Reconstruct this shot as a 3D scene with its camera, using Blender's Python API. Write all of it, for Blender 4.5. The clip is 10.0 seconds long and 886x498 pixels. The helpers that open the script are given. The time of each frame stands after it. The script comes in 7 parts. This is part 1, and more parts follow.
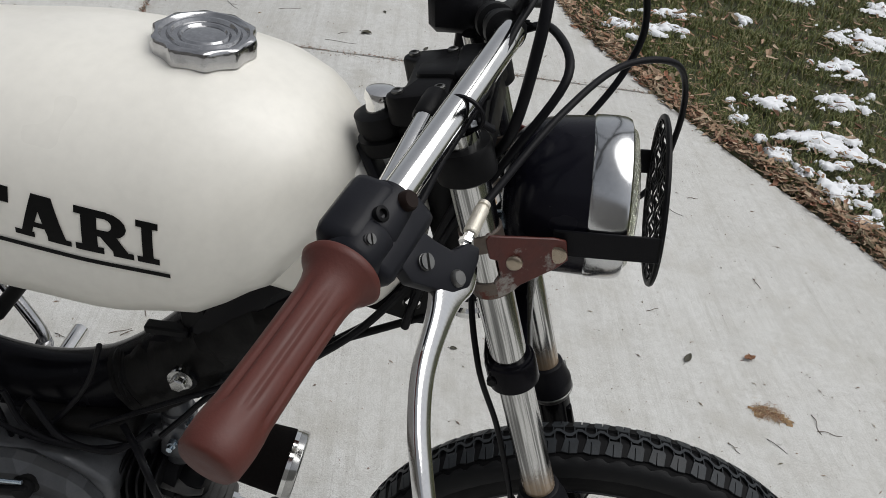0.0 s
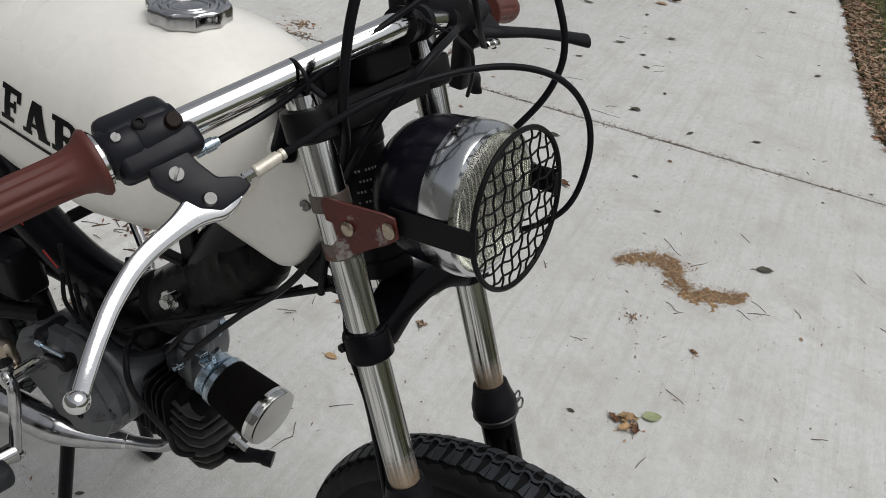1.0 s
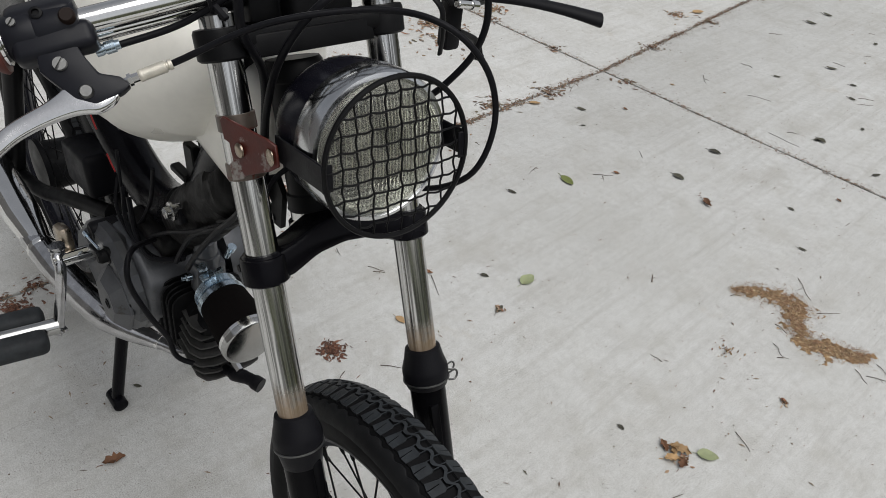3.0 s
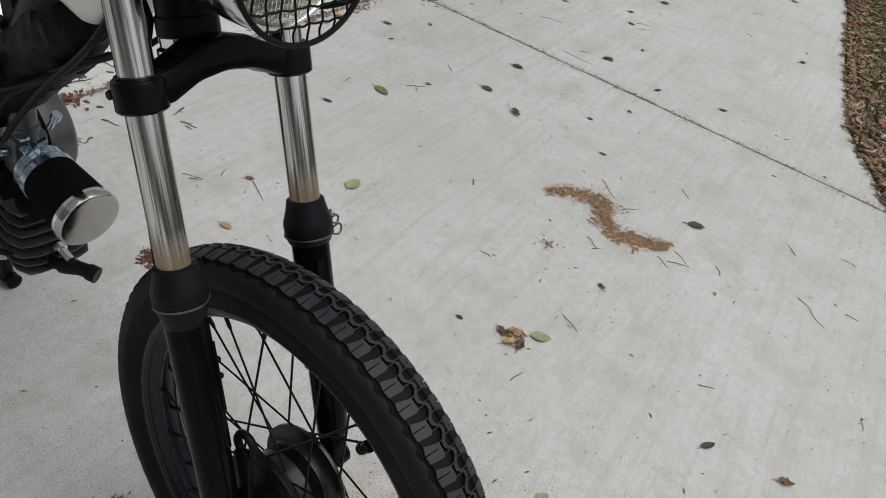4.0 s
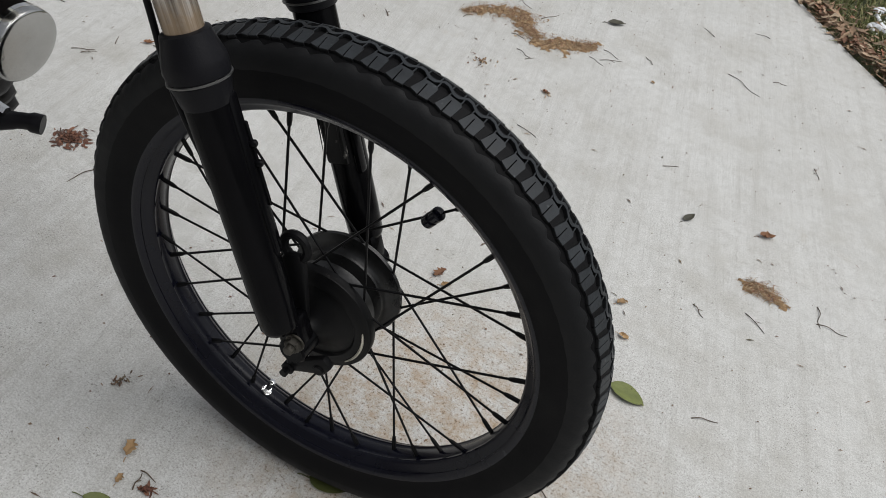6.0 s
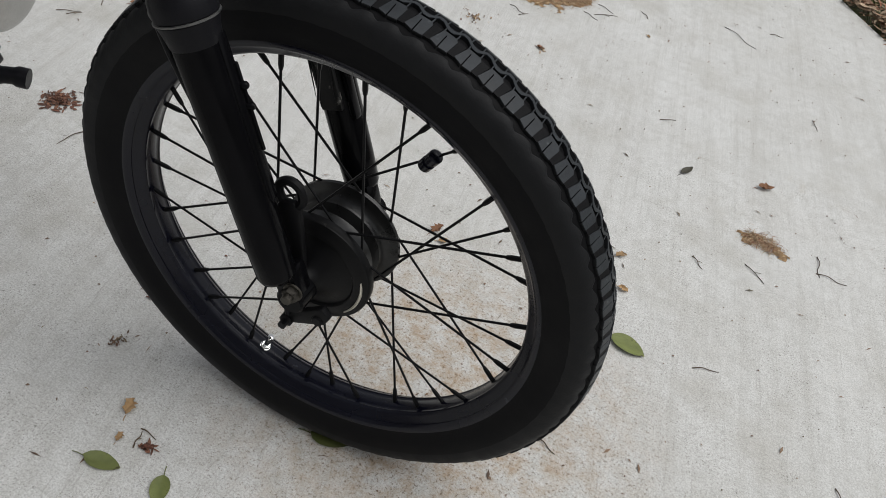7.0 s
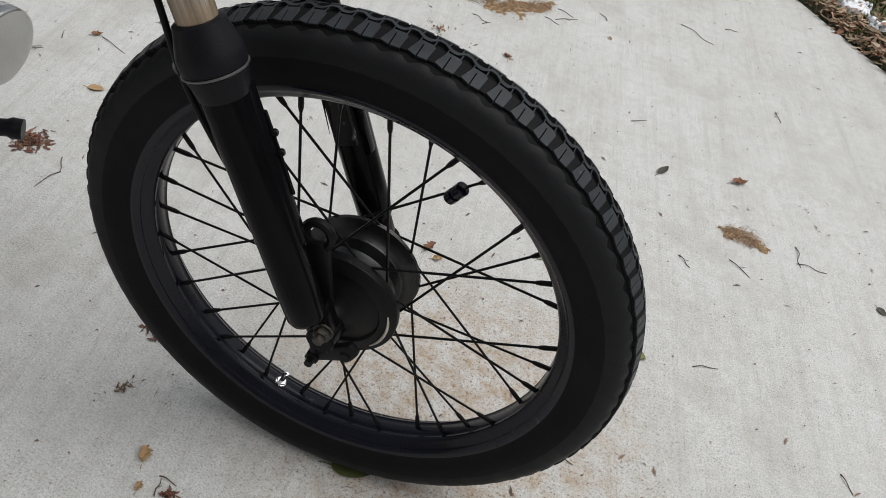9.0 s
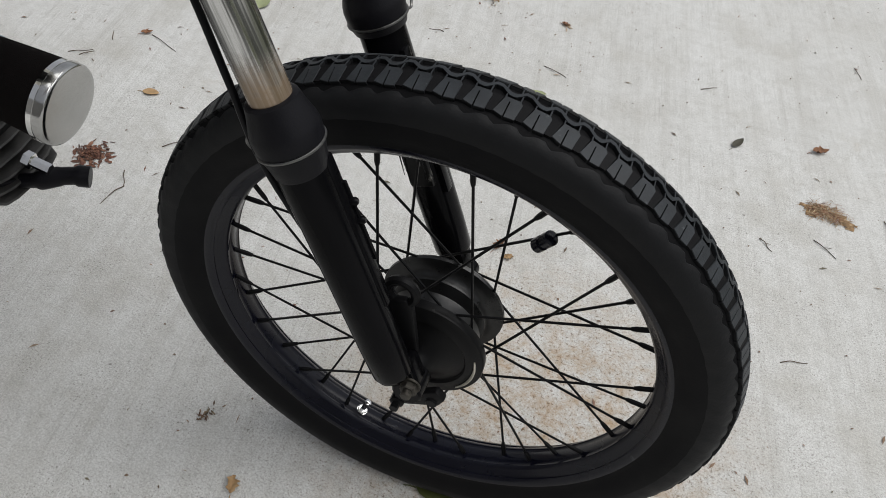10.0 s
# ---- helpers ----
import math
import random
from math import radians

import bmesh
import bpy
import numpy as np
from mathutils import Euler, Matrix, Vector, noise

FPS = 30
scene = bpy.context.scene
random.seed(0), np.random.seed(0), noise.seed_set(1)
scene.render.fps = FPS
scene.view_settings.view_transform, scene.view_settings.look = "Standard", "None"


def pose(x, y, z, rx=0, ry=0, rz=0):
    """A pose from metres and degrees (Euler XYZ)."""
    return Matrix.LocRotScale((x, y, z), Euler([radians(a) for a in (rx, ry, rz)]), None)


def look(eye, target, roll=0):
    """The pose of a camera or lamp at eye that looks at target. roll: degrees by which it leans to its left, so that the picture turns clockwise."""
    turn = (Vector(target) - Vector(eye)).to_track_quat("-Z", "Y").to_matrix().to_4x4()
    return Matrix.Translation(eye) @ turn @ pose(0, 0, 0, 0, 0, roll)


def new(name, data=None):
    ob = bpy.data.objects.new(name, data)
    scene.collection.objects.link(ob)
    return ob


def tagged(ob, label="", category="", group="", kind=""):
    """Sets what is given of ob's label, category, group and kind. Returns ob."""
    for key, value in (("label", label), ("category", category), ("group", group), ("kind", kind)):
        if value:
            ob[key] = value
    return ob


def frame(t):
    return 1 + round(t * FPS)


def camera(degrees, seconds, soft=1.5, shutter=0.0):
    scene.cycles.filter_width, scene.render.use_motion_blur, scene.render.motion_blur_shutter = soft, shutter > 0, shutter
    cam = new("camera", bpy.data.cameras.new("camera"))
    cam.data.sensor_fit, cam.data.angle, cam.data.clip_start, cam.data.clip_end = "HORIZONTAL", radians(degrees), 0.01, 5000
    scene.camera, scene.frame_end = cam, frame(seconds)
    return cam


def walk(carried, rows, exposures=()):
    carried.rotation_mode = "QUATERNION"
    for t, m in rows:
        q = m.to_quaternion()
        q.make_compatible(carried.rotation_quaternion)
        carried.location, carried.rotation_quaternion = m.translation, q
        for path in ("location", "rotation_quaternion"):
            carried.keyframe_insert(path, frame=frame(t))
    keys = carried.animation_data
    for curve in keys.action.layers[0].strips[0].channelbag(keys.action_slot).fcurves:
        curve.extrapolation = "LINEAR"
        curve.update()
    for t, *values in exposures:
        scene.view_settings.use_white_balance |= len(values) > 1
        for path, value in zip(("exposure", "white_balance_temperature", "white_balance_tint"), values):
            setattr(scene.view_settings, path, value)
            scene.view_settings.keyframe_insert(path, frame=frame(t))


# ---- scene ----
cam = camera(56.8, 10.0, 0.9)
PATH = [
    (0, (-0.142, -0.64, 1.227), (-0.404, 0.954, 0.048), 9.5),
    (0.3, (-0.041, -0.617, 1.232), (-0.583, 0.884, 0.026), 7.7),
    (0.5, (0.038, -0.588, 1.233), (-0.679, 0.837, 0.027), 8.8),
    (0.8, (0.165, -0.554, 1.22), (-0.769, 0.814, 0.1), 10.1),
    (1, (0.244, -0.532, 1.223), (-0.779, 0.787, 0.121), 6.6),
    (1.3, (0.325, -0.51, 1.232), (-0.819, 0.694, 0.117), 9.5),
    (1.5, (0.357, -0.46, 1.23), (-0.865, 0.659, 0.11), 8.8),
    (1.8, (0.393, -0.383, 1.222), (-0.938, 0.607, 0.105), 7.6),
    (2, (0.408, -0.351, 1.216), (-0.938, 0.597, 0.081), 8.0),
    (2.2, (0.421, -0.329, 1.222), (-0.937, 0.597, 0.083), 7.6),
    (3.3, (0.443, -0.325, 1.201), (-0.894, 0.607, 0.041), 7.9),
    (3.5, (0.432, -0.334, 1.181), (-0.853, 0.668, 0.021), 10.7),
    (3.8, (0.432, -0.379, 1.152), (-0.725, 0.795, 0.018), 13.7),
    (4, (0.414, -0.421, 1.087), (-0.549, 0.892, -0.075), 16.6),
    (4.2, (0.397, -0.463, 1.011), (-0.391, 0.971, -0.139), 18.1),
    (4.5, (0.357, -0.5, 0.96), (-0.302, 0.931, -0.273), 16.6),
    (4.7, (0.332, -0.521, 0.93), (-0.34, 0.883, -0.326), 15.5),
    (5, (0.32, -0.527, 0.906), (-0.318, 0.847, -0.399), 13.5),
    (5.2, (0.326, -0.523, 0.902), (-0.271, 0.859, -0.414), 14.7),
    (6.3, (0.32, -0.512, 0.896), (-0.285, 0.881, -0.406), 12.8),
    (6.5, (0.323, -0.514, 0.885), (-0.275, 0.861, -0.438), 12.8),
    (6.8, (0.323, -0.519, 0.882), (-0.26, 0.846, -0.459), 12.8),
    (7, (0.326, -0.517, 0.874), (-0.236, 0.843, -0.48), 12.7),
    (7.2, (0.327, -0.515, 0.87), (-0.227, 0.842, -0.491), 13.2),
    (7.5, (0.327, -0.516, 0.867), (-0.216, 0.85, -0.489), 13.3),
    (7.7, (0.324, -0.513, 0.858), (-0.224, 0.864, -0.485), 13.4),
    (8, (0.313, -0.504, 0.843), (-0.247, 0.908, -0.457), 14.1),
    (8.2, (0.303, -0.499, 0.838), (-0.264, 0.937, -0.434), 14.4),
    (8.5, (0.299, -0.519, 0.859), (-0.303, 0.906, -0.408), 13.4),
    (8.7, (0.284, -0.523, 0.877), (-0.291, 0.906, -0.399), 13.0),
    (9, (0.253, -0.538, 0.886), (-0.201, 0.88, -0.45), 11.9),
    (9.2, (0.235, -0.538, 0.892), (-0.177, 0.869, -0.468), 12.0),
    (9.5, (0.222, -0.522, 0.911), (-0.227, 0.892, -0.431), 12.1),
    (9.7, (0.215, -0.511, 0.909), (-0.255, 0.857, -0.472), 11.2),
    (10, (0.179, -0.47, 0.928), (-0.324, 0.804, -0.53), 6.6),
]
walk(cam, [(t, look(eye, target, roll)) for t, eye, target, roll in PATH], exposures=[(0.0, 0.02), (0.5, -0.01), (1.2, 0.02), (2.2, 0.08), (3.5, 0.06), (4.1, -0.07), (4.5, -0.10), (5.0, 0.0), (7.0, 0.13), (9.0, 0.20), (10.0, 0.18)])

# ---- sky and sun: an overcast winter day ----
world = bpy.data.worlds.new("world")
scene.world = world
world.use_nodes = True
wn, wl = world.node_tree.nodes, world.node_tree.links
sky = wn.new("ShaderNodeTexSky")
sky.sky_type = "NISHITA"
sky.sun_disc = False
sky.sun_elevation, sky.sun_rotation = radians(64), radians(73)
sky.air_density, sky.dust_density = 1.0, 3.0
grey = wn.new("ShaderNodeHueSaturation")
grey.inputs["Saturation"].default_value = 0.22
wl.new(sky.outputs["Color"], grey.inputs["Color"])
wl.new(grey.outputs["Color"], wn["Background"].inputs["Color"])
wn["Background"].inputs["Strength"].default_value = 0.10
sun_data = bpy.data.lights.new("sun", "SUN")
sun_data.energy, sun_data.angle, sun_data.color = 1.55, radians(60), (1.0, 0.993, 0.975)
sun = new("sun", sun_data)
sun.matrix_basis = look((2.6, 0.8, 6.0), (-0.2, 0, 0))


# ---- materials ----
def ramp(nt, src, a, b, lo, hi):
    """src mapped from lo..hi onto the colours or numbers a..b."""
    r = nt.nodes.new("ShaderNodeValToRGB")
    r.color_ramp.elements[0].position, r.color_ramp.elements[1].position = lo, hi
    r.color_ramp.elements[0].color = (*a, 1) if len(a) == 3 else a
    r.color_ramp.elements[1].color = (*b, 1) if len(b) == 3 else b
    nt.links.new(src, r.inputs["Fac"])
    return r.outputs["Color"]


def mixed(nt, fac, a, b):
    m = nt.nodes.new("ShaderNodeMix")
    m.data_type = "RGBA"
    for sock, v in ((m.inputs[0], fac), (m.inputs[6], a), (m.inputs[7], b)):
        if hasattr(v, "links"):
            nt.links.new(v, sock)
        else:
            sock.default_value = v if isinstance(v, float) else (*v, 1)
    return m.outputs[2]


def noisy(nt, coord, scale, detail=3.0, rough=0.6, stretch=None):
    n = nt.nodes.new("ShaderNodeTexNoise")
    n.inputs["Scale"].default_value, n.inputs["Detail"].default_value, n.inputs["Roughness"].default_value = scale, detail, rough
    if stretch:
        mp = nt.nodes.new("ShaderNodeMapping")
        mp.vector_type = "TEXTURE"
        mp.inputs["Scale"].default_value = tuple(1 / v for v in stretch[:3])
        if len(stretch) > 3:
            mp.inputs["Rotation"].default_value = (0, 0, radians(stretch[3]))
        nt.links.new(coord, mp.inputs["Vector"])
        coord = mp.outputs["Vector"]
    nt.links.new(coord, n.inputs["Vector"])
    return n.outputs["Fac"]


def begin(name):
    m = bpy.data.materials.new(name)
    m.use_nodes = True
    nt = m.node_tree
    return m, nt, nt.nodes["Principled BSDF"], nt.nodes.new("ShaderNodeTexCoord").outputs["Object"]


def bumped(nt, b, height, strength, dist=0.001):
    bp = nt.nodes.new("ShaderNodeBump")
    bp.inputs["Strength"].default_value, bp.inputs["Distance"].default_value = strength, dist
    nt.links.new(height, bp.inputs["Height"])
    nt.links.new(bp.outputs["Normal"], b.inputs["Normal"])


def surf(name, base, rough, metal=0.0, dark=0.75, scale=25.0, fine=300.0, bump=0.15, spots=None, coat=0.0, spec=0.5, each=0.0):
    """A surface whose colour and gloss vary at two scales; spots: (colour, threshold, scale) for wear or dirt; each: spread between copies."""
    m, nt, b, co = begin(name)
    n1, n2 = noisy(nt, co, scale), noisy(nt, co, fine, 2.0)
    col = ramp(nt, n1, tuple(c * dark for c in base), base, 0.3, 0.7)
    col = mixed(nt, ramp(nt, n2, (0, 0, 0), (0.22, 0.22, 0.22), 0.35, 0.75), col, tuple(c * dark * 0.8 for c in base))
    if spots:
        n3 = noisy(nt, co, spots[2], 6.0, 0.7)
        col = mixed(nt, ramp(nt, n3, (0, 0, 0), (1, 1, 1), spots[1], spots[1] + 0.06), col, spots[0])
    if each:
        oi = nt.nodes.new("ShaderNodeObjectInfo")
        hs = nt.nodes.new("ShaderNodeHueSaturation")
        mr = nt.nodes.new("ShaderNodeMapRange")
        mr.inputs["To Min"].default_value, mr.inputs["To Max"].default_value = 1 - each, 1 + each
        nt.links.new(oi.outputs["Random"], mr.inputs["Value"])
        nt.links.new(mr.outputs["Result"], hs.inputs["Value"])
        nt.links.new(col, hs.inputs["Color"])
        col = hs.outputs["Color"]
    nt.links.new(col, b.inputs["Base Color"])
    lo, hi = max(rough - 0.08, 0.02), min(rough + 0.10, 1.0)
    nt.links.new(ramp(nt, n1, (lo, lo, lo), (hi, hi, hi), 0.3, 0.7), b.inputs["Roughness"])
    b.inputs["Metallic"].default_value = metal
    b.inputs["Coat Weight"].default_value = coat
    b.inputs["Coat Roughness"].default_value = 0.08
    b.inputs["Specular IOR Level"].default_value = spec
    if bump:
        bumped(nt, b, n2, bump, 0.0006)
    return m


BROOM = 15.6     # the way in which the slabs were broomed


def concrete_material():
    m, nt, b, co = begin("broomed_concrete")
    big, mid, fine = noisy(nt, co, 1.3, 4), noisy(nt, co, 9.0, 5, 0.65), noisy(nt, co, 220.0, 3, 0.7)
    broom = noisy(nt, co, 170.0, 2, 0.5, (1.0, 0.05, 1.0, BROOM))
    col = ramp(nt, big, (0.530, 0.528, 0.506), (0.672, 0.676, 0.662), 0.3, 0.7)
    col = mixed(nt, ramp(nt, mid, (0, 0, 0), (0.5, 0.5, 0.5), 0.45, 0.8), col, (0.46, 0.445, 0.405))
    col = mixed(nt, ramp(nt, broom, (0, 0, 0), (0.30, 0.30, 0.30), 0.5, 0.8), col, (0.70, 0.70, 0.68))
    col = mixed(nt, ramp(nt, fine, (0.36, 0.36, 0.36), (0, 0, 0), 0.30, 0.48), col, (0.25, 0.24, 0.22))
    mottle = noisy(nt, co, 48.0, 5, 0.7)
    col = mixed(nt, ramp(nt, mottle, (0.32, 0.32, 0.32), (0, 0, 0), 0.34, 0.56), col, (0.34, 0.335, 0.31))
    streak = noisy(nt, co, 42.0, 4, 0.6, (1.0, 0.04, 1.0, BROOM))
    col = mixed(nt, ramp(nt, streak, (0, 0, 0), (0.38, 0.38, 0.38), 0.48, 0.70), col, (0.40, 0.39, 0.36))
    stain = noisy(nt, co, 4.6, 6, 0.72)
    col = mixed(nt, ramp(nt, stain, (0, 0, 0), (0.50, 0.50, 0.50), 0.52, 0.66), col, (0.41, 0.395, 0.355))
    scratch = noisy(nt, co, 260.0, 3, 0.6, (1.0, 0.035, 1.0, BROOM))
    col = mixed(nt, ramp(nt, scratch, (0, 0, 0), (0.42, 0.42, 0.42), 0.60, 0.72), col, (0.28, 0.27, 0.25))
    rust = noisy(nt, co, 3.2, 8, 0.72)
    col = mixed(nt, ramp(nt, rust, (0, 0, 0), (0.55, 0.55, 0.55), 0.63, 0.76), col, (0.42, 0.345, 0.25))
    for scale, lo, dark in ((380.0, 0.585, (0.15, 0.135, 0.11)), (150.0, 0.64, (0.10, 0.09, 0.075))):
        speck = ramp(nt, noisy(nt, co, scale, 3, 0.62), (0, 0, 0), (0.75, 0.75, 0.75), lo, lo + 0.06)
        gate = ramp(nt, noisy(nt, co, 11.0, 4, 0.7), (0.06, 0.06, 0.06), (1, 1, 1), 0.40, 0.60)
        both = nt.nodes.new("ShaderNodeMath")
        both.operation = "MULTIPLY"
        nt.links.new(speck, both.inputs[0])
        nt.links.new(gate, both.inputs[1])
        col = mixed(nt, both.outputs[0], col, dark)
    pebble = noisy(nt, co, 430.0, 4, 0.72)
    col = mixed(nt, ramp(nt, pebble, (0.42, 0.42, 0.42), (0, 0, 0), 0.40, 0.52), col, (0.27, 0.268, 0.255))
    col = mixed(nt, ramp(nt, pebble, (0, 0, 0), (0.35, 0.35, 0.35), 0.54, 0.66), col, (0.78, 0.78, 0.765))
    # a tan stain left by wet leaves below the front wheel
    far = nt.nodes.new("ShaderNodeVectorMath")
    far.operation = "DISTANCE"
    nt.links.new(co, far.inputs[0])
    far.inputs[1].default_value = (0.10, 0.12, 0.0)
    near = ramp(nt, far.outputs["Value"], (1, 1, 1), (0, 0, 0), 0.12, 0.33)
    blot = ramp(nt, noisy(nt, co, 30.0, 8, 0.82), (0, 0, 0), (0.92, 0.92, 0.92), 0.42, 0.64)
    tan = nt.nodes.new("ShaderNodeMath")
    tan.operation = "MULTIPLY"
    nt.links.new(near, tan.inputs[0])
    nt.links.new(blot, tan.inputs[1])
    col = mixed(nt, tan.outputs[0], col, (0.33, 0.225, 0.125))
    grit = nt.nodes.new("ShaderNodeMath")
    grit.operation = "MULTIPLY"
    nt.links.new(ramp(nt, far.outputs["Value"], (1, 1, 1), (0, 0, 0), 0.16, 0.50), grit.inputs[0])
    nt.links.new(ramp(nt, noisy(nt, co, 240.0, 4, 0.7), (0, 0, 0), (0.8, 0.8, 0.8), 0.57, 0.63), grit.inputs[1])
    col = mixed(nt, grit.outputs[0], col, (0.13, 0.10, 0.075))
    nt.links.new(col, b.inputs["Base Color"])
    b.inputs["Roughness"].default_value = 0.9
    add = nt.nodes.new("ShaderNodeMath")
    nt.links.new(fine, add.inputs[0])
    nt.links.new(broom, add.inputs[1])
    bumped(nt, b, add.outputs[0], 0.5, 0.0012)
    return m


def glass_material():
    """Lamp glass with a pale diffuse haze mixed in to brighten it."""
    m, nt, b, co = begin("lamp_glass")
    clear, haze, mix = nt.nodes.new("ShaderNodeBsdfGlass"), nt.nodes.new("ShaderNodeBsdfDiffuse"), nt.nodes.new("ShaderNodeMixShader")
    clear.inputs["Color"].default_value = (0.99, 1.0, 0.97, 1)
    clear.inputs["Roughness"].default_value, clear.inputs["IOR"].default_value = 0.02, 1.48
    haze.inputs["Color"].default_value = (0.76, 0.75, 0.66, 1)
    nt.links.new(ramp(nt, noisy(nt, co, 40.0, 5, 0.65), (0.04, 0.04, 0.04), (0.14, 0.14, 0.14), 0.35, 0.65), mix.inputs[0])
    nt.links.new(clear.outputs[0], mix.inputs[1])
    nt.links.new(haze.outputs[0], mix.inputs[2])
    nt.links.new(mix.outputs[0], nt.nodes["Material Output"].inputs["Surface"])
    return m


def tube_material():
    """Worn fork chrome: dark streaks painted along it as reflections, brown where it has rusted above the seals."""
    m, nt, b, co = begin("streaked_fork_chrome")
    streak = noisy(nt, co, 330.0, 3, 0.6, (1.0, 1.0, 0.018))
    broad = noisy(nt, co, 95.0, 3, 0.6, (1.0, 1.0, 0.03))
    # dark reflections of upright things, put into the colour as streaks
    col = ramp(nt, streak, (0.25, 0.25, 0.245), (0.70, 0.70, 0.69), 0.40, 0.52)
    col = mixed(nt, ramp(nt, broad, (0.85, 0.85, 0.85), (0, 0, 0), 0.40, 0.48), col, (0.16, 0.16, 0.158))
    sep = nt.nodes.new("ShaderNodeSeparateXYZ")
    nt.links.new(co, sep.inputs[0])
    wave = nt.nodes.new("ShaderNodeMath")
    wave.operation = "MULTIPLY_ADD"
    nt.links.new(noisy(nt, co, 55.0, 5, 0.7), wave.inputs[0])
    wave.inputs[1].default_value = 0.045
    nt.links.new(sep.outputs["Z"], wave.inputs[2])
    rust = ramp(nt, wave.outputs[0], (0.9, 0.9, 0.9), (0, 0, 0), 0.036, 0.066)
    col = mixed(nt, rust, col, (0.26, 0.185, 0.115))
    nt.links.new(col, b.inputs["Base Color"])
    nt.links.new(ramp(nt, streak, (0.22, 0.22, 0.22), (0.10, 0.10, 0.10), 0.35, 0.6), b.inputs["Roughness"])
    nt.links.new(ramp(nt, rust, (1, 1, 1), (0.45, 0.45, 0.45), 0.0, 0.85), b.inputs["Metallic"])
    bumped(nt, b, streak, 0.10, 0.0004)
    return m


CONCRETE = concrete_material()
GLASS = glass_material()
WHITE = surf("cream_tank_paint", (0.890, 0.868, 0.800), 0.34, dark=0.97, scale=6, fine=90, bump=0.02, coat=0.2)
LETTER = surf("black_decal", (0.006, 0.006, 0.006), 0.5, scale=60, bump=0.05, spec=0.12)
RIMCHROME = surf("dulled_lamp_chrome", (0.66, 0.67, 0.68), 0.17, 1.0, dark=0.85, scale=22, fine=260, bump=0.03)
POLISHED = surf("polished_aluminium", (0.78, 0.78, 0.78), 0.11, 1.0, dark=0.90, scale=35, fine=400, bump=0.05)
DULLCHROME = surf("dulled_chrome", (0.60, 0.60, 0.61), 0.15, 1.0, dark=0.7, scale=60, fine=400, bump=0.10)
CHROME = surf("chrome", (0.80, 0.80, 0.79), 0.07, 1.0, dark=0.93, scale=40, fine=500, bump=0.02)
STEEL = tube_material()
RUSTY = surf("brown_stained_chrome", (0.45, 0.38, 0.30), 0.28, 1.0, dark=0.75, scale=50, bump=0.2, spots=((0.20, 0.13, 0.08), 0.60, 45))
ALLOY = surf("cast_aluminium", (0.122, 0.126, 0.135), 0.36, 0.45, dark=0.62, scale=20, bump=0.3, spots=((0.06, 0.055, 0.05), 0.62, 30))
ZINC = surf("zinc_plate", (0.56, 0.66, 0.74), 0.24, 1.0, dark=0.75, scale=60, bump=0.1)
BLACK = surf("black_paint", (0.0060, 0.0058, 0.0080), 0.22, dark=0.7, scale=14, fine=180, bump=0.06, spots=((0.022, 0.021, 0.020), 0.70, 40), spec=0.09)
SHELL = surf("navy_black_enamel", (0.0080, 0.0080, 0.0130), 0.20, dark=0.7, scale=16, fine=200, bump=0.08, spots=((0.05, 0.05, 0.052), 0.70, 50), spec=0.18)
SLIDERBLACK = surf("gloss_black_leg", (0.0042, 0.0042, 0.0050), 0.15, dark=0.7, scale=14, fine=180, bump=0.05, spots=((0.03, 0.03, 0.03), 0.70, 40), spec=0.07)
SATIN = surf("satin_black_metal", (0.0080, 0.0080, 0.0088), 0.42, dark=0.7, scale=30, bump=0.15, spots=((0.05, 0.045, 0.04), 0.72, 70), spec=0.12)
PLASTIC = surf("black_plastic", (0.0085, 0.0085, 0.0105), 0.40, dark=0.8, scale=40, fine=600, bump=0.3, spots=((0.030, 0.029, 0.028), 0.72, 60), spec=0.12)
CASTBLACK = surf("blue_black_cast_enamel", (0.0105, 0.0110, 0.0150), 0.36, dark=0.8, scale=30, fine=300, bump=0.10, spots=((0.028, 0.029, 0.033), 0.70, 60), spec=0.20)
RIMBLACK = surf("gloss_black_rim", (0.0050, 0.0055, 0.0120), 0.24, dark=0.7, scale=12, bump=0.05, spots=((0.040, 0.041, 0.050), 0.66, 40), spec=0.28)
RUBBER = surf("tyre_rubber", (0.0070, 0.0070, 0.0078), 0.62, dark=0.75, scale=22, fine=350, bump=0.25, spots=((0.030, 0.030, 0.031), 0.70, 25), spec=0.10)
# dust, plus the light on the upward block tops, in one paler colour
TREAD = surf("lit_dusty_tread_rubber", (0.0310, 0.0355, 0.0405), 0.48, dark=0.50, scale=38, fine=400, bump=0.35, spots=((0.070, 0.078, 0.082), 0.64, 55), spec=0.26)
GRIP = surf("brown_rubber_grip", (0.098, 0.021, 0.014), 0.55, dark=0.82, scale=30, fine=500, bump=0.2)
OXIDE = surf("flaking_red_oxide", (0.098, 0.017, 0.011), 0.42, dark=0.6, scale=45, bump=0.4, spots=((0.25, 0.23, 0.21), 0.60, 20))
WORNTAB = surf("worn_steel_band", (0.155, 0.125, 0.105), 0.4, 0.5, dark=0.6, scale=40, bump=0.3, spots=((0.11, 0.03, 0.02), 0.56, 30))
SCREW = surf("dull_screw_steel", (0.21, 0.21, 0.205), 0.42, 1.0, dark=0.7, scale=90, bump=0.2)
SCRAPED = surf("scraped_black_metal", (0.0075, 0.0075, 0.008), 0.45, dark=0.7, scale=30, bump=0.3, spots=((0.14, 0.135, 0.125), 0.60, 55), spec=0.2)
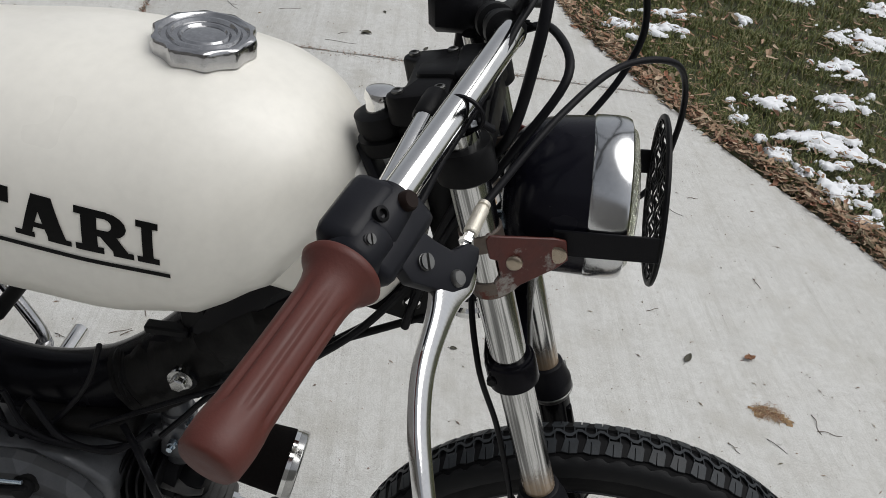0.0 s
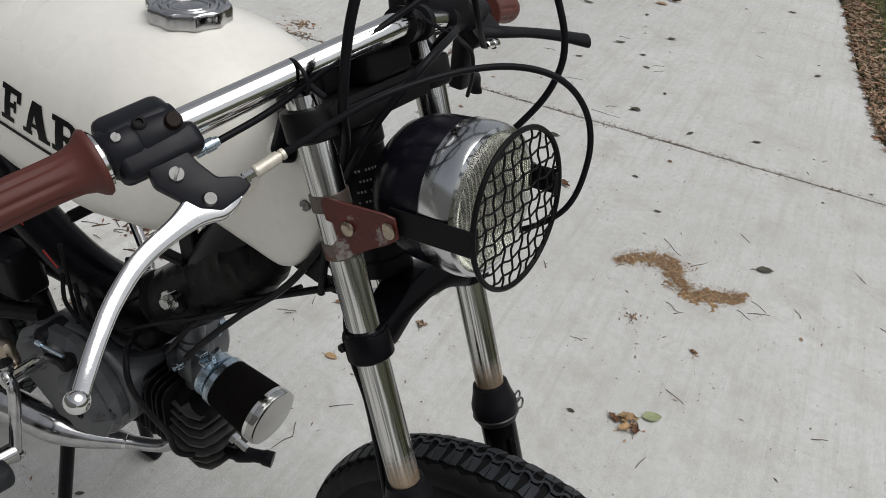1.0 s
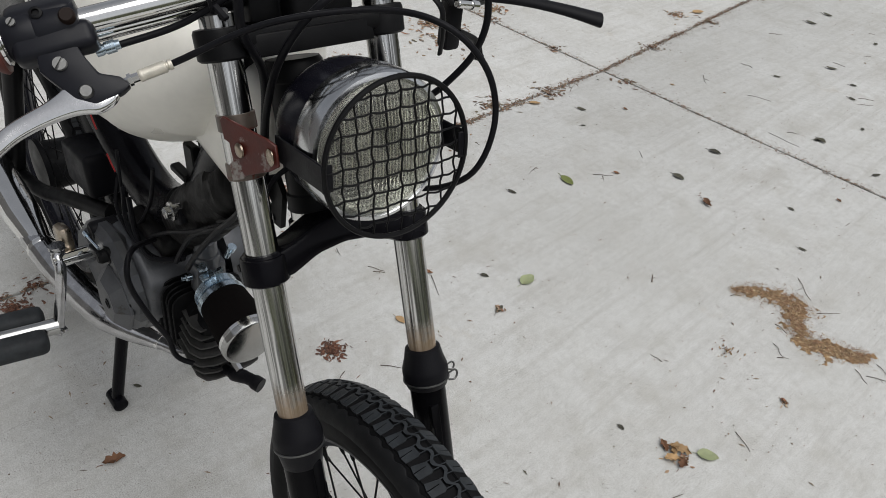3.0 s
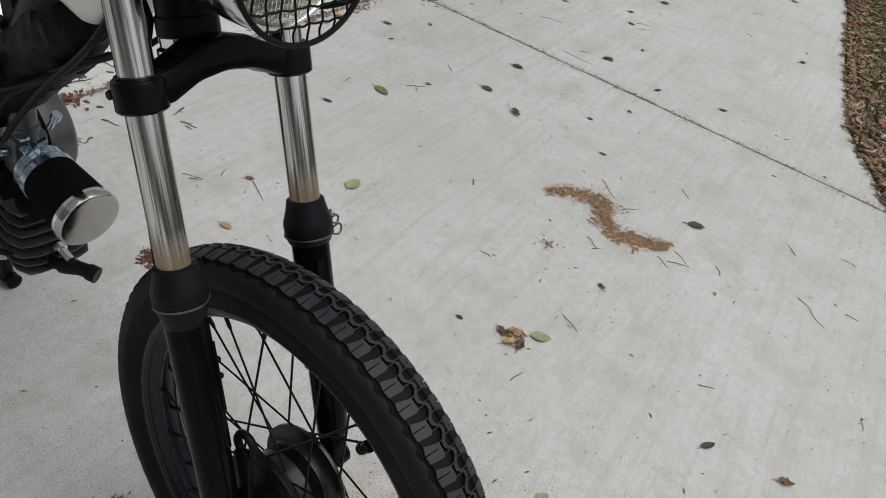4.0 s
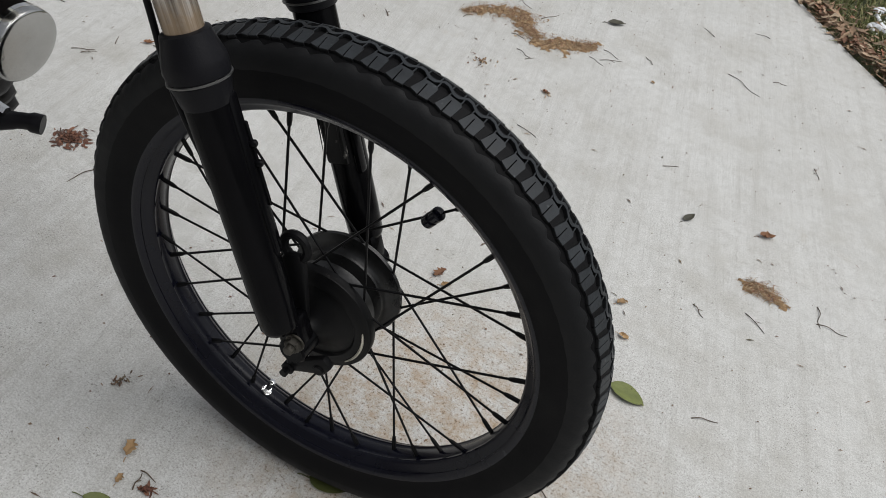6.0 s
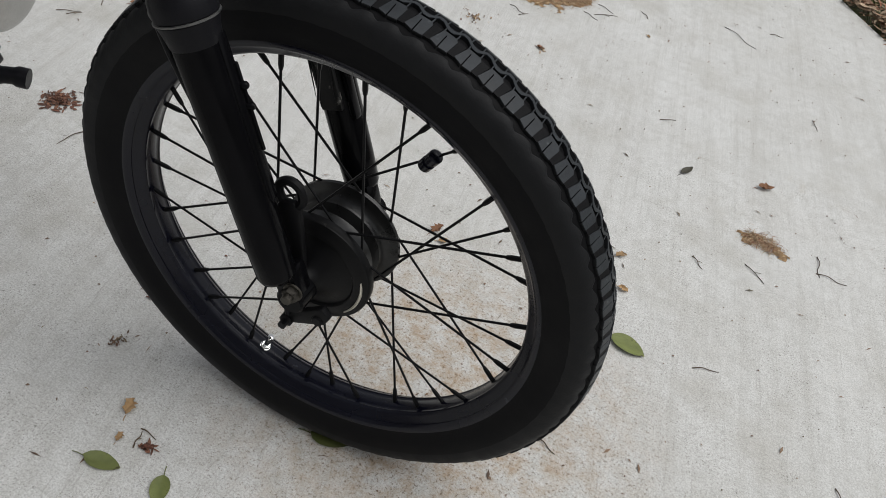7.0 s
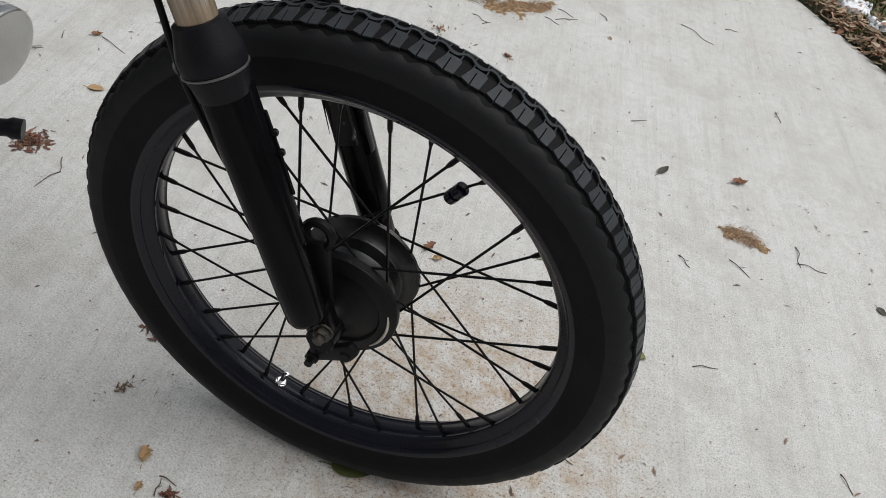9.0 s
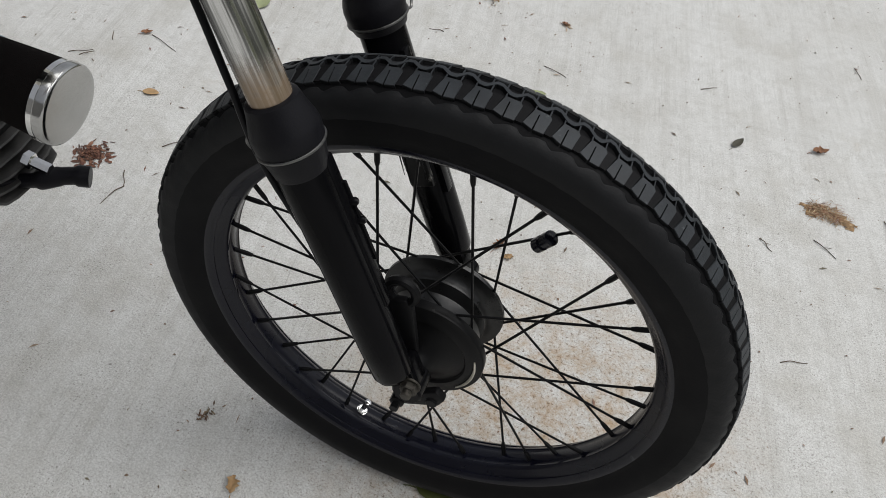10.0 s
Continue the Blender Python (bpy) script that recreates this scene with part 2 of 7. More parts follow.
GRIMY = surf("grimy_steel", (0.085, 0.078, 0.066), 0.5, 0.7, dark=0.5, scale=120, bump=0.4, spots=((0.02, 0.018, 0.015), 0.55, 90))
HUBMETAL = surf("turned_hub_metal", (0.055, 0.055, 0.055), 0.32, 0.7, dark=0.6, scale=30, bump=0.2, spec=0.35)
# wear, plus the light that block edges catch, in one paler colour
SCUFFED = surf("lit_scuffed_rubber", (0.040, 0.044, 0.048), 0.6, dark=0.5, scale=60, fine=400, bump=0.3, spec=0.2)
LOBE = surf("shoulder_rubber", (0.0098, 0.0103, 0.0114), 0.58, dark=0.7, scale=45, fine=400, bump=0.3, spec=0.18)
FINS = surf("sooty_fin_metal", (0.085, 0.083, 0.080), 0.42, 0.5, dark=0.5, scale=40, bump=0.4)
HUBPLATE = surf("worn_black_plate", (0.006, 0.006, 0.0065), 0.40, 0.05, dark=0.6, scale=30, bump=0.2, spots=((0.045, 0.043, 0.04), 0.64, 40), spec=0.16)
FOAM = surf("black_filter_foam", (0.0085, 0.0072, 0.0070), 0.95, dark=0.7, scale=300, fine=900, bump=0.9, spec=0.05)
BRUSHED = surf("dull_steel_cap", (0.50, 0.50, 0.49), 0.15, 1.0, dark=0.85, scale=25, bump=0.1)
WRAP = surf("crinkled_black_tape", (0.006, 0.0055, 0.0055), 0.5, dark=0.6, scale=70, fine=160, bump=0.9, spec=0.16)
WIRE_RED = surf("red_wire", (0.45, 0.02, 0.02), 0.45, bump=0.0)
BARREL = surf("pale_nickel", (0.70, 0.66, 0.57), 0.36, 0.45, dark=0.8, scale=120, fine=900, bump=0.5)
REFLECTOR = surf("lamp_reflector", (0.97, 0.97, 0.945), 0.20, 1.0, dark=0.92, scale=30, bump=0.03)
PRINT = surf("pale_print", (0.26, 0.26, 0.24), 0.6, scale=80, bump=0.0)
GREENLEAF = surf("olive_leaf", (0.150, 0.175, 0.050), 0.55, dark=0.65, scale=70, bump=0.5, spots=((0.055, 0.045, 0.02), 0.62, 70), each=0.35)
SAGELEAF = surf("pale_sage_leaf", (0.33, 0.37, 0.20), 0.65, dark=0.7, scale=60, bump=0.4, spots=((0.20, 0.16, 0.08), 0.64, 70))
GREYLEAF = surf("dried_grey_green_leaf", (0.085, 0.080, 0.055), 0.7, dark=0.6, scale=60, bump=0.4, each=0.4)
BROWNLEAF = surf("dry_brown_leaf", (0.27, 0.125, 0.06), 0.75, dark=0.5, scale=70, bump=0.5, each=0.3)
TANLEAF = surf("pale_tan_leaf", (0.46, 0.30, 0.15), 0.75, dark=0.7, scale=70, bump=0.4, each=0.25)
TWIG = surf("dry_twig", (0.10, 0.07, 0.045), 0.85, dark=0.6, scale=120, bump=0.4, each=0.4)
SAND = surf("sandy_plant_debris", (0.40, 0.255, 0.130), 0.95, dark=0.38, scale=60, fine=500, bump=1.0, spots=((0.54, 0.41, 0.25), 0.55, 90))
SOIL = surf("dark_soil", (0.045, 0.036, 0.026), 0.95, dark=0.5, scale=30, bump=1.0)
OLDKNOB = surf("dark_brown_knob", (0.016, 0.009, 0.007), 0.5, bump=0.2, spec=0.15)


def turf_material():
    m, nt, b, co = begin("soil_and_moss")
    col = ramp(nt, noisy(nt, co, 9.0, 6, 0.7), (0.045, 0.036, 0.024), (0.060, 0.080, 0.026), 0.35, 0.6)
    col = mixed(nt, ramp(nt, noisy(nt, co, 120.0, 4, 0.7), (0.6, 0.6, 0.6), (0, 0, 0), 0.35, 0.6), col, (0.025, 0.022, 0.014))
    nt.links.new(col, b.inputs["Base Color"])
    b.inputs["Roughness"].default_value = 0.95
    bumped(nt, b, noisy(nt, co, 60.0, 5, 0.7), 1.0, 0.01)
    return m


TURF = turf_material()
WALL = surf("unseen_grey_wall", (0.32, 0.31, 0.30), 0.9, scale=3, fine=60)
SNOW = surf("old_snow", (0.86, 0.88, 0.91), 0.6, dark=0.93, scale=40, fine=250, bump=0.8)


def island_material(name, colours, rough):
    """One of several colours for each separate piece of a mesh."""
    m, nt, b, co = begin(name)
    geo = nt.nodes.new("ShaderNodeNewGeometry")
    r = nt.nodes.new("ShaderNodeValToRGB")
    els = r.color_ramp.elements
    while len(els) < len(colours):
        els.new(0.5)
    for i, c in enumerate(colours):
        els[i].position, els[i].color = i / (len(colours) - 1), (*c, 1)
    nt.links.new(geo.outputs["Random Per Island"], r.inputs["Fac"])
    col = mixed(nt, ramp(nt, noisy(nt, co, 90.0, 3), (0.35, 0.35, 0.35), (0, 0, 0), 0.35, 0.65), r.outputs["Color"], (0.03, 0.025, 0.015))
    nt.links.new(col, b.inputs["Base Color"])
    b.inputs["Roughness"].default_value = rough
    return m


GRASS = island_material("winter_grass", [(0.080, 0.105, 0.022), (0.125, 0.160, 0.034), (0.185, 0.205, 0.058), (0.30, 0.26, 0.115), (0.105, 0.140, 0.030)], 0.6)
LITTER = island_material("leaf_litter", [(0.24, 0.105, 0.056), (0.48, 0.33, 0.21), (0.15, 0.10, 0.068), (0.33, 0.14, 0.078), (0.58, 0.45, 0.32), (0.17, 0.145, 0.085), (0.40, 0.26, 0.165), (0.27, 0.21, 0.15)], 0.8)
JOINTLITTER = island_material("joint_leaf_crumbs", [(0.15, 0.085, 0.055), (0.27, 0.18, 0.12), (0.10, 0.07, 0.05), (0.21, 0.10, 0.07), (0.33, 0.25, 0.17), (0.14, 0.125, 0.085)], 0.85)
REDLITTER = island_material("red_leaf_litter", [(0.15, 0.055, 0.035), (0.10, 0.045, 0.032), (0.27, 0.125, 0.075), (0.07, 0.04, 0.03), (0.19, 0.075, 0.045)], 0.8)
STRAW = island_material("straw_bits", [(0.50, 0.36, 0.20), (0.30, 0.17, 0.10), (0.60, 0.47, 0.30), (0.13, 0.065, 0.04), (0.52, 0.38, 0.22), (0.32, 0.14, 0.09), (0.20, 0.10, 0.06)], 0.85)


# ---- mesh helpers ----
def part(name, bm, material, parent=None, label="", smooth=True, angle=40):
    me = bpy.data.meshes.new(name)
    bmesh.ops.recalc_face_normals(bm, faces=bm.faces)
    bm.to_mesh(me)
    bm.free()
    for m in material if isinstance(material, list) else [material]:
        me.materials.append(m)
    if smooth:
        me.polygons.foreach_set("use_smooth", [True] * len(me.polygons))
        me.set_sharp_from_angle(angle=radians(angle))
    ob = new(name, me)
    if parent:
        ob.parent = parent
    if label:
        ob["label"] = label
    return ob


def mesh_of(name, verts, faces, material):
    me = bpy.data.meshes.new(name)
    me.from_pydata(verts, [], faces)
    me.materials.append(material)
    return me


def spline(pts, n=8):
    """A smooth line through the points."""
    p = [Vector(q) for q in pts]
    p = [2 * p[0] - p[1]] + p + [2 * p[-1] - p[-2]]
    out = []
    for i in range(1, len(p) - 2):
        a, b, c, d = p[i - 1:i + 3]
        for k in range(n):
            s = k / n
            out.append(0.5 * (2 * b + (c - a) * s + (2 * a - 5 * b + 4 * c - d) * s * s + (3 * b - a - 3 * c + d) * s ** 3))
    return out + [p[-2]]


def sweep(bm, pts, radius, n=12, caps=True, loop=False, flat=1.0, up=None):
    """A round bar along the points; radius: a number or one for each point; flat: its height against its width."""
    pts = [Vector(q) for q in pts]
    rad = radius if isinstance(radius, (list, tuple)) else [radius] * len(pts)
    side, rings = None, []
    for i, q in enumerate(pts):
        a, b = (pts[i - 1], pts[(i + 1) % len(pts)]) if loop else (pts[max(i - 1, 0)], pts[min(i + 1, len(pts) - 1)])
        d = (b - a).normalized()
        if side is None or up is not None:
            ref = Vector(up) if up is not None else Vector((0, 0, 1)) if abs(d.z) < 0.9 else Vector((1, 0, 0))
            side = d.cross(ref).normalized()
        else:
            side = (side - d * side.dot(d)).normalized()
        oth = side.cross(d)
        rings.append([bm.verts.new(q + (side * math.cos(k * math.tau / n) + oth * math.sin(k * math.tau / n) * flat) * rad[i]) for k in range(n)])
    for i in range(len(rings) - (0 if loop else 1)):
        r0, r1 = rings[i], rings[(i + 1) % len(rings)]
        for k in range(n):
            bm.faces.new((r0[k], r0[(k + 1) % n], r1[(k + 1) % n], r1[k]))
    if caps and not loop:
        bm.faces.new(rings[0][::-1])
        bm.faces.new(rings[-1])
    return bm


def lathe(bm, a, b, prof, n=32, closed=False):
    """The profile of (distance along a to b, radius) turned about the line a to b."""
    a, d = Vector(a), (Vector(b) - Vector(a)).normalized()
    s = d.orthogonal().normalized()
    t = d.cross(s)
    rings = [[bm.verts.new(a + d * h + (s * math.cos(k * math.tau / n) + t * math.sin(k * math.tau / n)) * max(r, 1e-5)) for k in range(n)] for h, r in prof]
    for i in range(len(rings) - (0 if closed else 1)):
        r0, r1 = rings[i], rings[(i + 1) % len(rings)]
        for k in range(n):
            bm.faces.new((r0[k], r0[(k + 1) % n], r1[(k + 1) % n], r1[k]))
    if not closed:
        bm.faces.new(rings[0][::-1])
        bm.faces.new(rings[-1])
    return bm


def block(bm, m, size, bevel=0.0, seg=2):
    """A box with rounded edges, centred on the pose m."""
    t = bmesh.new()
    bmesh.ops.create_cube(t, size=1)
    bmesh.ops.scale(t, vec=size, verts=t.verts)
    if bevel:
        bmesh.ops.bevel(t, geom=t.edges[:], offset=bevel, segments=seg, profile=0.5, affect="EDGES")
    return absorb(bm, t, m)


def absorb(bm, other, m=None):
    if m is not None:
        other.transform(m)
    me = bpy.data.meshes.new("t")
    other.to_mesh(me)
    other.free()
    bm.from_mesh(me)
    bpy.data.meshes.remove(me)
    return bm


def plate(bm, outline, thick, m, bevel=0.0, seg=2):
    """A flat piece of that outline in the pose's x and y, thick along its z."""
    t = bmesh.new()
    f = t.faces.new([t.verts.new((x, y, -thick / 2)) for x, y in outline])
    g = bmesh.ops.extrude_face_region(t, geom=[f])
    bmesh.ops.translate(t, vec=(0, 0, thick), verts=[v for v in g["geom"] if isinstance(v, bmesh.types.BMVert)])
    if bevel:
        bmesh.ops.recalc_face_normals(t, faces=t.faces)
        bmesh.ops.bevel(t, geom=t.edges[:], offset=bevel, segments=seg, profile=0.5, affect="EDGES")
    return absorb(bm, t, m)


def hexnut(bm, a, b, r, washer=0.0):
    lathe(bm, a, b, [(0, r * 0.92), (0.0008, r), ((Vector(b) - Vector(a)).length - 0.0012, r), ((Vector(b) - Vector(a)).length, r * 0.86)], 6)
    if washer:
        d = (Vector(b) - Vector(a)).normalized()
        lathe(bm, Vector(a) - d * 0.002, a, [(0, washer), (0.002, washer)], 24)
    return bm


def axes(origin, x, y):
    """The pose at origin whose x runs along x and whose y lies nearest to y."""
    x = Vector(x).normalized()
    z = x.cross(Vector(y)).normalized()
    m = Matrix((x, z.cross(x), z)).transposed().to_4x4()
    m.translation = origin
    return m


def screw(bm, at, d, r=0.004, h=0.002):
    """A slotted screw head."""
    d = Vector(d).normalized()
    at = Vector(at)
    s = d.orthogonal().normalized()
    lathe(bm, at - d * 0.002, at, [(0, r), (h + 0.0016, r), (h + 0.0020, r * 0.9)], 20)
    t = d.cross(s)
    for k in (-1, 1):
        half = [(r * 0.97 * math.cos(radians(a)), k * r * 0.97 * math.sin(radians(a))) for a in range(12, 169, 12)]
        plate(bm, half[::k], 0.0014, axes(at + d * (h + 0.0012), s, t))
    return bm


# ---- ground: lawn, driveway ----
def flat(outline, z):
    bm = bmesh.new()
    bm.faces.new([bm.verts.new((x, y, z)) for x, y in outline])
    return bm


ground = part("ground", flat([(-300, -300), (300, -300), (300, 300), (-300, 300)], -0.03), TURF, smooth=False)
tagged(ground, "mossy dark soil under the lawn and the drive", "ground", kind="structure")

# the drive's slabs: joints run along U and V through one crossing
CROSS = Vector((-1.778, 1.836, 0))
U, V = Vector((math.cos(radians(14.0)), math.sin(radians(14.0)), 0)), Vector((math.cos(radians(105.6)), math.sin(radians(105.6)), 0))
VUP = Vector((math.cos(radians(110.0)), math.sin(radians(110.0)), 0))     # the cross joint bends a little beyond the crossing
EDGE = [(-3.2, 9.5), (-2.0, 6.8), (-1.02, 4.55), (-0.64, 3.6), (-0.28, 2.78), (0.04, 2.30), (0.34, 1.95), (0.64, 1.62), (0.86, 1.36), (1.2, 0.94), (1.9, 0.10), (2.7, -0.9), (4.0, -3.0)]


def edge_x(y):
    """Where the lawn begins at that y."""
    for (xa, ya), (xb, yb) in zip(EDGE, EDGE[1:]):
        if yb <= y <= ya:
            return xa + (xb - xa) * (ya - y) / (ya - yb)
    return EDGE[0][0] if y > EDGE[0][1] else EDGE[-1][0]


driveway = part("driveway", flat([(-9, -5), (-0.2, -5), (3.9, -3.02), (2.65, -0.9), (1.85, 0.10), (1.15, 0.94), (0.0, 2.25), (-0.4, 2.9), (-1.1, 4.5), (-3.3, 9.5), (-9, 9.5)], -0.022), SOIL, smooth=False)
tagged(driveway, "pale broomed concrete driveway with dirt in its joints", "driveway", kind="structure")


def slab(corners):
    """A concrete slab with rounded arrises."""
    bm = bmesh.new()
    plate(bm, corners, 0.09, Matrix.Translation((0, 0, -0.045)), 0.004, 2)
    return part("slab", bm, CONCRETE, driveway, angle=30)


GAP = 0.0045


def uv(u, v):
    q = CROSS + U * u + (V if v < 0 else VUP) * v
    return (q.x, q.y)


jA = 1.90   # where joint U meets the lawn
near_edge = [p for p in EDGE if p[1] < 2.28]
far_edge = [p for p in EDGE if p[1] > 2.32]
slab([uv(GAP, -GAP), uv(GAP, -2.9), uv(3.2, -2.9)] + [p for p in near_edge[::-1] if p[1] > -0.15] + [uv(jA, -GAP)])
slab([uv(GAP, GAP), uv(jA, GAP)] + [p for p in far_edge[::-1] if p[1] < 4.6] + [uv(1.6, 2.9), uv(GAP, 2.9)])
slab([uv(-GAP, GAP), uv(-GAP, 2.9), uv(-3.4, 2.9), uv(-3.4, GAP)])
slab([uv(-GAP, -GAP), uv(-3.4, -GAP), uv(-3.4, -2.9), uv(-GAP, -2.9)])
slab([uv(GAP, 2.912), uv(1.6, 2.912), (-2.0, 6.8), (-3.2, 9.5), uv(GAP, 7.5)])
slab([uv(-GAP, 2.912), uv(-GAP, 7.5), uv(-3.4, 7.5), uv(-3.4, 2.912)])
slab([uv(-GAP, -2.912), uv(-3.4, -2.912), uv(-3.4, -6), uv(-GAP, -6)])
slab([uv(GAP, -2.912), uv(GAP, -6), (4.0, -3.0), (2.7, -0.9), uv(3.2, -2.912)])


# two walls out of view, added for bounce light and darker reflections in the chrome
bm = bmesh.new()
block(bm, pose(-1.0, -4.8, 1.6), (14.0, 0.25, 3.3), 0.01, 1)
wall = part("wall_south", bm, WALL, None, smooth=False)
tagged(wall, "plain grey unseen wall added south of the drive to shape the light", "wall", kind="structure")
bm = bmesh.new()
block(bm, pose(-9.2, 2.6, 1.6), (0.25, 14.4, 3.3), 0.01, 1)
wall = part("wall_west", bm, WALL, None, smooth=False)
tagged(wall, "plain grey unseen wall added west of the drive to shape the light", "wall", kind="structure")

# ---- things ----
rng = random.Random(7)


def leaf_mesh(name, material, length, width, curl, crumple, seed):
    """A leaf with a folded midrib, a stalk and a curl, lying along x."""
    r = random.Random(seed)
    n, verts, faces = 9, [], []
    for i in range(n + 1):
        s = i / n
        w = width * 0.5 * math.sin(math.pi * s ** 0.85) ** 0.75
        z0 = curl * length * (2 * s - 1) ** 2
        for k in (-1, -0.5, 0, 0.5, 1):
            j = crumple * length
            ragged = r.uniform(0.35, 1.25) if crumple > 0.1 and abs(k) > 0.4 else 1.0
            verts.append((length * (s - 0.5) * (1 + (ragged - 1) * 0.2), w * k * ragged * (1 - crumple * 0.8 * r.random()), z0 + abs(k) * w * (0.25 + crumple * 1.6) + r.uniform(0, j) * 0.5 + 0.0012))
    for i in range(n):
        for k in range(4):
            a = i * 5 + k
            faces.append((a, a + 1, a + 6, a + 5))
    b = len(verts)
    for i, (dx, dz) in enumerate(((0.0, 0.001), (-0.18, 0.003), (-0.30, 0.001))):
        verts += [(length * (dx - 0.5), -0.0007, dz), (length * (dx - 0.5), 0.0007, dz), (length * (dx - 0.5), 0, dz + 0.0012)]
    for i in (0, 1):
        for k in range(3):
            faces.append((b + i * 3 + k, b + i * 3 + (k + 1) % 3, b + i * 3 + 3 + (k + 1) % 3, b + i * 3 + 3 + k))
    me = mesh_of(name, verts, faces, material)
    me.polygons.foreach_set("use_smooth", [True] * len(me.polygons))
    return me


LEAVES = {
    "sage": [leaf_mesh("leaf", SAGELEAF, 0.056, 0.036, 0.05, 0.06, 11)],
    "green": [leaf_mesh("leaf", GREENLEAF, 0.052, 0.030, 0.03, 0.02, 1), leaf_mesh("leaf", GREENLEAF, 0.055, 0.026, 0.06, 0.03, 2)],
    "grey": [leaf_mesh("leaf", GREYLEAF, 0.050, 0.022, 0.10, 0.06, 3), leaf_mesh("leaf", GREYLEAF, 0.042, 0.024, 0.05, 0.10, 4)],
    "brown": [leaf_mesh("leaf", BROWNLEAF, 0.045, 0.030, 0.12, 0.16, 5), leaf_mesh("leaf", BROWNLEAF, 0.038, 0.026, 0.15, 0.20, 6)],
    "scrap": [leaf_mesh("leaf", TANLEAF, 0.034, 0.020, 0.05, 0.22, 8), leaf_mesh("leaf", TANLEAF, 0.030, 0.022, 0.08, 0.26, 9)],
    "tan": [leaf_mesh("leaf", TANLEAF, 0.046, 0.026, 0.05, 0.06, 7)],
}
LEAF_WORDS = {"sage": "pale sage-green fallen leaf lying on the concrete", "green": "flat olive-green fallen leaf lying on the concrete", "grey": "curled grey-green dried leaf on the concrete",
              "brown": "crumpled reddish-brown dead leaf on the concrete", "tan": "pale tan dry leaf lying on the concrete", "scrap": "torn pale tan scrap of a dead leaf on concrete"}


def leaf(kind, x, y, size=1.0, turn=None, z=0.0):
    ob = new("leaf", rng.choice(LEAVES[kind]))
    ob.matrix_basis = pose(x, y, z, rng.uniform(-4, 4), rng.uniform(-4, 4), rng.uniform(0, 360) if turn is None else turn) @ Matrix.Scale(size, 4)
    return tagged(ob, LEAF_WORDS[kind], "leaf", "fallen leaves")


FALLEN = {
    "green": [(-1.137, 1.174, 1.1, -2), (0.281, 0.363, 1.13, -8), (-0.156, -0.207, 0.85, 15), (0.032, -0.026, 1.0, 15), (-0.080, -0.195, 0.75, 300)],
    "sage": [(-0.779, 0.776, 0.9, 107), (-0.165, 0.787, 0.80, 47), (0.097, 0.483, 0.45, 70)],
    "grey": [(-1.144, 0.977, 0.6, 30), (-1.032, 1.532, 1.0, 10), (-1.114, 1.776, 1.0, 27), (-0.596, 1.593, 0.5, 25), (-0.836, 0.686, 0.55, 43), (-0.711, 0.648, 0.65, 120), (-0.299, 0.675, 0.42, 9), (-0.228, 1.539, 1.15, 34), (-1.522, 1.53, 0.75, 27)],
    "brown": [(-0.88, 1.502, 1.1, -12), (-1.674, 3.731, 1.9, 9), (-0.627, -0.235, 0.9, 90), (0.354, 0.913, 0.85, 35), (-0.068, 0.392, 0.6, 73), (-0.899, 0.562, 0.6, 44), (-0.204, 1.058, 0.5, -9), (-0.172, 0.726, 0.75, 110), (-0.222, 0.722, 0.7, -20)],
    "tan": [(-0.768, 0.416, 0.7, 15), (-1.614, 1.392, 0.95, 65), (-1.69, 3.62, 1.4, 20), (-2.2, 2.77, 1.4, 80)],
    "scrap": [(0.199, 0.543, 0.68, 56), (0.232, 0.47, 0.64, -11), (-0.188, -0.136, 0.85, 117), (-0.166, -0.172, 0.5, 105), (-0.045, 0.375, 0.6, 30), (-0.315, 0.03, 0.6, 10), (-0.198, 0.746, 1.3, 35), (-0.190, 0.714, 1.1, 60), (-0.208, 0.732, 1.0, 150)],
}
FAR_GREY = [(-1.51, 2.54, 0.65, 45), (-1.496, 2.868, 1.0, 49), (-1.341, 2.808, 0.7, 36), (-1.368, 3.132, 1.05, 35), (-1.935, 3.272, 1.1, 16), (-0.795, -0.155, 0.37, 45), (-1.996, 3.474, 1.1, 9), (-1.042, 2.231, 1.05, -14),
            (0.212, 0.856, 0.7, 69), (0.639, 0.697, 0.5, -45), (-1.05, 2.22, 0.7, 60), (-1.64, 3.37, 0.8, 120), (-0.8, 2.21, 0.7, 80), (-0.76, 1.74, 0.5, 10), (-1.18, 4.18, 0.9, 30), (-0.71, 3.28, 0.9, 70), (-1.25, 2.68, 0.7, 0), (-0.6, 2.35, 0.7, 40)]
for kind in FALLEN:
    for x, y, size, turn in FALLEN[kind]:
        leaf(kind, x, y, size, turn)
for x, y, size, turn in FAR_GREY:
    leaf("grey", x, y, size, turn)


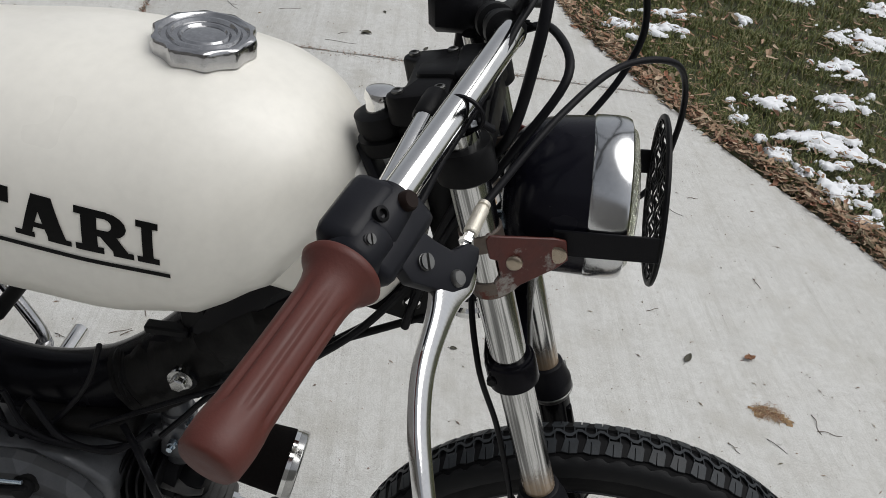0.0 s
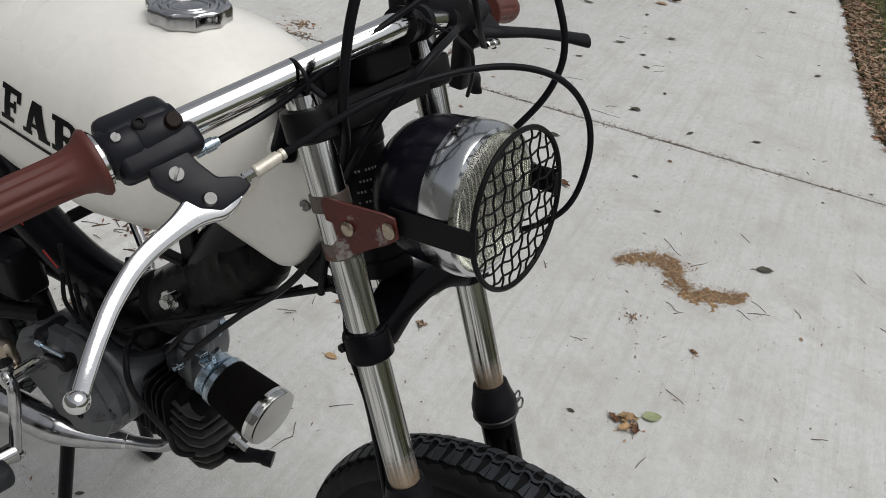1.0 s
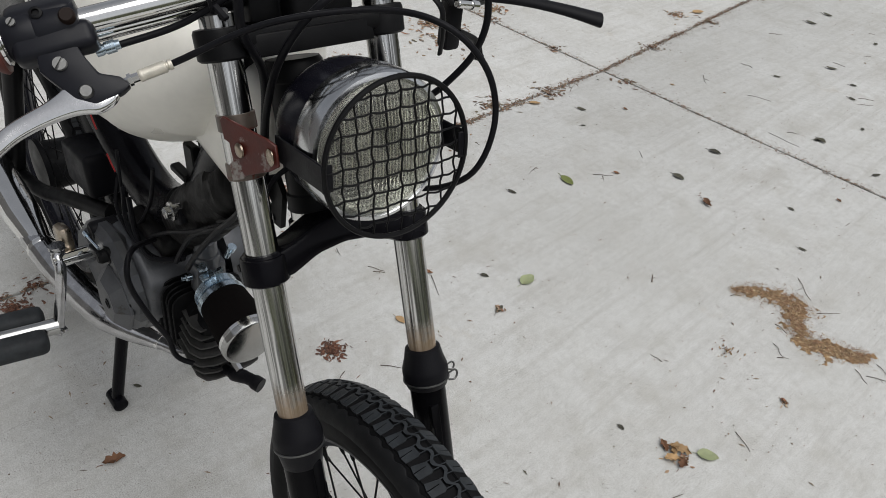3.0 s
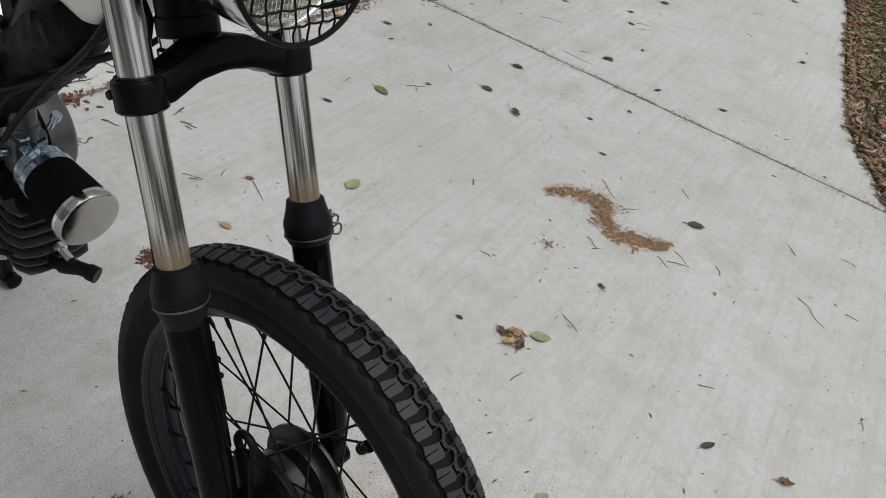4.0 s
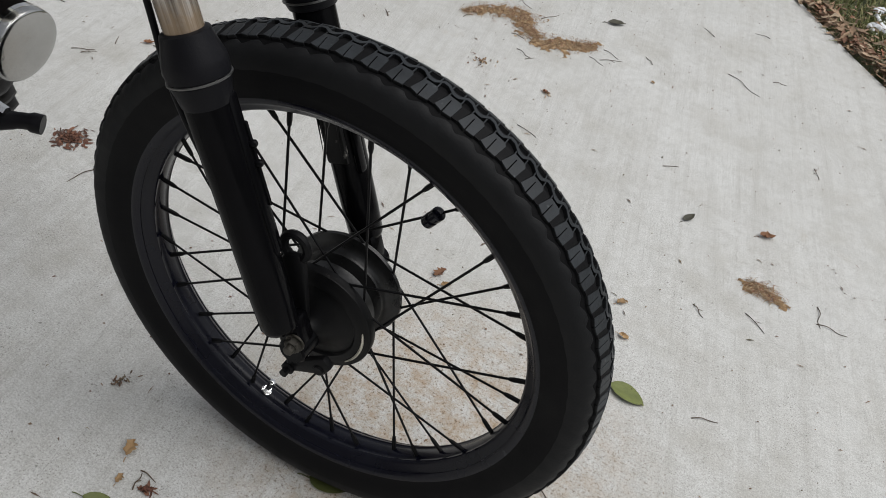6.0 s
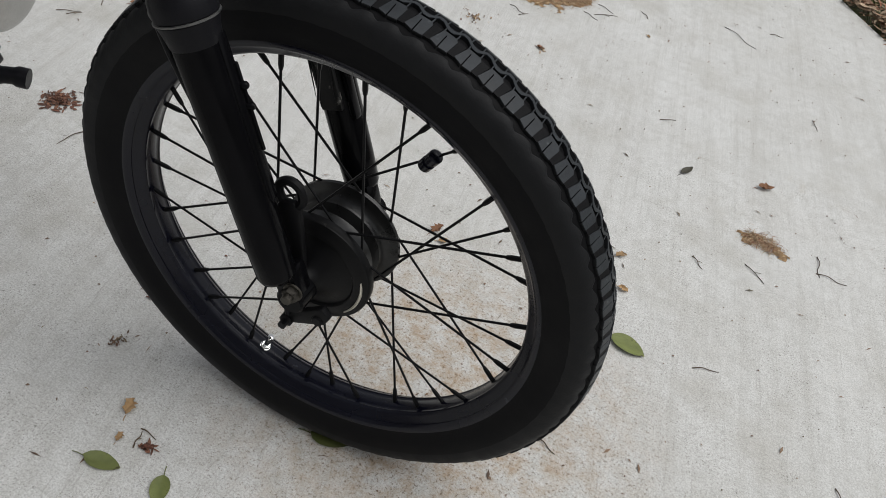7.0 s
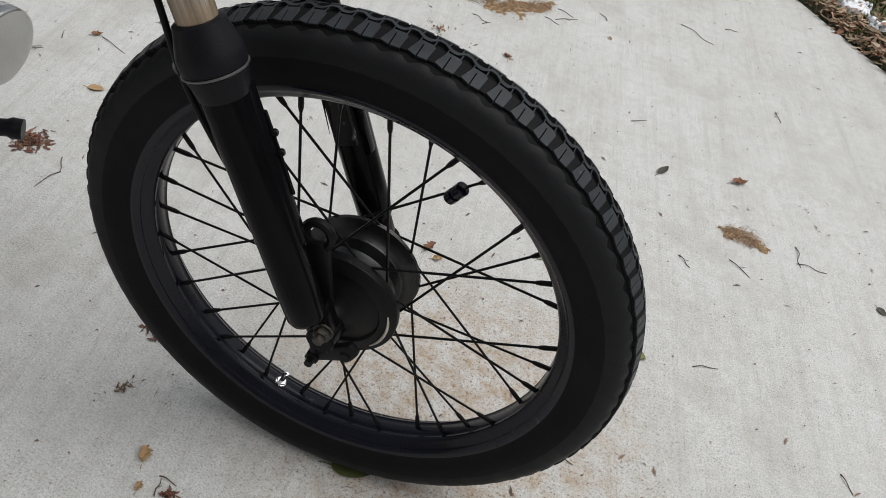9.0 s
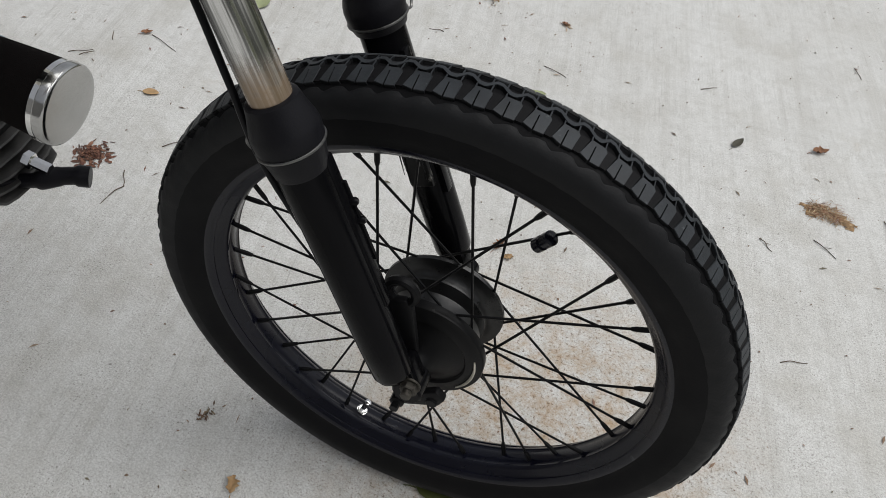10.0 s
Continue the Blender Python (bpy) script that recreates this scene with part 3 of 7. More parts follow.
def leaf_clump(x, y, spread, count, seed, size=1.0, material=LITTER):
    """A wind-blown heap of crumpled leaves and bits, one mesh."""
    r = random.Random(seed)
    verts, faces = [], []
    for _ in range(count):
        d, a = abs(r.gauss(0, spread)), r.uniform(0, math.tau)
        cx, cy, L, W, th = x + d * math.cos(a), y + d * math.sin(a), r.uniform(0.012, 0.035) * size, r.uniform(0.004, 0.014) * size, r.uniform(0, math.tau)
        b = len(verts)
        for i in range(4):
            s = i / 3 - 0.5
            w = W * (1 - (2 * s) ** 2 * 0.75) * 0.5
            for k in (-1, 1):
                px, py = s * L, k * w
                verts.append((cx + px * math.cos(th) - py * math.sin(th), cy + px * math.sin(th) + py * math.cos(th), 0.001 + r.uniform(0, 0.009) * math.exp(-d / spread)))
        faces += [(b + 2 * i, b + 2 * i + 1, b + 2 * i + 3, b + 2 * i + 2) for i in range(3)]
    ob = new("leaf_clump", mesh_of("leaf_clump", verts, faces, material))
    return tagged(ob, "heap of crumbled red-brown leaf scraps on concrete", "leaf clump", kind="stuff")


for i, (x, y, spread, count) in enumerate([(-1.63, 0.415, 0.030, 70), (-1.55, 0.400, 0.030, 90), (-1.475, 0.392, 0.026, 60), (-1.36, 0.345, 0.030, 45), (-0.738, 0.236, 0.016, 60), (-0.182, 0.735, 0.014, 9), (-0.204, 1.057, 0.007, 5), (-0.711, 0.648, 0.010, 4), (-2.14, 0.90, 0.035, 110), (-2.05, 0.95, 0.035, 110), (-2.41, 1.14, 0.045, 120), (-2.39, 1.40, 0.035, 100), (-2.33, 1.48, 0.030, 80), (-2.20, 2.63, 0.035, 60),  (-2.47, 1.78, 0.06, 60), (-2.58, 2.56, 0.06, 50), (-0.13, -0.165, 0.012, 7), (-0.30, 0.02, 0.012, 9), (-2.25, 1.35, 0.12, 60)] + [((CROSS + (V if v < 0 else VUP) * v).x + dx, (CROSS + (V if v < 0 else VUP) * v).y, 0.045, n) for v, dx, n in ((-0.35, 0.01, 40), (-0.62, -0.03, 60), (-0.95, 0.02, 45), (-1.3, -0.02, 50), (-1.7, 0.03, 55), (-1.95, -0.01, 90), (-2.1, 0.02, 120), (-2.25, 0.05, 140), (-2.4, 0.03, 120), (0.4, 0.0, 25), (0.95, 0.02, 30), (1.5, -0.02, 20), (-2.2, 0.0, 30))] + [((CROSS + U * u).x, (CROSS + U * u).y, 0.03, n) for u, n in ((-0.25, 18), (-0.6, 22), (-1.0, 20), (0.12, 16))]):
    leaf_clump(x, y, spread * (0.5 if y < 0.0 else 1.0), count * (3 if spread < 0.02 else 1), 30 + i, 0.42 if spread < 0.015 else 0.5 if spread < 0.02 or y < 0.0 else 0.85, REDLITTER if i < 5 or y < 0.3 else JOINTLITTER if i > 18 else LITTER)


def twig(x0, y0, x1, y1, r=0.0008):
    bm = bmesh.new()
    a, b = Vector((x0, y0, r)), Vector((x1, y1, r))
    d = b - a
    n = Vector((-d.y, d.x, 0))
    pts = spline([a, a + d * 0.35 + n * rng.uniform(-0.06, 0.06) + Vector((0, 0, 0.002)), a + d * 0.7 + n * rng.uniform(-0.06, 0.06), b], 4)
    sweep(bm, pts, [r * (1 - 0.5 * i / len(pts)) for i in range(len(pts))], 5)
    if rng.random() < 0.4:
        sweep(bm, [pts[5], pts[5] + d * 0.15 + n * rng.choice((-0.2, 0.2))], r * 0.6, 4)
    return tagged(part("twig", bm, TWIG), "thin dry twig lying on the concrete", "twig", "twigs")


TWIGS = [(-1.141, 1.278, -1.114, 1.335), (-1.124, 1.3, -1.095, 1.283), (-1.418, 2.264, -1.346, 2.315), (-1.156, 2.088, -1.04, 2.112), (-1.133, 2.159, -1.108, 2.199), (-1.247, 2.717, -1.21, 2.764), (-1.207, 2.656, -1.181, 2.72), (-0.187, 0.891, -0.136, 0.878), (-0.955, 0.438, -0.939, 0.463), (-1.074, 0.395, -1.045, 0.392),
         (-0.656, 0.309, -0.627, 0.35), (-0.36, 1.677, -0.32, 1.65), (-0.193, 1.371, -0.145, 1.353), (-0.311, 1.16, -0.297, 1.184), (-1.892, 2.923, -1.862, 2.977), (-1.619, 2.227, -1.547, 2.173), (0.093, 1.525, 0.189, 1.474), (0.197, 1.584, 0.23, 1.595), (0.109, 0.989, 0.137, 1.012), (0.377, 1.247, 0.395, 1.209), (0.298, 0.627, 0.323, 0.607), (0.38, 0.671, 0.42, 0.645)]
NEAR_TWIGS = [(0.482, 0.782, 0.498, 0.729), (0.376, 0.388, 0.412, 0.406), (-0.669, 0.232, -0.644, 0.200), (-0.644, 0.203, -0.648, 0.152), (-0.155, -0.149, -0.13, -0.15), (-0.143, -0.173, -0.151, -0.151), (-0.204, 1.305, -0.161, 1.29), (-0.178, 1.311, -0.133, 1.35),
              (-0.979, 0.435, -0.945, 0.465), (-0.939, 0.51, -0.958, 0.536), (0.240, 0.137, 0.272, 0.129), (-0.888, 0.563, -0.814, 0.542), (0.603, 0.314, 0.622, 0.288), (-0.428, 1.324, -0.405, 1.333), (-0.525, 1.23, -0.515, 1.266), (-0.398, 1.253, -0.361, 1.253), (-0.383, 1.391, -0.359, 1.452), (-0.506, 1.468, -0.427, 1.422), (-0.349, 1.191, -0.306, 1.176)]
for q in TWIGS + NEAR_TWIGS:
    twig(*q, 0.0009)
r3 = random.Random(31)
for _ in range(46):
    x, y, a, size = r3.uniform(-2.2, 0.5), r3.uniform(0.4, 4.0), r3.uniform(0, math.tau), r3.uniform(0.012, 0.055)
    if x < edge_x(y) - 0.15:
        twig(x, y, x + size * math.cos(a), y + size * math.sin(a), r3.uniform(0.0007, 0.0012))
for _ in range(26):
    x, y = r3.uniform(-2.3, 0.3), r3.uniform(0.9, 4.2)
    if x < edge_x(y) - 0.15:
        leaf(r3.choice(("grey", "grey", "brown", "scrap")), x, y, r3.uniform(0.25, 0.6))

for _ in range(34):
    x, y, a, size = r3.uniform(-1.75, -1.15), r3.uniform(0.22, 0.60), r3.gauss(0.4, 0.9), r3.uniform(0.02, 0.07)
    twig(x, y, x + size * math.cos(a), y + size * math.sin(a), r3.uniform(0.0010, 0.0018))

# scattered bits, too many and small to count
verts, faces = [], []
r9 = random.Random(99)
for _ in range(8600):
    if r9.random() < 0.55:
        t = r9.uniform(-3.2, 1.9) if r9.random() < 0.5 else 0
        v = r9.uniform(-2.6, 5)
        q = CROSS + (U * t if t else (V if v < 0 else VUP) * v) + Vector((r9.gauss(0, 0.02), r9.gauss(0, 0.02), 0))
        x, y = q.x, q.y
    else:
        x, y = r9.uniform(-3.0, 1.2), r9.uniform(-0.7, 4.5)
    if x > edge_x(y) - 0.02:
        continue
    L, W, th, b = r9.choice((0.0015, 0.002, 0.002, 0.003, 0.004, 0.008)), r9.uniform(0.0006, 0.0020), r9.uniform(0, math.tau), len(verts)
    c, s = math.cos(th), math.sin(th)
    for px, py, pz in ((-L, 0, 0.0008), (0, -W, 0.002), (L, 0, 0.001), (0, W, 0.0022)):
        verts.append((x + px * c - py * s, y + px * s + py * c, pz))
    faces += [(b, b + 1, b + 3), (b + 1, b + 2, b + 3)]
# the line of dead leaf bits that lies in and along the joints
for _ in range(7500):
    along_v = r9.random() < 0.88
    t = r9.uniform(-2.6, 4.2) if along_v else r9.uniform(-2.8, 1.9)
    n = noise.noise(Vector((t * 7.0, 3.1 if along_v else 8.4, 0)))
    if r9.random() > 0.62 + 0.9 * n:
        continue
    side = r9.gauss(0, 0.0055 + 0.010 * max(n, 0))
    q = CROSS + ((V if t < 0 else VUP) * t + U * side if along_v else U * t + V * side * 0.7)
    if q.x > edge_x(q.y) - 0.02:
        continue
    L, W, b = r9.uniform(0.003, 0.010), r9.uniform(0.0010, 0.0030), len(verts)
    th = math.atan2((V if along_v else U).y, (V if along_v else U).x) + r9.gauss(0, 0.8)
    c, s = math.cos(th), math.sin(th)
    for px, py, pz in ((-L, 0, 0.0006), (0, -W, r9.uniform(0.001, 0.004)), (L, 0, 0.0010), (0, W, r9.uniform(0.001, 0.004))):
        verts.append((q.x + px * c - py * s, q.y + px * s + py * c, pz))
    faces += [(b, b + 1, b + 3), (b + 1, b + 2, b + 3)]
crumbs = new("leaf_crumbs", mesh_of("leaf_crumbs", verts, faces, JOINTLITTER))
tagged(crumbs, "tiny brown leaf crumbs scattered over the concrete", "debris", kind="stuff")


def dirt_patch(name, line, width, material, label, seed, grains=0, height=0.002):
    """A crusted patch of irregular outline along a line, thickest in the middle, with loose grains."""
    r = random.Random(seed)
    mid = spline(line, 10)     # x, y and how wide it is there
    cell = 0.0045
    x0, x1 = min(q.x for q in mid) - width * 1.6, max(q.x for q in mid) + width * 1.6
    y0, y1 = min(q.y for q in mid) - width * 1.6, max(q.y for q in mid) + width * 1.6
    nx, ny = int((x1 - x0) / cell), int((y1 - y0) / cell)
    verts, faces, high = [], [], []
    for i in range(nx + 1):
        for k in range(ny + 1):
            q = Vector((x0 + i * cell + r.uniform(-0.0016, 0.0016), y0 + k * cell + r.uniform(-0.0016, 0.0016), 0))
            d = min(math.hypot(q.x - p.x, q.y - p.y) / p.z for p in mid)
            f = 0.72 - d / width + 0.95 * noise.noise(q * 26 + Vector((0, 0, seed))) + 0.70 * noise.noise(q * 75 + Vector((0, 0, seed)))
            high.append(f)
            verts.append((q.x, q.y, 0.0004 + height * min(max(f, 0), 0.8) * (0.5 + 1.3 * r.random())))
    for i in range(nx):
        for k in range(ny):
            a = i * (ny + 1) + k
            if min(high[a], high[a + 1], high[a + ny + 1], high[a + ny + 2]) > 0:
                faces.append((a, a + 1, a + ny + 2, a + ny + 1))
    crust = len(faces)
    for _ in range(grains):
        q = r.choice(mid)
        q = q + Vector((r.gauss(0, width * 0.44), r.gauss(0, width * 0.44), 0)) * q.z
        L, W, th, b = r.uniform(0.002, 0.011), r.uniform(0.0003, 0.0009), r.gauss(0.3, 0.9), len(verts)
        c, s = math.cos(th), math.sin(th)
        lift = r.uniform(0.002, 0.006)
        for px, py, pz in ((-L, 0, 0.0012), (0, -W, lift), (L, 0, 0.0015), (0, W, lift)):
            verts.append((q.x + px * c - py * s, q.y + px * s + py * c, pz))
        faces += [(b, b + 1, b + 3), (b + 1, b + 2, b + 3)]
    me = mesh_of(name, verts, faces, material)
    me.materials.append(STRAW)
    me.polygons.foreach_set("material_index", [0] * crust + [1] * (len(faces) - crust))
    return tagged(new(name, me), label, "dirt patch")


SANDY = "crust of tan sandy plant debris washed onto concrete"
dirt_patch("dirt_patch", [(-0.535, 1.260, 0.45), (-0.505, 1.315, 0.9), (-0.462, 1.352, 1.05), (-0.430, 1.365, 1.0), (-0.400, 1.322, 0.85), (-0.360, 1.285, 0.9), (-0.305, 1.290, 1.0), (-0.255, 1.325, 0.95), (-0.225, 1.368, 0.55)], 0.050, SAND, SANDY, 3, 2600)
dirt_patch("dirt_patch", [(0.368, 0.747, 0.9), (0.390, 0.750, 1.1), (0.412, 0.744, 0.9)], 0.024, SAND, "small tan scrap of crumbled plant debris on concrete", 5, 520, 0.0015)
leaf_clump(-0.375, 1.065, 0.028, 34, 77, 0.30, STRAW)
leaf_clump(-0.272, -0.074, 0.012, 26, 78, 0.24, JOINTLITTER)

# ---- lawn ----
# each patch of snow: its middle, half length along the drive's edge and half width
SNOWS = [(-0.134, 2.96, 0.07, 0.07), (0.055, 3.23, 0.14, 0.05), (0.08, 3.01, 0.11, 0.07), (-0.055, 2.83, 0.03, 0.03), (0.42, 3.36, 0.06, 0.07), (0.98, 3.47, 0.15, 0.13), (0.84, 2.99, 0.14, 0.10),
         (0.44, 2.72, 0.04, 0.03), (0.362, 2.34, 0.025, 0.05), (0.50, 2.46, 0.12, 0.06), (0.372, 2.235, 0.035, 0.04), (0.785, 2.62, 0.12, 0.08), (0.45, 2.115, 0.04, 0.025), (0.595, 2.225, 0.12, 0.035),
         (0.495, 2.03, 0.05, 0.045), (0.60, 2.135, 0.045, 0.025), (0.73, 2.20, 0.13, 0.085), (0.69, 2.045, 0.055, 0.03), (0.566, 1.94, 0.035, 0.035), (0.69, 1.88, 0.11, 0.085), (0.76, 1.735, 0.08, 0.045),
         (0.75, 3.9, 0.09, 0.06), (0.93, 2.75, 0.03, 0.03), (0.74, 2.38, 0.04, 0.03), (1.25, 2.75, 0.18, 0.12), (1.35, 2.1, 0.15, 0.10), (0.3, 4.0, 0.14, 0.10), (1.3, 4.1, 0.2, 0.12), (-0.15, 4.5, 0.12, 0.1)]
lawn_rng = np.random.RandomState(4)


def lawn_points(count, y0, y1, reach, power):
    ys = lawn_rng.uniform(y0, y1, count)
    xs = np.array([edge_x(v) for v in ys]) + reach * lawn_rng.rand(count) ** power
    return xs, ys


def tufts(xs, ys):
    """How thickly the grass grows, in tufts with bare places between."""
    return np.array([0.55 + 1.1 * noise.noise(Vector((x * 7, y * 7, 2.0))) + 0.7 * noise.noise(Vector((x * 23, y * 23, 5.0))) for x, y in zip(xs, ys)])


xs, ys = lawn_points(150000, 1.0, 5.2, 2.6, 1.25)
far_xs, far_ys = lawn_points(26000, -3.0, 1.0, 3.0, 1.0)
xs, ys = np.concatenate([xs, far_xs]), np.concatenate([ys, far_ys])
keep = lawn_rng.rand(len(xs)) < np.clip((xs - np.array([edge_x(v) for v in ys]) - 0.03) / 0.22, 0.04, 1) * np.clip(tufts(xs, ys), 0.12, 1)
xs, ys = xs[keep], ys[keep]
clear = np.ones(len(xs), bool)
for sx, sy, sw, sd in SNOWS:
    clear &= (((xs - sx) / sw) ** 2 + ((ys - sy) / sd) ** 2 > 0.45) | (lawn_rng.rand(len(xs)) < 0.25)
xs, ys = xs[clear], ys[clear]
n = len(xs)
th, h, w, lean = lawn_rng.uniform(0, 2 * np.pi, n), lawn_rng.uniform(0.014, 0.042, n), lawn_rng.uniform(0.0009, 0.0024, n), lawn_rng.uniform(0.5, 1.7, n)
c, s = np.cos(th), np.sin(th)
V0 = np.stack([xs - w * s, ys + w * c, np.full(n, -0.025)], 1)
V1 = np.stack([xs + w * s, ys - w * c, np.full(n, -0.025)], 1)
V2 = np.stack([xs + c * h * lean * 0.4 + w * s * 0.8, ys + s * h * lean * 0.4 - w * c * 0.8, h * 0.6 - 0.015], 1)
V3 = np.stack([xs + c * h * lean * 0.4 - w * s * 0.8, ys + s * h * lean * 0.4 + w * c * 0.8, h * 0.6 - 0.015], 1)
V4 = np.stack([xs + c * h * lean, ys + s * h * lean, h * (0.9 - 0.5 * lean)], 1)
verts = np.stack([V0, V1, V2, V3, V4], 1).reshape(-1, 3)
faces = [f for i in range(n) for f in ((5 * i, 5 * i + 1, 5 * i + 2, 5 * i + 3), (5 * i + 3, 5 * i + 2, 5 * i + 4))]
lawn = new("grass", mesh_of("grass", verts.tolist(), faces, GRASS))
tagged(lawn, "short dull green winter grass full of dead leaves", "grass", kind="stuff")

# dead leaves along the edge and among the grass: ragged, folded and curled
verts, faces = [], []
r5 = random.Random(55)
for i in range(11500):
    y = r5.uniform(1.0, 6.5)
    drift = 0.55 + 0.9 * noise.noise(Vector((y * 3.1, 0.4, 0)))
    off = abs(r5.gauss(0.0, 0.085)) - 0.02 + 0.05 * drift * r5.random() if i < 7000 else 0.08 + 2.2 * r5.random() ** 1.5
    if i < 7000 and r5.random() > 0.35 + drift:
        continue
    x = edge_x(y) + off
    big = r5.random() ** 2.2
    L, W, th, b = 0.012 + 0.050 * big, 0.006 + 0.026 * big * r5.random(), r5.uniform(0, math.tau), len(verts)
    c, s, z = math.cos(th), math.sin(th), (0.003 if off < 0 else r5.uniform(-0.004, 0.022 if off < 0.2 else 0.034))
    tilt, fold, curl = r5.uniform(-0.4, 0.4) * (0.2 if off < 0 else 1), r5.uniform(-0.2, 0.8), r5.uniform(-0.1, 0.45)
    for i2 in range(6):
        e = i2 / 5 - 0.5
        for k in (-1, 0, 1):
            ww = W * 0.5 * max(1 - (2 * e) ** 2 * 0.9, 0.06) * (r5.uniform(0.45, 1.25) if k else 1)
            px, py = e * L, k * ww + W * 0.2 * math.sin(5 * e)
            verts.append((x + px * c - py * s, y + px * s + py * c, z + e * L * tilt + abs(k) * ww * fold + (2 * e) ** 2 * L * curl * 0.4 + r5.uniform(0, 0.0022)))
    for i2 in range(5):
        for k in (0, 1):
            a = b + i2 * 3 + k
            faces.append((a, a + 1, a + 4, a + 3))
litter = new("leaf_litter", mesh_of("leaf_litter", verts, faces, LITTER))
tagged(litter, "drift of dead brown leaves along the lawn's edge", "leaf litter", kind="stuff")


def snow_patch(x, y, w, d, seed):
    """A thin uneven sheet of old snow, broken up towards its ragged rim."""
    n, verts, faces, deep = 54, [], [], []
    ca, sa = math.cos(radians(22)), math.sin(radians(22))
    for i in range(n + 1):
        for k in range(n + 1):
            a, b = 2.9 * i / n - 1.45, 2.9 * k / n - 1.45
            q = Vector((x + a * w * ca - b * d * 0.3, y + a * w * sa + b * d, seed))
            f = 0.20 - 0.50 * (a * a + b * b) + 0.95 * noise.noise(q * 13) + 0.80 * noise.noise(q * 34) + 0.40 * noise.noise(q * 90)
            deep.append(f)
            z = 0.007 + 0.010 * (1 - math.exp(-4.0 * max(f, 0))) + 0.0020 * noise.noise(q * 26) + 0.0012 * noise.noise(q * 95)
            verts.append((q.x, q.y, z if f > 0 else max(z + 0.05 * f, 0.0)))
    for i in range(n):
        for k in range(n):
            a = i * (n + 1) + k
            q4 = (a, a + n + 1, a + n + 2, a + 1)
            if max(deep[j] for j in q4) > 0:
                faces.append(q4)
    me = mesh_of("snow_patch", verts, faces, SNOW)
    me.polygons.foreach_set("use_smooth", [True] * len(me.polygons))
    return tagged(new("snow_patch", me), "thin ragged patch of melting snow on grass", "snow", "snow patches")


for i, (x, y, w, d) in enumerate(SNOWS):
    snow_patch(x, y, w, d, i * 3.7)

# ---- the moped ----
# F: the steered front, its origin at the wheel's axle; B: the frame, tank and engine. x ahead, y to the bike's left, z up.
ZC = 0.2925
F = Matrix.Translation((-0.004, -0.011, ZC)) @ pose(0, 0, 0, 0, 0, 6.5) @ pose(0, 0, 0, 0.4)
B = Matrix.Translation((-0.202, -0.041, 0.934)) @ pose(0, 0, 0, 0, 0, 9.0) @ pose(0, 0, 0, 1.5) @ Matrix.Translation((0.2, 0, -0.93))
RAKE = radians(20.1)
UP = Vector((-math.sin(RAKE), 0, math.cos(RAKE)))      # along the fork
AHEAD = Vector((math.cos(RAKE), 0, math.sin(RAKE)))    # across it
moped = tagged(new("moped"), "black and cream moped with brown grips on its centre stand", "moped")


def piece(name, bm, material, parent=None, label="", frame_of=F, smooth=True, angle=40):
    bm.transform(frame_of)
    return part(name, bm, material, parent or moped, label, smooth, angle)


def leg(side, s, out=0.0, y=0.0):
    """A point on a fork leg, s metres up from the axle."""
    return Vector((0.004, side * 0.0808 - 0.004 + y, 0)) + UP * s + AHEAD * out


# -- wheels --
def ring(bm, prof, n=96, cx=0.0, cz=0.0):
    """The closed profile of (y, radius) turned about the axle."""
    rings = []
    for k in range(n):
        a = k * math.tau / n
        rings.append([bm.verts.new((cx + r * math.cos(a), y, cz + r * math.sin(a))) for y, r in prof])
    m = len(prof)
    for k in range(n):
        r0, r1 = rings[k], rings[(k + 1) % n]
        for i in range(m):
            bm.faces.new((r0[i], r0[(i + 1) % m], r1[(i + 1) % m], r1[i]))
    return bm


SIDE = [(0.0, 0.2889), (0.011, 0.2879), (0.0203, 0.2844), (0.0269, 0.2788), (0.0308, 0.2711), (0.0322, 0.2612), (0.0318, 0.2530), (0.0295, 0.2450), (0.0268, 0.2392), (0.0264, 0.2370), (0.0256, 0.2330), (0.018, 0.2280)]


def tyre_surface(w):
    """The point (y, radius) and the outward way at a distance w round the carcass from the crown; w < 0 on the right."""
    q, left = abs(w), 1 if w >= 0 else -1
    for (ya, ra), (yb, rb) in zip(SIDE, SIDE[1:]):
        d = math.hypot(yb - ya, rb - ra)
        if q <= d:
            f = q / d
            nx, nr = (ra - rb) / d, (yb - ya) / d
            return left * (ya + (yb - ya) * f), ra + (rb - ra) * f, left * nx, nr
        q -= d
    return left * SIDE[-1][0], SIDE[-1][1], left, 0


CROWN = 0.0045     # the pattern sits a little to the left of the wheel's plane


def on_tyre(a, w, h, cx, cz):
    y, r, ny, nr = tyre_surface(w)
    y, r = y + ny * h, r + nr * h
    return cx + r * math.cos(a), y, cz + r * math.sin(a)


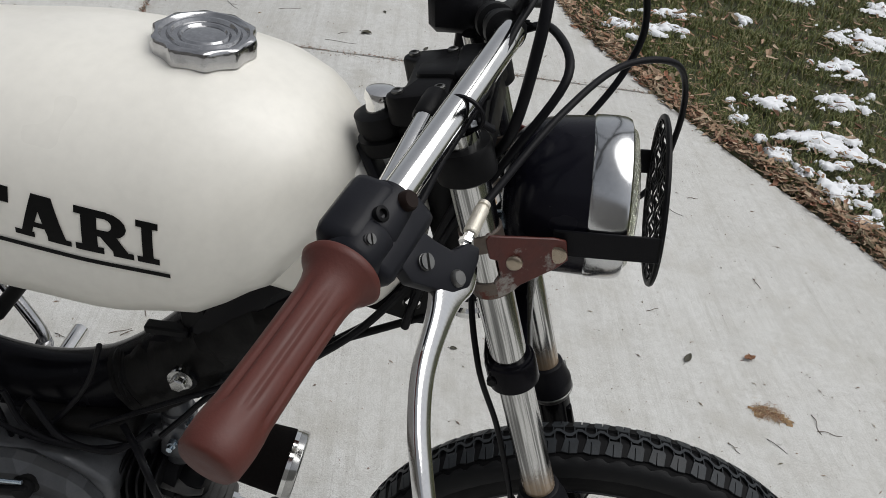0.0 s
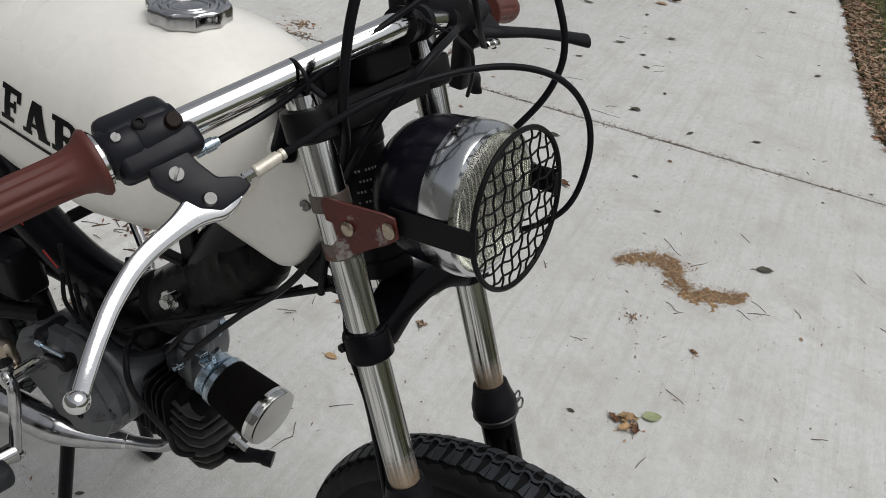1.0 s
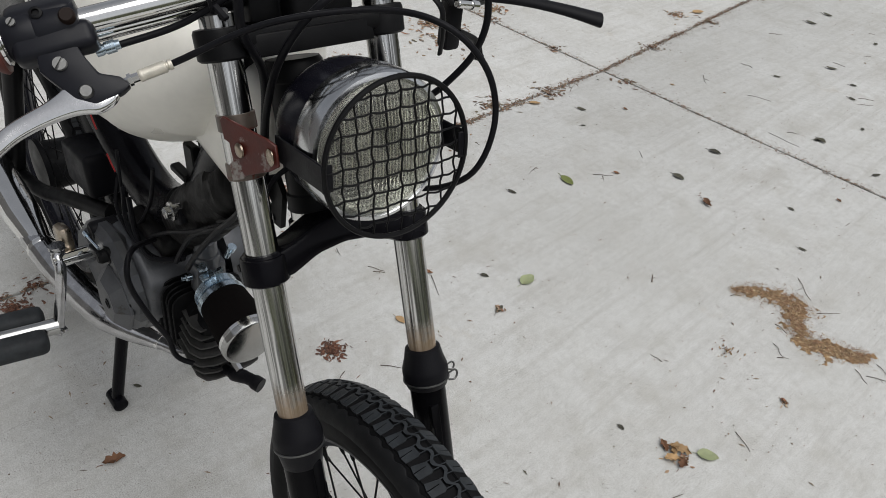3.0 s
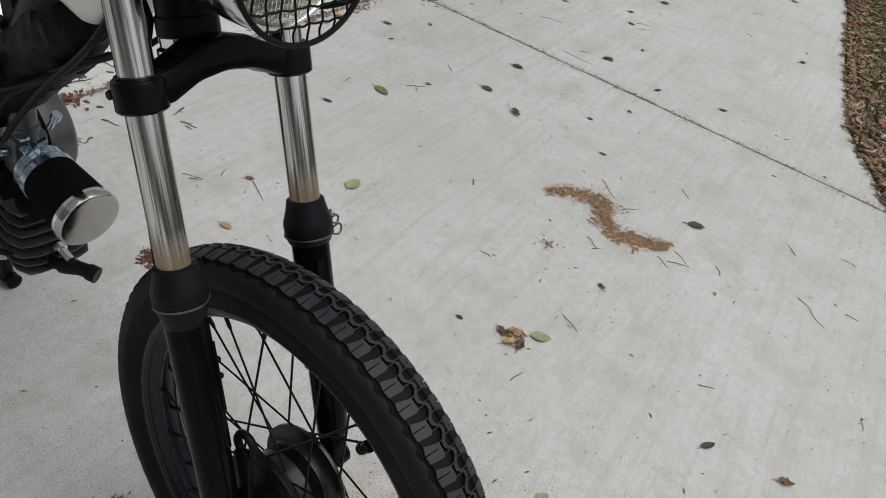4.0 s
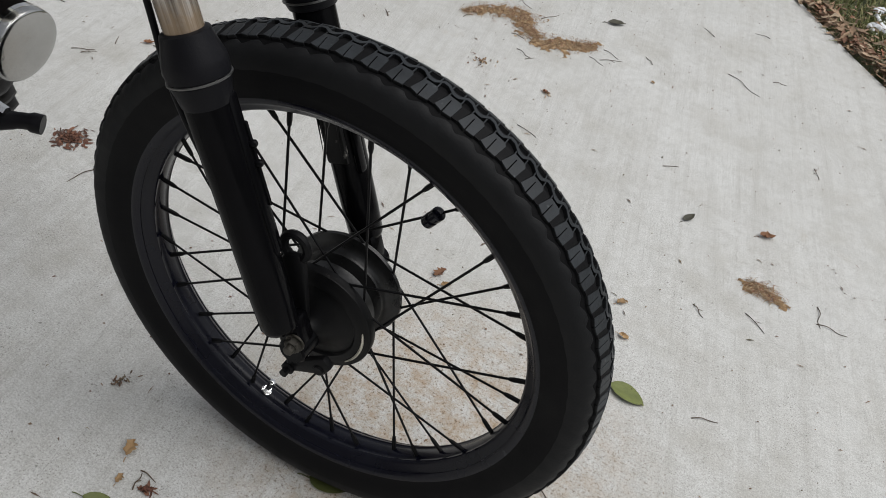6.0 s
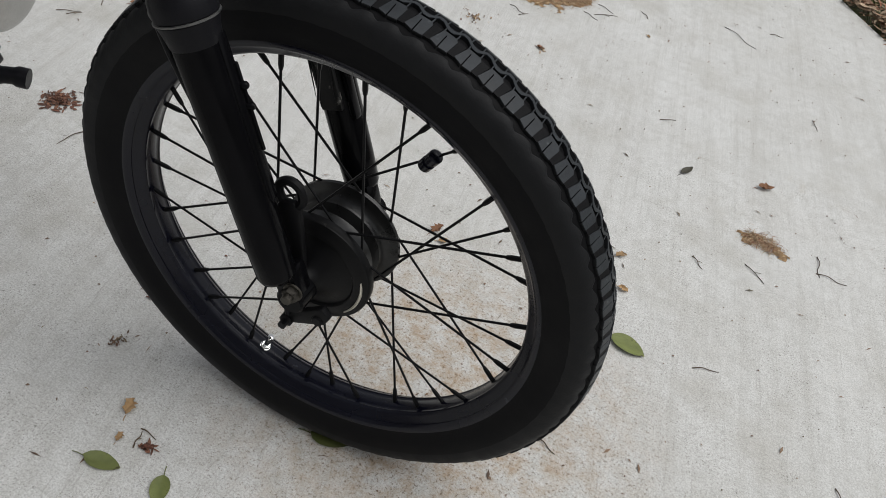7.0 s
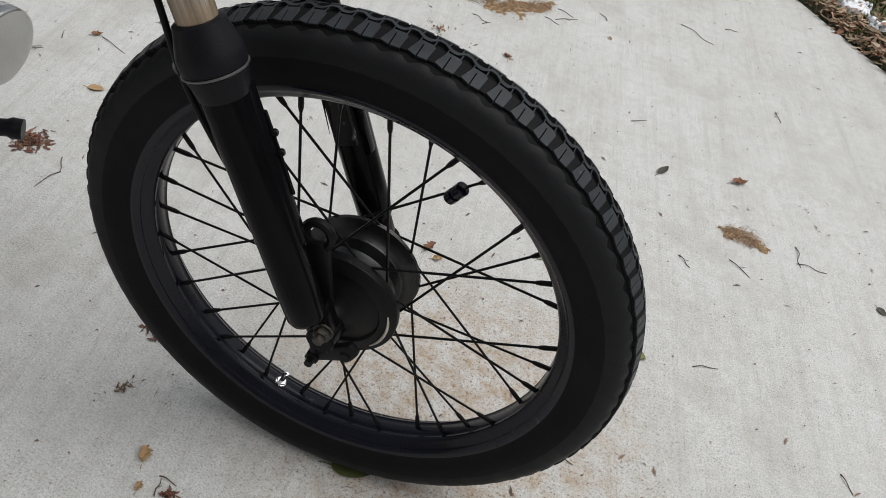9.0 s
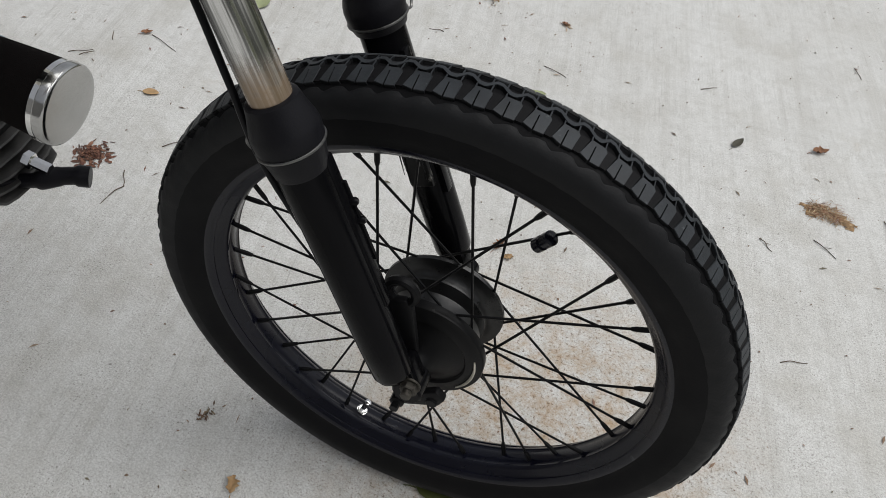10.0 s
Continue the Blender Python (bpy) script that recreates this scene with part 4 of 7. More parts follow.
def tread_block(bm, outline, height, cx=0.0, cz=0.0, tops=None, draft=0.06, worn=0, top_of=0):
    """A rubber block: outline of (angle, w) raised from the carcass with sloped sides, coloured darker as if shaded,
    and a worn edge, coloured lighter as if lit; tops: its upper faces by corner.
    """
    ma, mw = sum(a for a, w in outline) / len(outline), sum(w for a, w in outline) / len(outline)
    low, brim, top = [], [], []
    for a, w in outline:
        for lst, h, k in ((low, -0.001, 1.0 + draft), (brim, height - 0.0007, 1.0), (top, height, 1.0 - draft * 0.7)):
            lst.append(bm.verts.new(on_tyre(ma + (a - ma) * k, mw + (w - mw) * k, h, cx, cz)))
    for i in range(len(low)):
        j = (i + 1) % len(low)
        bm.faces.new((low[i], low[j], brim[j], brim[i])).material_index = 2
        bm.faces.new((brim[i], brim[j], top[j], top[i])).material_index = worn
    for f in tops or [range(len(top))]:
        bm.faces.new([top[i] for i in f]).material_index = top_of


def wheel(name, cx, cz, frame_of, pitches, label):
    prof = [(-y, r) for y, r in SIDE[::-1]] + SIDE[1:]
    tyre = piece(name + "_tyre", ring(bmesh.new(), prof, 120, cx, cz), RUBBER, None, label, frame_of)
    bm = bmesh.new()
    p = math.tau / pitches
    # a skewed six-sided block with a sipe cut in from its outer end
    hexagon = [(0.42, 0.0066), (0.22, -0.0086), (-0.31, -0.0086), (-0.40, -0.0055), (-0.33, 0.0083), (0.020, 0.0088), (0.012, -0.0045), (0.052, -0.0045), (0.074, 0.0088)]
    hextops = [(0, 1, 2, 3, 6, 7), (3, 4, 5, 6), (7, 8, 0)]
    zigzag = [(-0.26, 0.0266), (-0.10, 0.0274), (0.08, 0.0292), (0.22, 0.0304), (0.36, 0.0291), (0.50, 0.0266), (0.62, 0.0257)]
    for side in (-1, 1):
        phase = 0.2 if side < 0 else 0.7
        for k in range(pitches):
            o = (k + phase) * p
            tread_block(bm, [(o - side * u * p, CROWN + side * (0.0160 + v)) for u, v in hexagon], 0.0037, cx, cz, hextops, 0.05, 1)
            # the lower floor of the gap beside it, its shade put in as darker rubber, and the thin ties to the rib
            tread_block(bm, [(o - side * u * p, CROWN + side * v) for u, v in ((0.26, 0.0080), (0.66, 0.0080), (0.74, 0.0232), (0.42, 0.0232))], 0.0029, cx, cz, None, 0.02, 3, 3)
            for u in (-0.29, 0.21):
                tread_block(bm, [(o - side * (u + e) * p, CROWN + side * v) for e, v in ((-0.022, 0.0010), (0.022, 0.0010), (0.022, 0.0082), (-0.022, 0.0082))], 0.0034, cx, cz, None, 0.02)
        # the shoulder: a sheet whose upper edge zigzags round the blocks and which melts into the sidewall
        sheet, cols = bmesh.new(), []
        for k in range(pitches):
            for u, d in zigzag[:-1]:
                a, col = (k + phase - side * u) * p, []
                for q, h in ((0.0, -0.001), (0.0002, 0.0018), (0.0010, 0.0023), (0.35, 0.0020), (0.62, 0.0012), (0.82, 0.0005), (1.0, -0.0004)):
                    w = d + (q if q < 0.01 else (0.0500 - d) * q)
                    col.append(sheet.verts.new(on_tyre(a, CROWN + side * w if w < 0.031 else side * w + CROWN * (0.050 - w) / 0.019, h, cx, cz)))
                cols.append((a, col))
        cols = [c for a, c in sorted(cols, key=lambda e: e[0])]
        for c0, c1 in zip(cols, cols[1:] + cols[:1]):
            for i in range(6):
                sheet.faces.new((c0[i], c0[i + 1], c1[i + 1], c1[i]))
        bmesh.ops.recalc_face_normals(sheet, faces=sheet.faces)
        piece("shoulder_tread", sheet, LOBE, tyre, "", frame_of, angle=50)
    # the zigzag rib along the crown
    zig = ((0.0, -0.0034), (0.14, -0.0030), (0.44, 0.0030), (0.64, 0.0034), (0.90, -0.0030), (1.0, -0.0034))
    for k in range(pitches):
        a = (k + 0.2) * p
        for (u0, w0), (u1, w1) in zip(zig, zig[1:]):
            tread_block(bm, [(a + u0 * p, CROWN + w0 - 0.0020), (a + u1 * p, CROWN + w1 - 0.0020), (a + u1 * p, CROWN + w1 + 0.0020), (a + u0 * p, CROWN + w0 + 0.0020)], 0.0036, cx, cz, None, 0.004)
    tread = piece("tread", bm, TREAD, tyre, "dusty zigzag block tread", frame_of, angle=35)
    # lit edges, shaded sides and shaded gap floors, each by its own colour
    for stuff in (SCUFFED, LOBE, RUBBER):
        tread.data.materials.append(stuff)
    rim_prof = [(-0.0235, 0.2370), (-0.0255, 0.2360), (-0.0262, 0.2325), (-0.0242, 0.2288), (-0.0214, 0.2262), (-0.0200, 0.2266), (-0.0186, 0.2254), (-0.0150, 0.2196), (-0.0126, 0.2172), (-0.0108, 0.2164), (-0.0096, 0.2170), (-0.0066, 0.2171), (-0.0054, 0.2163),
                (0.0054, 0.2163), (0.0066, 0.2171), (0.0096, 0.2170), (0.0108, 0.2164), (0.0126, 0.2172), (0.0150, 0.2196), (0.0186, 0.2254), (0.0200, 0.2266), (0.0214, 0.2262), (0.0242, 0.2288), (0.0262, 0.2325), (0.0255, 0.2360), (0.0235, 0.2370), (0.0200, 0.2315), (0.0, 0.2225), (-0.0200, 0.2315)]
    rim = piece(name + "_rim", ring(bmesh.new(), rim_prof, 120, cx, cz), RIMBLACK, None, "gloss black steel rim", frame_of)
    flange = {-1: (-0.020, 0.055), 1: (0.036, 0.055)}
    lacing = ((4.8, -1, -1), (17.2, 1, 1), (26.4, -1, 1), (34.8, 1, -1))   # angle, flange, lean within each group of four
    for k in range(36):
        turn, side, way = lacing[k % 4]
        a = radians(40 * (k // 4) + turn)
        fy, fr = flange[side]
        h = a + way * radians(46)
        p0 = Vector((cx + fr * math.cos(h), fy + side * 0.003 * way, cz + fr * math.sin(h)))
        p1 = Vector((cx + 0.2170 * math.cos(a), side * 0.003, cz + 0.2170 * math.sin(a)))
        bm = bmesh.new()
        sweep(bm, [p0, p0.lerp(p1, 0.91)], 0.00135, 6)
        sweep(bm, [p0.lerp(p1, 0.90), p0.lerp(p1, 0.925), p1], [0.0019, 0.0026, 0.0026], 6)
        piece("spoke", bm, SATIN, rim, "", frame_of)
    return tyre, rim


front_tyre, front_rim = wheel("front", 0.0, 0.0, F, 80, "black motorcycle tyre with smooth dark sidewalls on the front wheel")

# front hub: a drum that widens to the left, brake plate on the right
bm = bmesh.new()
lathe(bm, (0, 0.040, 0), (0, -0.040, 0), [(0, 0.020), (0.001, 0.030), (0.004, 0.048), (0.006, 0.0625), (0.0085, 0.0640), (0.0115, 0.0635), (0.0130, 0.056), (0.0160, 0.0500), (0.0200, 0.0470), (0.0230, 0.0464)] + [(0.0240 + 0.0018 * k + 0.0009 * j, 0.0484 if j else 0.0464) for k in range(9) for j in (0, 1)] + [ (0.0440, 0.0475), (0.0600, 0.0490), (0.0640, 0.0535), (0.0680, 0.0540), (0.0700, 0.0530)], 64)
hub = piece("front_hub", bm, HUBMETAL, None, "black wheel hub drum with fine turned rings")
bm = bmesh.new()
lathe(bm, (0, -0.022, 0), (0, -0.06, 0), [(0, 0.0620), (0.008, 0.0625), (0.0095, 0.0615), (0.0105, 0.0560), (0.0125, 0.0535), (0.0130, 0.0460), (0.0105, 0.0440), (0.014, 0.0330), (0.024, 0.0210), (0.030, 0.0150), (0.052, 0.0120)], 56)
piece("brake_plate", bm, HUBPLATE, hub, "worn black brake plate")
bm = bmesh.new()
arc = [(0.0548 * math.cos(radians(a)), -0.0344, 0.0548 * math.sin(radians(a))) for a in range(-44, 14, 4)]
sweep(bm, arc, [0.0009 + 0.0018 * math.sin(math.pi * (i + 0.5) / len(arc)) for i in range(len(arc))], 6, flat=0.6)
piece("chipped_edge", bm, BARREL, hub, "pale chip along the plate's edge")
bm = bmesh.new()
plate(bm, [(-0.041, -0.006), (-0.035, -0.010), (0.004, -0.011), (0.015, -0.003), (0.011, 0.010), (-0.008, 0.007), (-0.035, 0.003)], 0.009, axes((0.022, -0.056, -0.032), (1, 0, 0.52), (0, 0, 1)), 0.002)
lathe(bm, (0.024, -0.050, -0.036), (0.024, -0.064, -0.036), [(0, 0.006), (0.012, 0.006), (0.013, 0.005)], 12)
lathe(bm, (-0.011, -0.050, -0.056), (-0.011, -0.068, -0.056), [(0, 0.0075), (0.012, 0.0075), (0.0135, 0.0045), (0.020, 0.0045)], 8)
piece("brake_arm", bm, SATIN, hub, "black brake arm with a grimy bolt")
bm = bmesh.new()
plate(bm, [(0.008, -0.004), (0.004, 0.050), (-0.002, 0.094), (-0.008, 0.102), (-0.022, 0.100), (-0.027, 0.090), (-0.020, 0.055), (-0.010, -0.004)], 0.008, Matrix(((1, 0, 0, 0), (0, 0, -1, -0.058), (0, 1, 0, 0), (0, 0, 0, 1))), 0.0025)
eye = [(-0.014 + 0.0125 * math.cos(k * math.tau / 24), -0.057, 0.108 + 0.0135 * math.sin(k * math.tau / 24)) for k in range(24)]
sweep(bm, eye, 0.0046, 8, loop=True)
piece("torque_arm", bm, SATIN, hub, "black hooked torque arm")
bm = bmesh.new()
hexnut(bm, (0.009, -0.086, 0.019), (0.009, -0.093, 0.019), 0.0084, 0.0098)
lathe(bm, (0.009, -0.092, 0.019), (0.009, -0.098, 0.019), [(0, 0.0050), (0.006, 0.0050), (0.007, 0.004)], 14)
piece("axle_nut", bm, GRIMY, hub, "dull plated axle nut")
va = math.atan2(-0.186, -0.068)
ve = Vector((math.cos(va), 0, math.sin(va)))
bm = bmesh.new()
lathe(bm, ve * 0.217, ve * 0.1785, [(0, 0.0065), (0.0025, 0.0065), (0.003, 0.0032), (0.018, 0.0032), (0.0182, 0.0038), (0.024, 0.0038), (0.025, 0.002)], 14)
hexnut(bm, ve * 0.2165, ve * 0.212, 0.0062)
piece("valve_stem", bm, CHROME, front_rim, "bright valve stem with nut")
bm = bmesh.new()
c0 = Vector((0.086, 0.006, 0.151))
d0 = Vector((0.5, -0.2, 0.84)).normalized()
lathe(bm, c0 - d0 * 0.0125, c0 + d0 * 0.0125, [(0, 0.005), (0.002, 0.0068), (0.010, 0.0068), (0.0105, 0.0055), (0.0145, 0.0055), (0.015, 0.0068), (0.023, 0.0068), (0.025, 0.004)], 18)
piece("spoke_clip", bm, RIMBLACK, front_rim, "small glossy black clip on a spoke")

# -- fork --
for side, word in ((-1, "right"), (1, "left")):
    WC, TOP = (0.2800, 0.0380) if side < 0 else (0.290, 0.0395)     # the wire's height, and the seal's top above it
    bm = bmesh.new()
    a, b = leg(side, 0.030), leg(side, 0.290)
    lathe(bm, a, b, [(0, 0.011), (0.003, 0.0165), (0.008, 0.0185), (0.04, 0.0192), (0.130, 0.0196), (0.225, 0.0201), (0.260, 0.0202)], 36)
    # boss for the axle
    lathe(bm, (0.006, side * 0.058, 0.004), (0.006, side * 0.086, 0.004), [(0, 0.012), (0.002, 0.0145), (0.026, 0.0145), (0.028, 0.0125)], 24)
    block(bm, axes((0.000, side * 0.072, 0.020), UP, (0, 1, 0)), (0.040, 0.024, 0.026), 0.005)
    for s in (0.219, 0.201):
        q = leg(side, s, 0.013, -side * 0.009)
        lathe(bm, q, q + AHEAD * 0.014 - Vector((0, side * 0.003, 0)), [(0, 0.0030), (0.007, 0.0030), (0.0085, 0.0036), (0.012, 0.0034), (0.0135, 0.002)], 10)
    # a flat cast rib down the inner front, and the thin flange that carries the pegs
    block(bm, axes(leg(side, 0.190, 0.0165, -side * 0.0065), UP, (0, 1, 0)), (0.150, 0.012, 0.010), 0.0030, 2)
    block(bm, axes(leg(side, 0.200, 0.0165, -side * 0.0110), UP, (0, 1, 0)), (0.078, 0.003, 0.014), 0.0010, 1)
    slider = piece("fork_slider", bm, SLIDERBLACK, None, "gloss black lower fork leg")
    if side > 0:
        bm = bmesh.new()
        block(bm, axes(leg(side, 0.172, 0.002, -0.0195), UP, (0, 1, 0)), (0.085, 0.006, 0.024), 0.0022, 2)
        for k, (y0, ds) in enumerate(((0.011, 0.0), (-0.007, -0.004), (-0.010, 0.006))):
            sweep(bm, [leg(side, 0.208 - 0.012 * k, y0, -0.0226), leg(side, 0.175 + ds, y0 + 0.001, -0.0229), leg(side, 0.138 + ds, y0 - 0.002, -0.0226)], [0.0004, 0.0011, 0.0003], 5)
        piece("mudguard_lug", bm, SCRAPED, slider, "scuffed black mudguard lug")
    bm = bmesh.new()
    skirt = [(0, 0.0199), (0.002, 0.0208), (0.012, 0.0226), (0.0200, 0.0247)] if side < 0 else [(0.013, 0.0199), (0.014, 0.0226), (0.0200, 0.0247)]
    lathe(bm, leg(side, WC - 0.022), leg(side, WC + 0.05), skirt + [(0.0212, 0.0240), (0.0228, 0.0240), (0.0238, 0.0254), (0.0330, 0.0259), (0.0375, 0.0253), (0.049, 0.0218), (0.0205 + TOP, 0.0196), (0.022 + TOP, 0.0170)], 40)
    piece("dust_seal", bm, PLASTIC, slider, "faded black rubber dust seal")
    bm = bmesh.new()
    sl = UP.cross(AHEAD)
    lop = [leg(side, WC) + (AHEAD * math.cos(k * math.tau / 40) + sl * math.sin(k * math.tau / 40)) * 0.0254 for k in range(40)]
    sweep(bm, lop, 0.0011, 6, loop=True)
    q = leg(side, WC, 0.018, side * 0.018) if side > 0 else leg(side, WC, -0.0255)
    o = Vector((0, side, 0)) if side > 0 else -AHEAD
    sweep(bm, spline([q + UP * 0.004, q + o * 0.009 + UP * 0.005, q + o * 0.012, q + o * 0.008 - UP * 0.006, q - UP * 0.004], 5), 0.0012, 6)
    if side > 0:
        q = q + UP * 0.012
        sweep(bm, spline([q + UP * 0.003, q + o * 0.006 + UP * 0.004, q + o * 0.009, q + o * 0.006 - UP * 0.005, q - UP * 0.003], 5), 0.0011, 6)
    piece("wire_clip", bm, SCREW, slider, "thin wire spring clip")
    bm = bmesh.new()
    lathe(bm, (0, 0, -0.03), (0, 0, 0.39), [(0, 0.0157), (0.42, 0.0157)], 40)
    tube = part("fork_tube", bm, STEEL, moped, "scuffed chrome fork tube with a brown-stained foot")
    tube.matrix_basis = F @ axes(leg(side, WC + TOP - 0.004), AHEAD, (0, 1, 0))

# lower clamp: two rings and an arched web, with the steering stem
bm = bmesh.new()
for side in (-1, 1):
    lathe(bm, leg(side, 0.459), leg(side, 0.489), [(0, 0.0200), (0.002, 0.0222), (0.0245, 0.0222), (0.0270, 0.0212), (0.0275, 0.0195), (0.030, 0.0185)], 36)
web = [(-0.080, -0.014), (-0.058, -0.012), (-0.03, 0.000), (0.0, 0.004), (0.03, 0.000), (0.058, -0.012), (0.080, -0.014), (0.080, 0.012), (0.05, 0.020), (0.025, 0.032), (0.0, 0.036), (-0.025, 0.032), (-0.05, 0.020), (-0.080, 0.012)]
plate(bm, web, 0.040, axes(leg(0, 0.474, -0.004), (0, 1, 0), UP), 0.005)
lower_clamp = piece("lower_clamp", bm, BLACK, None, "gloss black fork clamp with an arched web")
for side in (-1, 1):
    bm = bmesh.new()
    q = leg(side, 0.474, -0.016, side * 0.014)
    hexnut(bm, q, q + Vector((0, side * 0.006, 0)), 0.0045)
    piece("pinch_bolt", bm, SATIN, lower_clamp)
HB = -0.036
bm = bmesh.new()
lathe(bm, leg(0, 0.505, HB), leg(0, 0.655, HB), [(0, 0.026), (0.002, 0.0285), (0.018, 0.0285), (0.020, 0.0265), (0.128, 0.0265), (0.130, 0.0285), (0.146, 0.0285), (0.150, 0.026)], 36)
head_tube = piece("head_tube", bm, SATIN, None, "black steering head with a small printed plate")
bm = bmesh.new()
lathe(bm, leg(0, 0.486, HB), leg(0, 0.506, HB), [(0, 0.027), (0.003, 0.031), (0.009, 0.031), (0.012, 0.0275), (0.020, 0.0275)], 36)
piece("bearing_cup", bm, CHROME, head_tube, "bright bearing cup")
bm = bmesh.new()
for row in range(5):
    for k in range(7):
        if (row * 3 + k) % 5 == 4:
            continue
        a = radians(-66 + k * 7 + row * 2)
        q = leg(0, 0.575 + row * 0.010, HB) + AHEAD * 0.0268 * math.cos(a) + Vector((0, 0.0268 * math.sin(a), 0))
        block(bm, axes(q, Vector((0, math.cos(a), 0)) - AHEAD * math.sin(a), UP), (0.0018, 0.0022, 0.0004))
piece("plate_print", bm, PRINT, head_tube, "illegible pale printing")
bm = bmesh.new()
lathe(bm, leg(0, 0.640, -0.012, -0.010), leg(0, 0.640, 0.030, -0.010), [(0, 0.010), (0.030, 0.010), (0.031, 0.0125), (0.046, 0.0125), (0.047, 0.010)], 20)
bm.transform(Matrix.Translation(-UP * 0.062))
piece("ignition_lock", bm, ZINC, None, "short dull metal lock barrel")

# upper clamp
bm = bmesh.new()
for side in (-1, 1):
    lathe(bm, leg(side, 0.666), leg(side, 0.694), [(0, 0.0205), (0.002, 0.0228), (0.024, 0.0232), (0.027, 0.0218), (0.028, 0.015)], 36)
plate(bm, [(-0.080, -0.020), (-0.045, -0.030), (-0.03, -0.062), (0.03, -0.062), (0.045, -0.030), (0.080, -0.020), (0.080, 0.022), (0.045, 0.014), (0.0, 0.012), (-0.045, 0.014), (-0.080, 0.022)], 0.018, axes(leg(0, 0.682), (0, 1, 0), AHEAD), 0.004)
block(bm, axes(leg(0, 0.674, 0.014), (0, 1, 0), AHEAD), (0.125, 0.005, 0.020), 0.0015)
upper_clamp = piece("upper_clamp", bm, SATIN, None, "black upper fork clamp")
for side in (-1, 1):
    bm = bmesh.new()
    hexnut(bm, leg(side, 0.695), leg(side, 0.709), 0.0112, 0.0150)
    piece("fork_cap_nut", bm, SCREW, upper_clamp, "dull steel hexagon nut")
bm = bmesh.new()
SN, SD = Vector((-0.304, -0.022, 0.628)), Vector((-0.06, 0, 1)).normalized()
lathe(bm, SN, SN + SD * 0.03, [(0, 0.0122), (0.013, 0.0124), (0.0135, 0.0136), (0.0185, 0.0136), (0.0210, 0.0124), (0.0222, 0.009), (0.0226, 0.001)], 28)
piece("stem_nut", bm, CHROME, upper_clamp, "chrome domed stem nut")
bm = bmesh.new()
lathe(bm, SN - UP * 0.030, SN + UP * 0.006, [(0, 0.020), (0.002, 0.0235), (0.014, 0.0235), (0.015, 0.0190), (0.020, 0.0190), (0.021, 0.0215), (0.034, 0.0215), (0.036, 0.016)], 28)
piece("stem_collar", bm, SATIN, upper_clamp, "black stepped collar below the nut")
bm = bmesh.new()
plate(bm, [(-0.030, -0.011), (0.022, -0.014), (0.030, 0.0), (0.022, 0.013), (-0.024, 0.014), (-0.034, 0.004)], 0.010, axes(SN - UP * 0.046 + Vector((-0.010, -0.020, 0)), (0.55, -0.75, -0.35), (0.5, 0.6, -0.6)), 0.004, 2)
piece("lock_lever", bm, PLASTIC, upper_clamp, "black rounded tongue below the collar")

# -- handlebar --
def bar(y):
    """The handlebar's middle at that y."""
    a = abs(y) - 0.02
    return Vector((-0.2200 - 0.265 * a, y, 0.6985 - 0.235 * a))


bm = bmesh.new()
sweep(bm, [bar(y / 100) for y in range(-36, 37, 2)], 0.0111, 24)
handlebar = piece("handlebar", bm, CHROME, None, "straight swept-back chrome handlebar")
def beside(y):
    """The middle of the thinner tube that runs up beside the bar."""
    return bar(y) + Vector((-0.012 - 0.018 * (y + 0.19) / 0.13, 0, -0.017 - 0.008 * (y + 0.19) / 0.13))


bm = bmesh.new()
sweep(bm, [beside(y) for y in (-0.19, -0.15, -0.11, -0.072)], 0.0078, 18)
cable_tube = piece("cable_tube", bm, CHROME, handlebar, "thin chrome tube beside the bar")
bm = bmesh.new()
sweep(bm, [beside(y) for y in (-0.080, -0.078, -0.060, -0.050)], [0.0082, 0.0098, 0.0098, 0.0090], 18)
piece("tube_socket", bm, SATIN, cable_tube, "black socket on the tube's end")
CLAMP = axes((-0.268, -0.004, 0.652), (0, 1, 0), (-1, 0, -0.30))
bm = bmesh.new()
plate(bm, [(-0.046, -0.022), (0.046, -0.022), (0.047, 0.020), (0.042, 0.029), (0.032, 0.029), (0.024, 0.016), (-0.024, 0.016), (-0.032, 0.029), (-0.042, 0.029), (-0.047, 0.020)], 0.026, CLAMP, 0.004, 2)
bar_clamp = piece("bar_clamp", bm, SATIN, None, "black handlebar clamp cover with socket screws")
bm = bmesh.new()
plate(bm, [(-0.020, -0.024), (0.020, -0.024), (0.013, 0.010), (-0.013, 0.010)], 0.034, CLAMP, 0.005, 2)
piece("raised_middle", bm, SATIN, bar_clamp)
bm = bmesh.new()
block(bm, axes((-0.236, 0.010, 0.664), (0, 1, 0), (-1, 0, -0.30)), (0.062, 0.030, 0.028), 0.006, 3)
piece("clamp_block", bm, SATIN, bar_clamp)
for k in (-1, 1):
    bm = bmesh.new()
    lathe(bm, bar(0.030 + k * 0.018), bar(0.044 + k * 0.018), [(0, 0.0150), (0.001, 0.0165), (0.013, 0.0165), (0.014, 0.0150)], 24)
    piece("clamp_ring", bm, SATIN, bar_clamp)
UPWARD = Vector((-0.30, 0, 1)).normalized()
for sx in (-0.014, 0.019):
    for sy in (-0.037, 0.037):
        bm = bmesh.new()
        q = CLAMP @ Vector((sy, sx, 0)) + UPWARD * 0.0130
        lathe(bm, q - UPWARD * 0.001, q + UPWARD * 0.004, [(0, 0.0046), (0.0030, 0.0046), (0.0036, 0.0038), (0.0037, 0.0024), (0.0018, 0.0022)], 14)
        piece("socket_screw", bm, SCREW, bar_clamp, "bright socket screw")

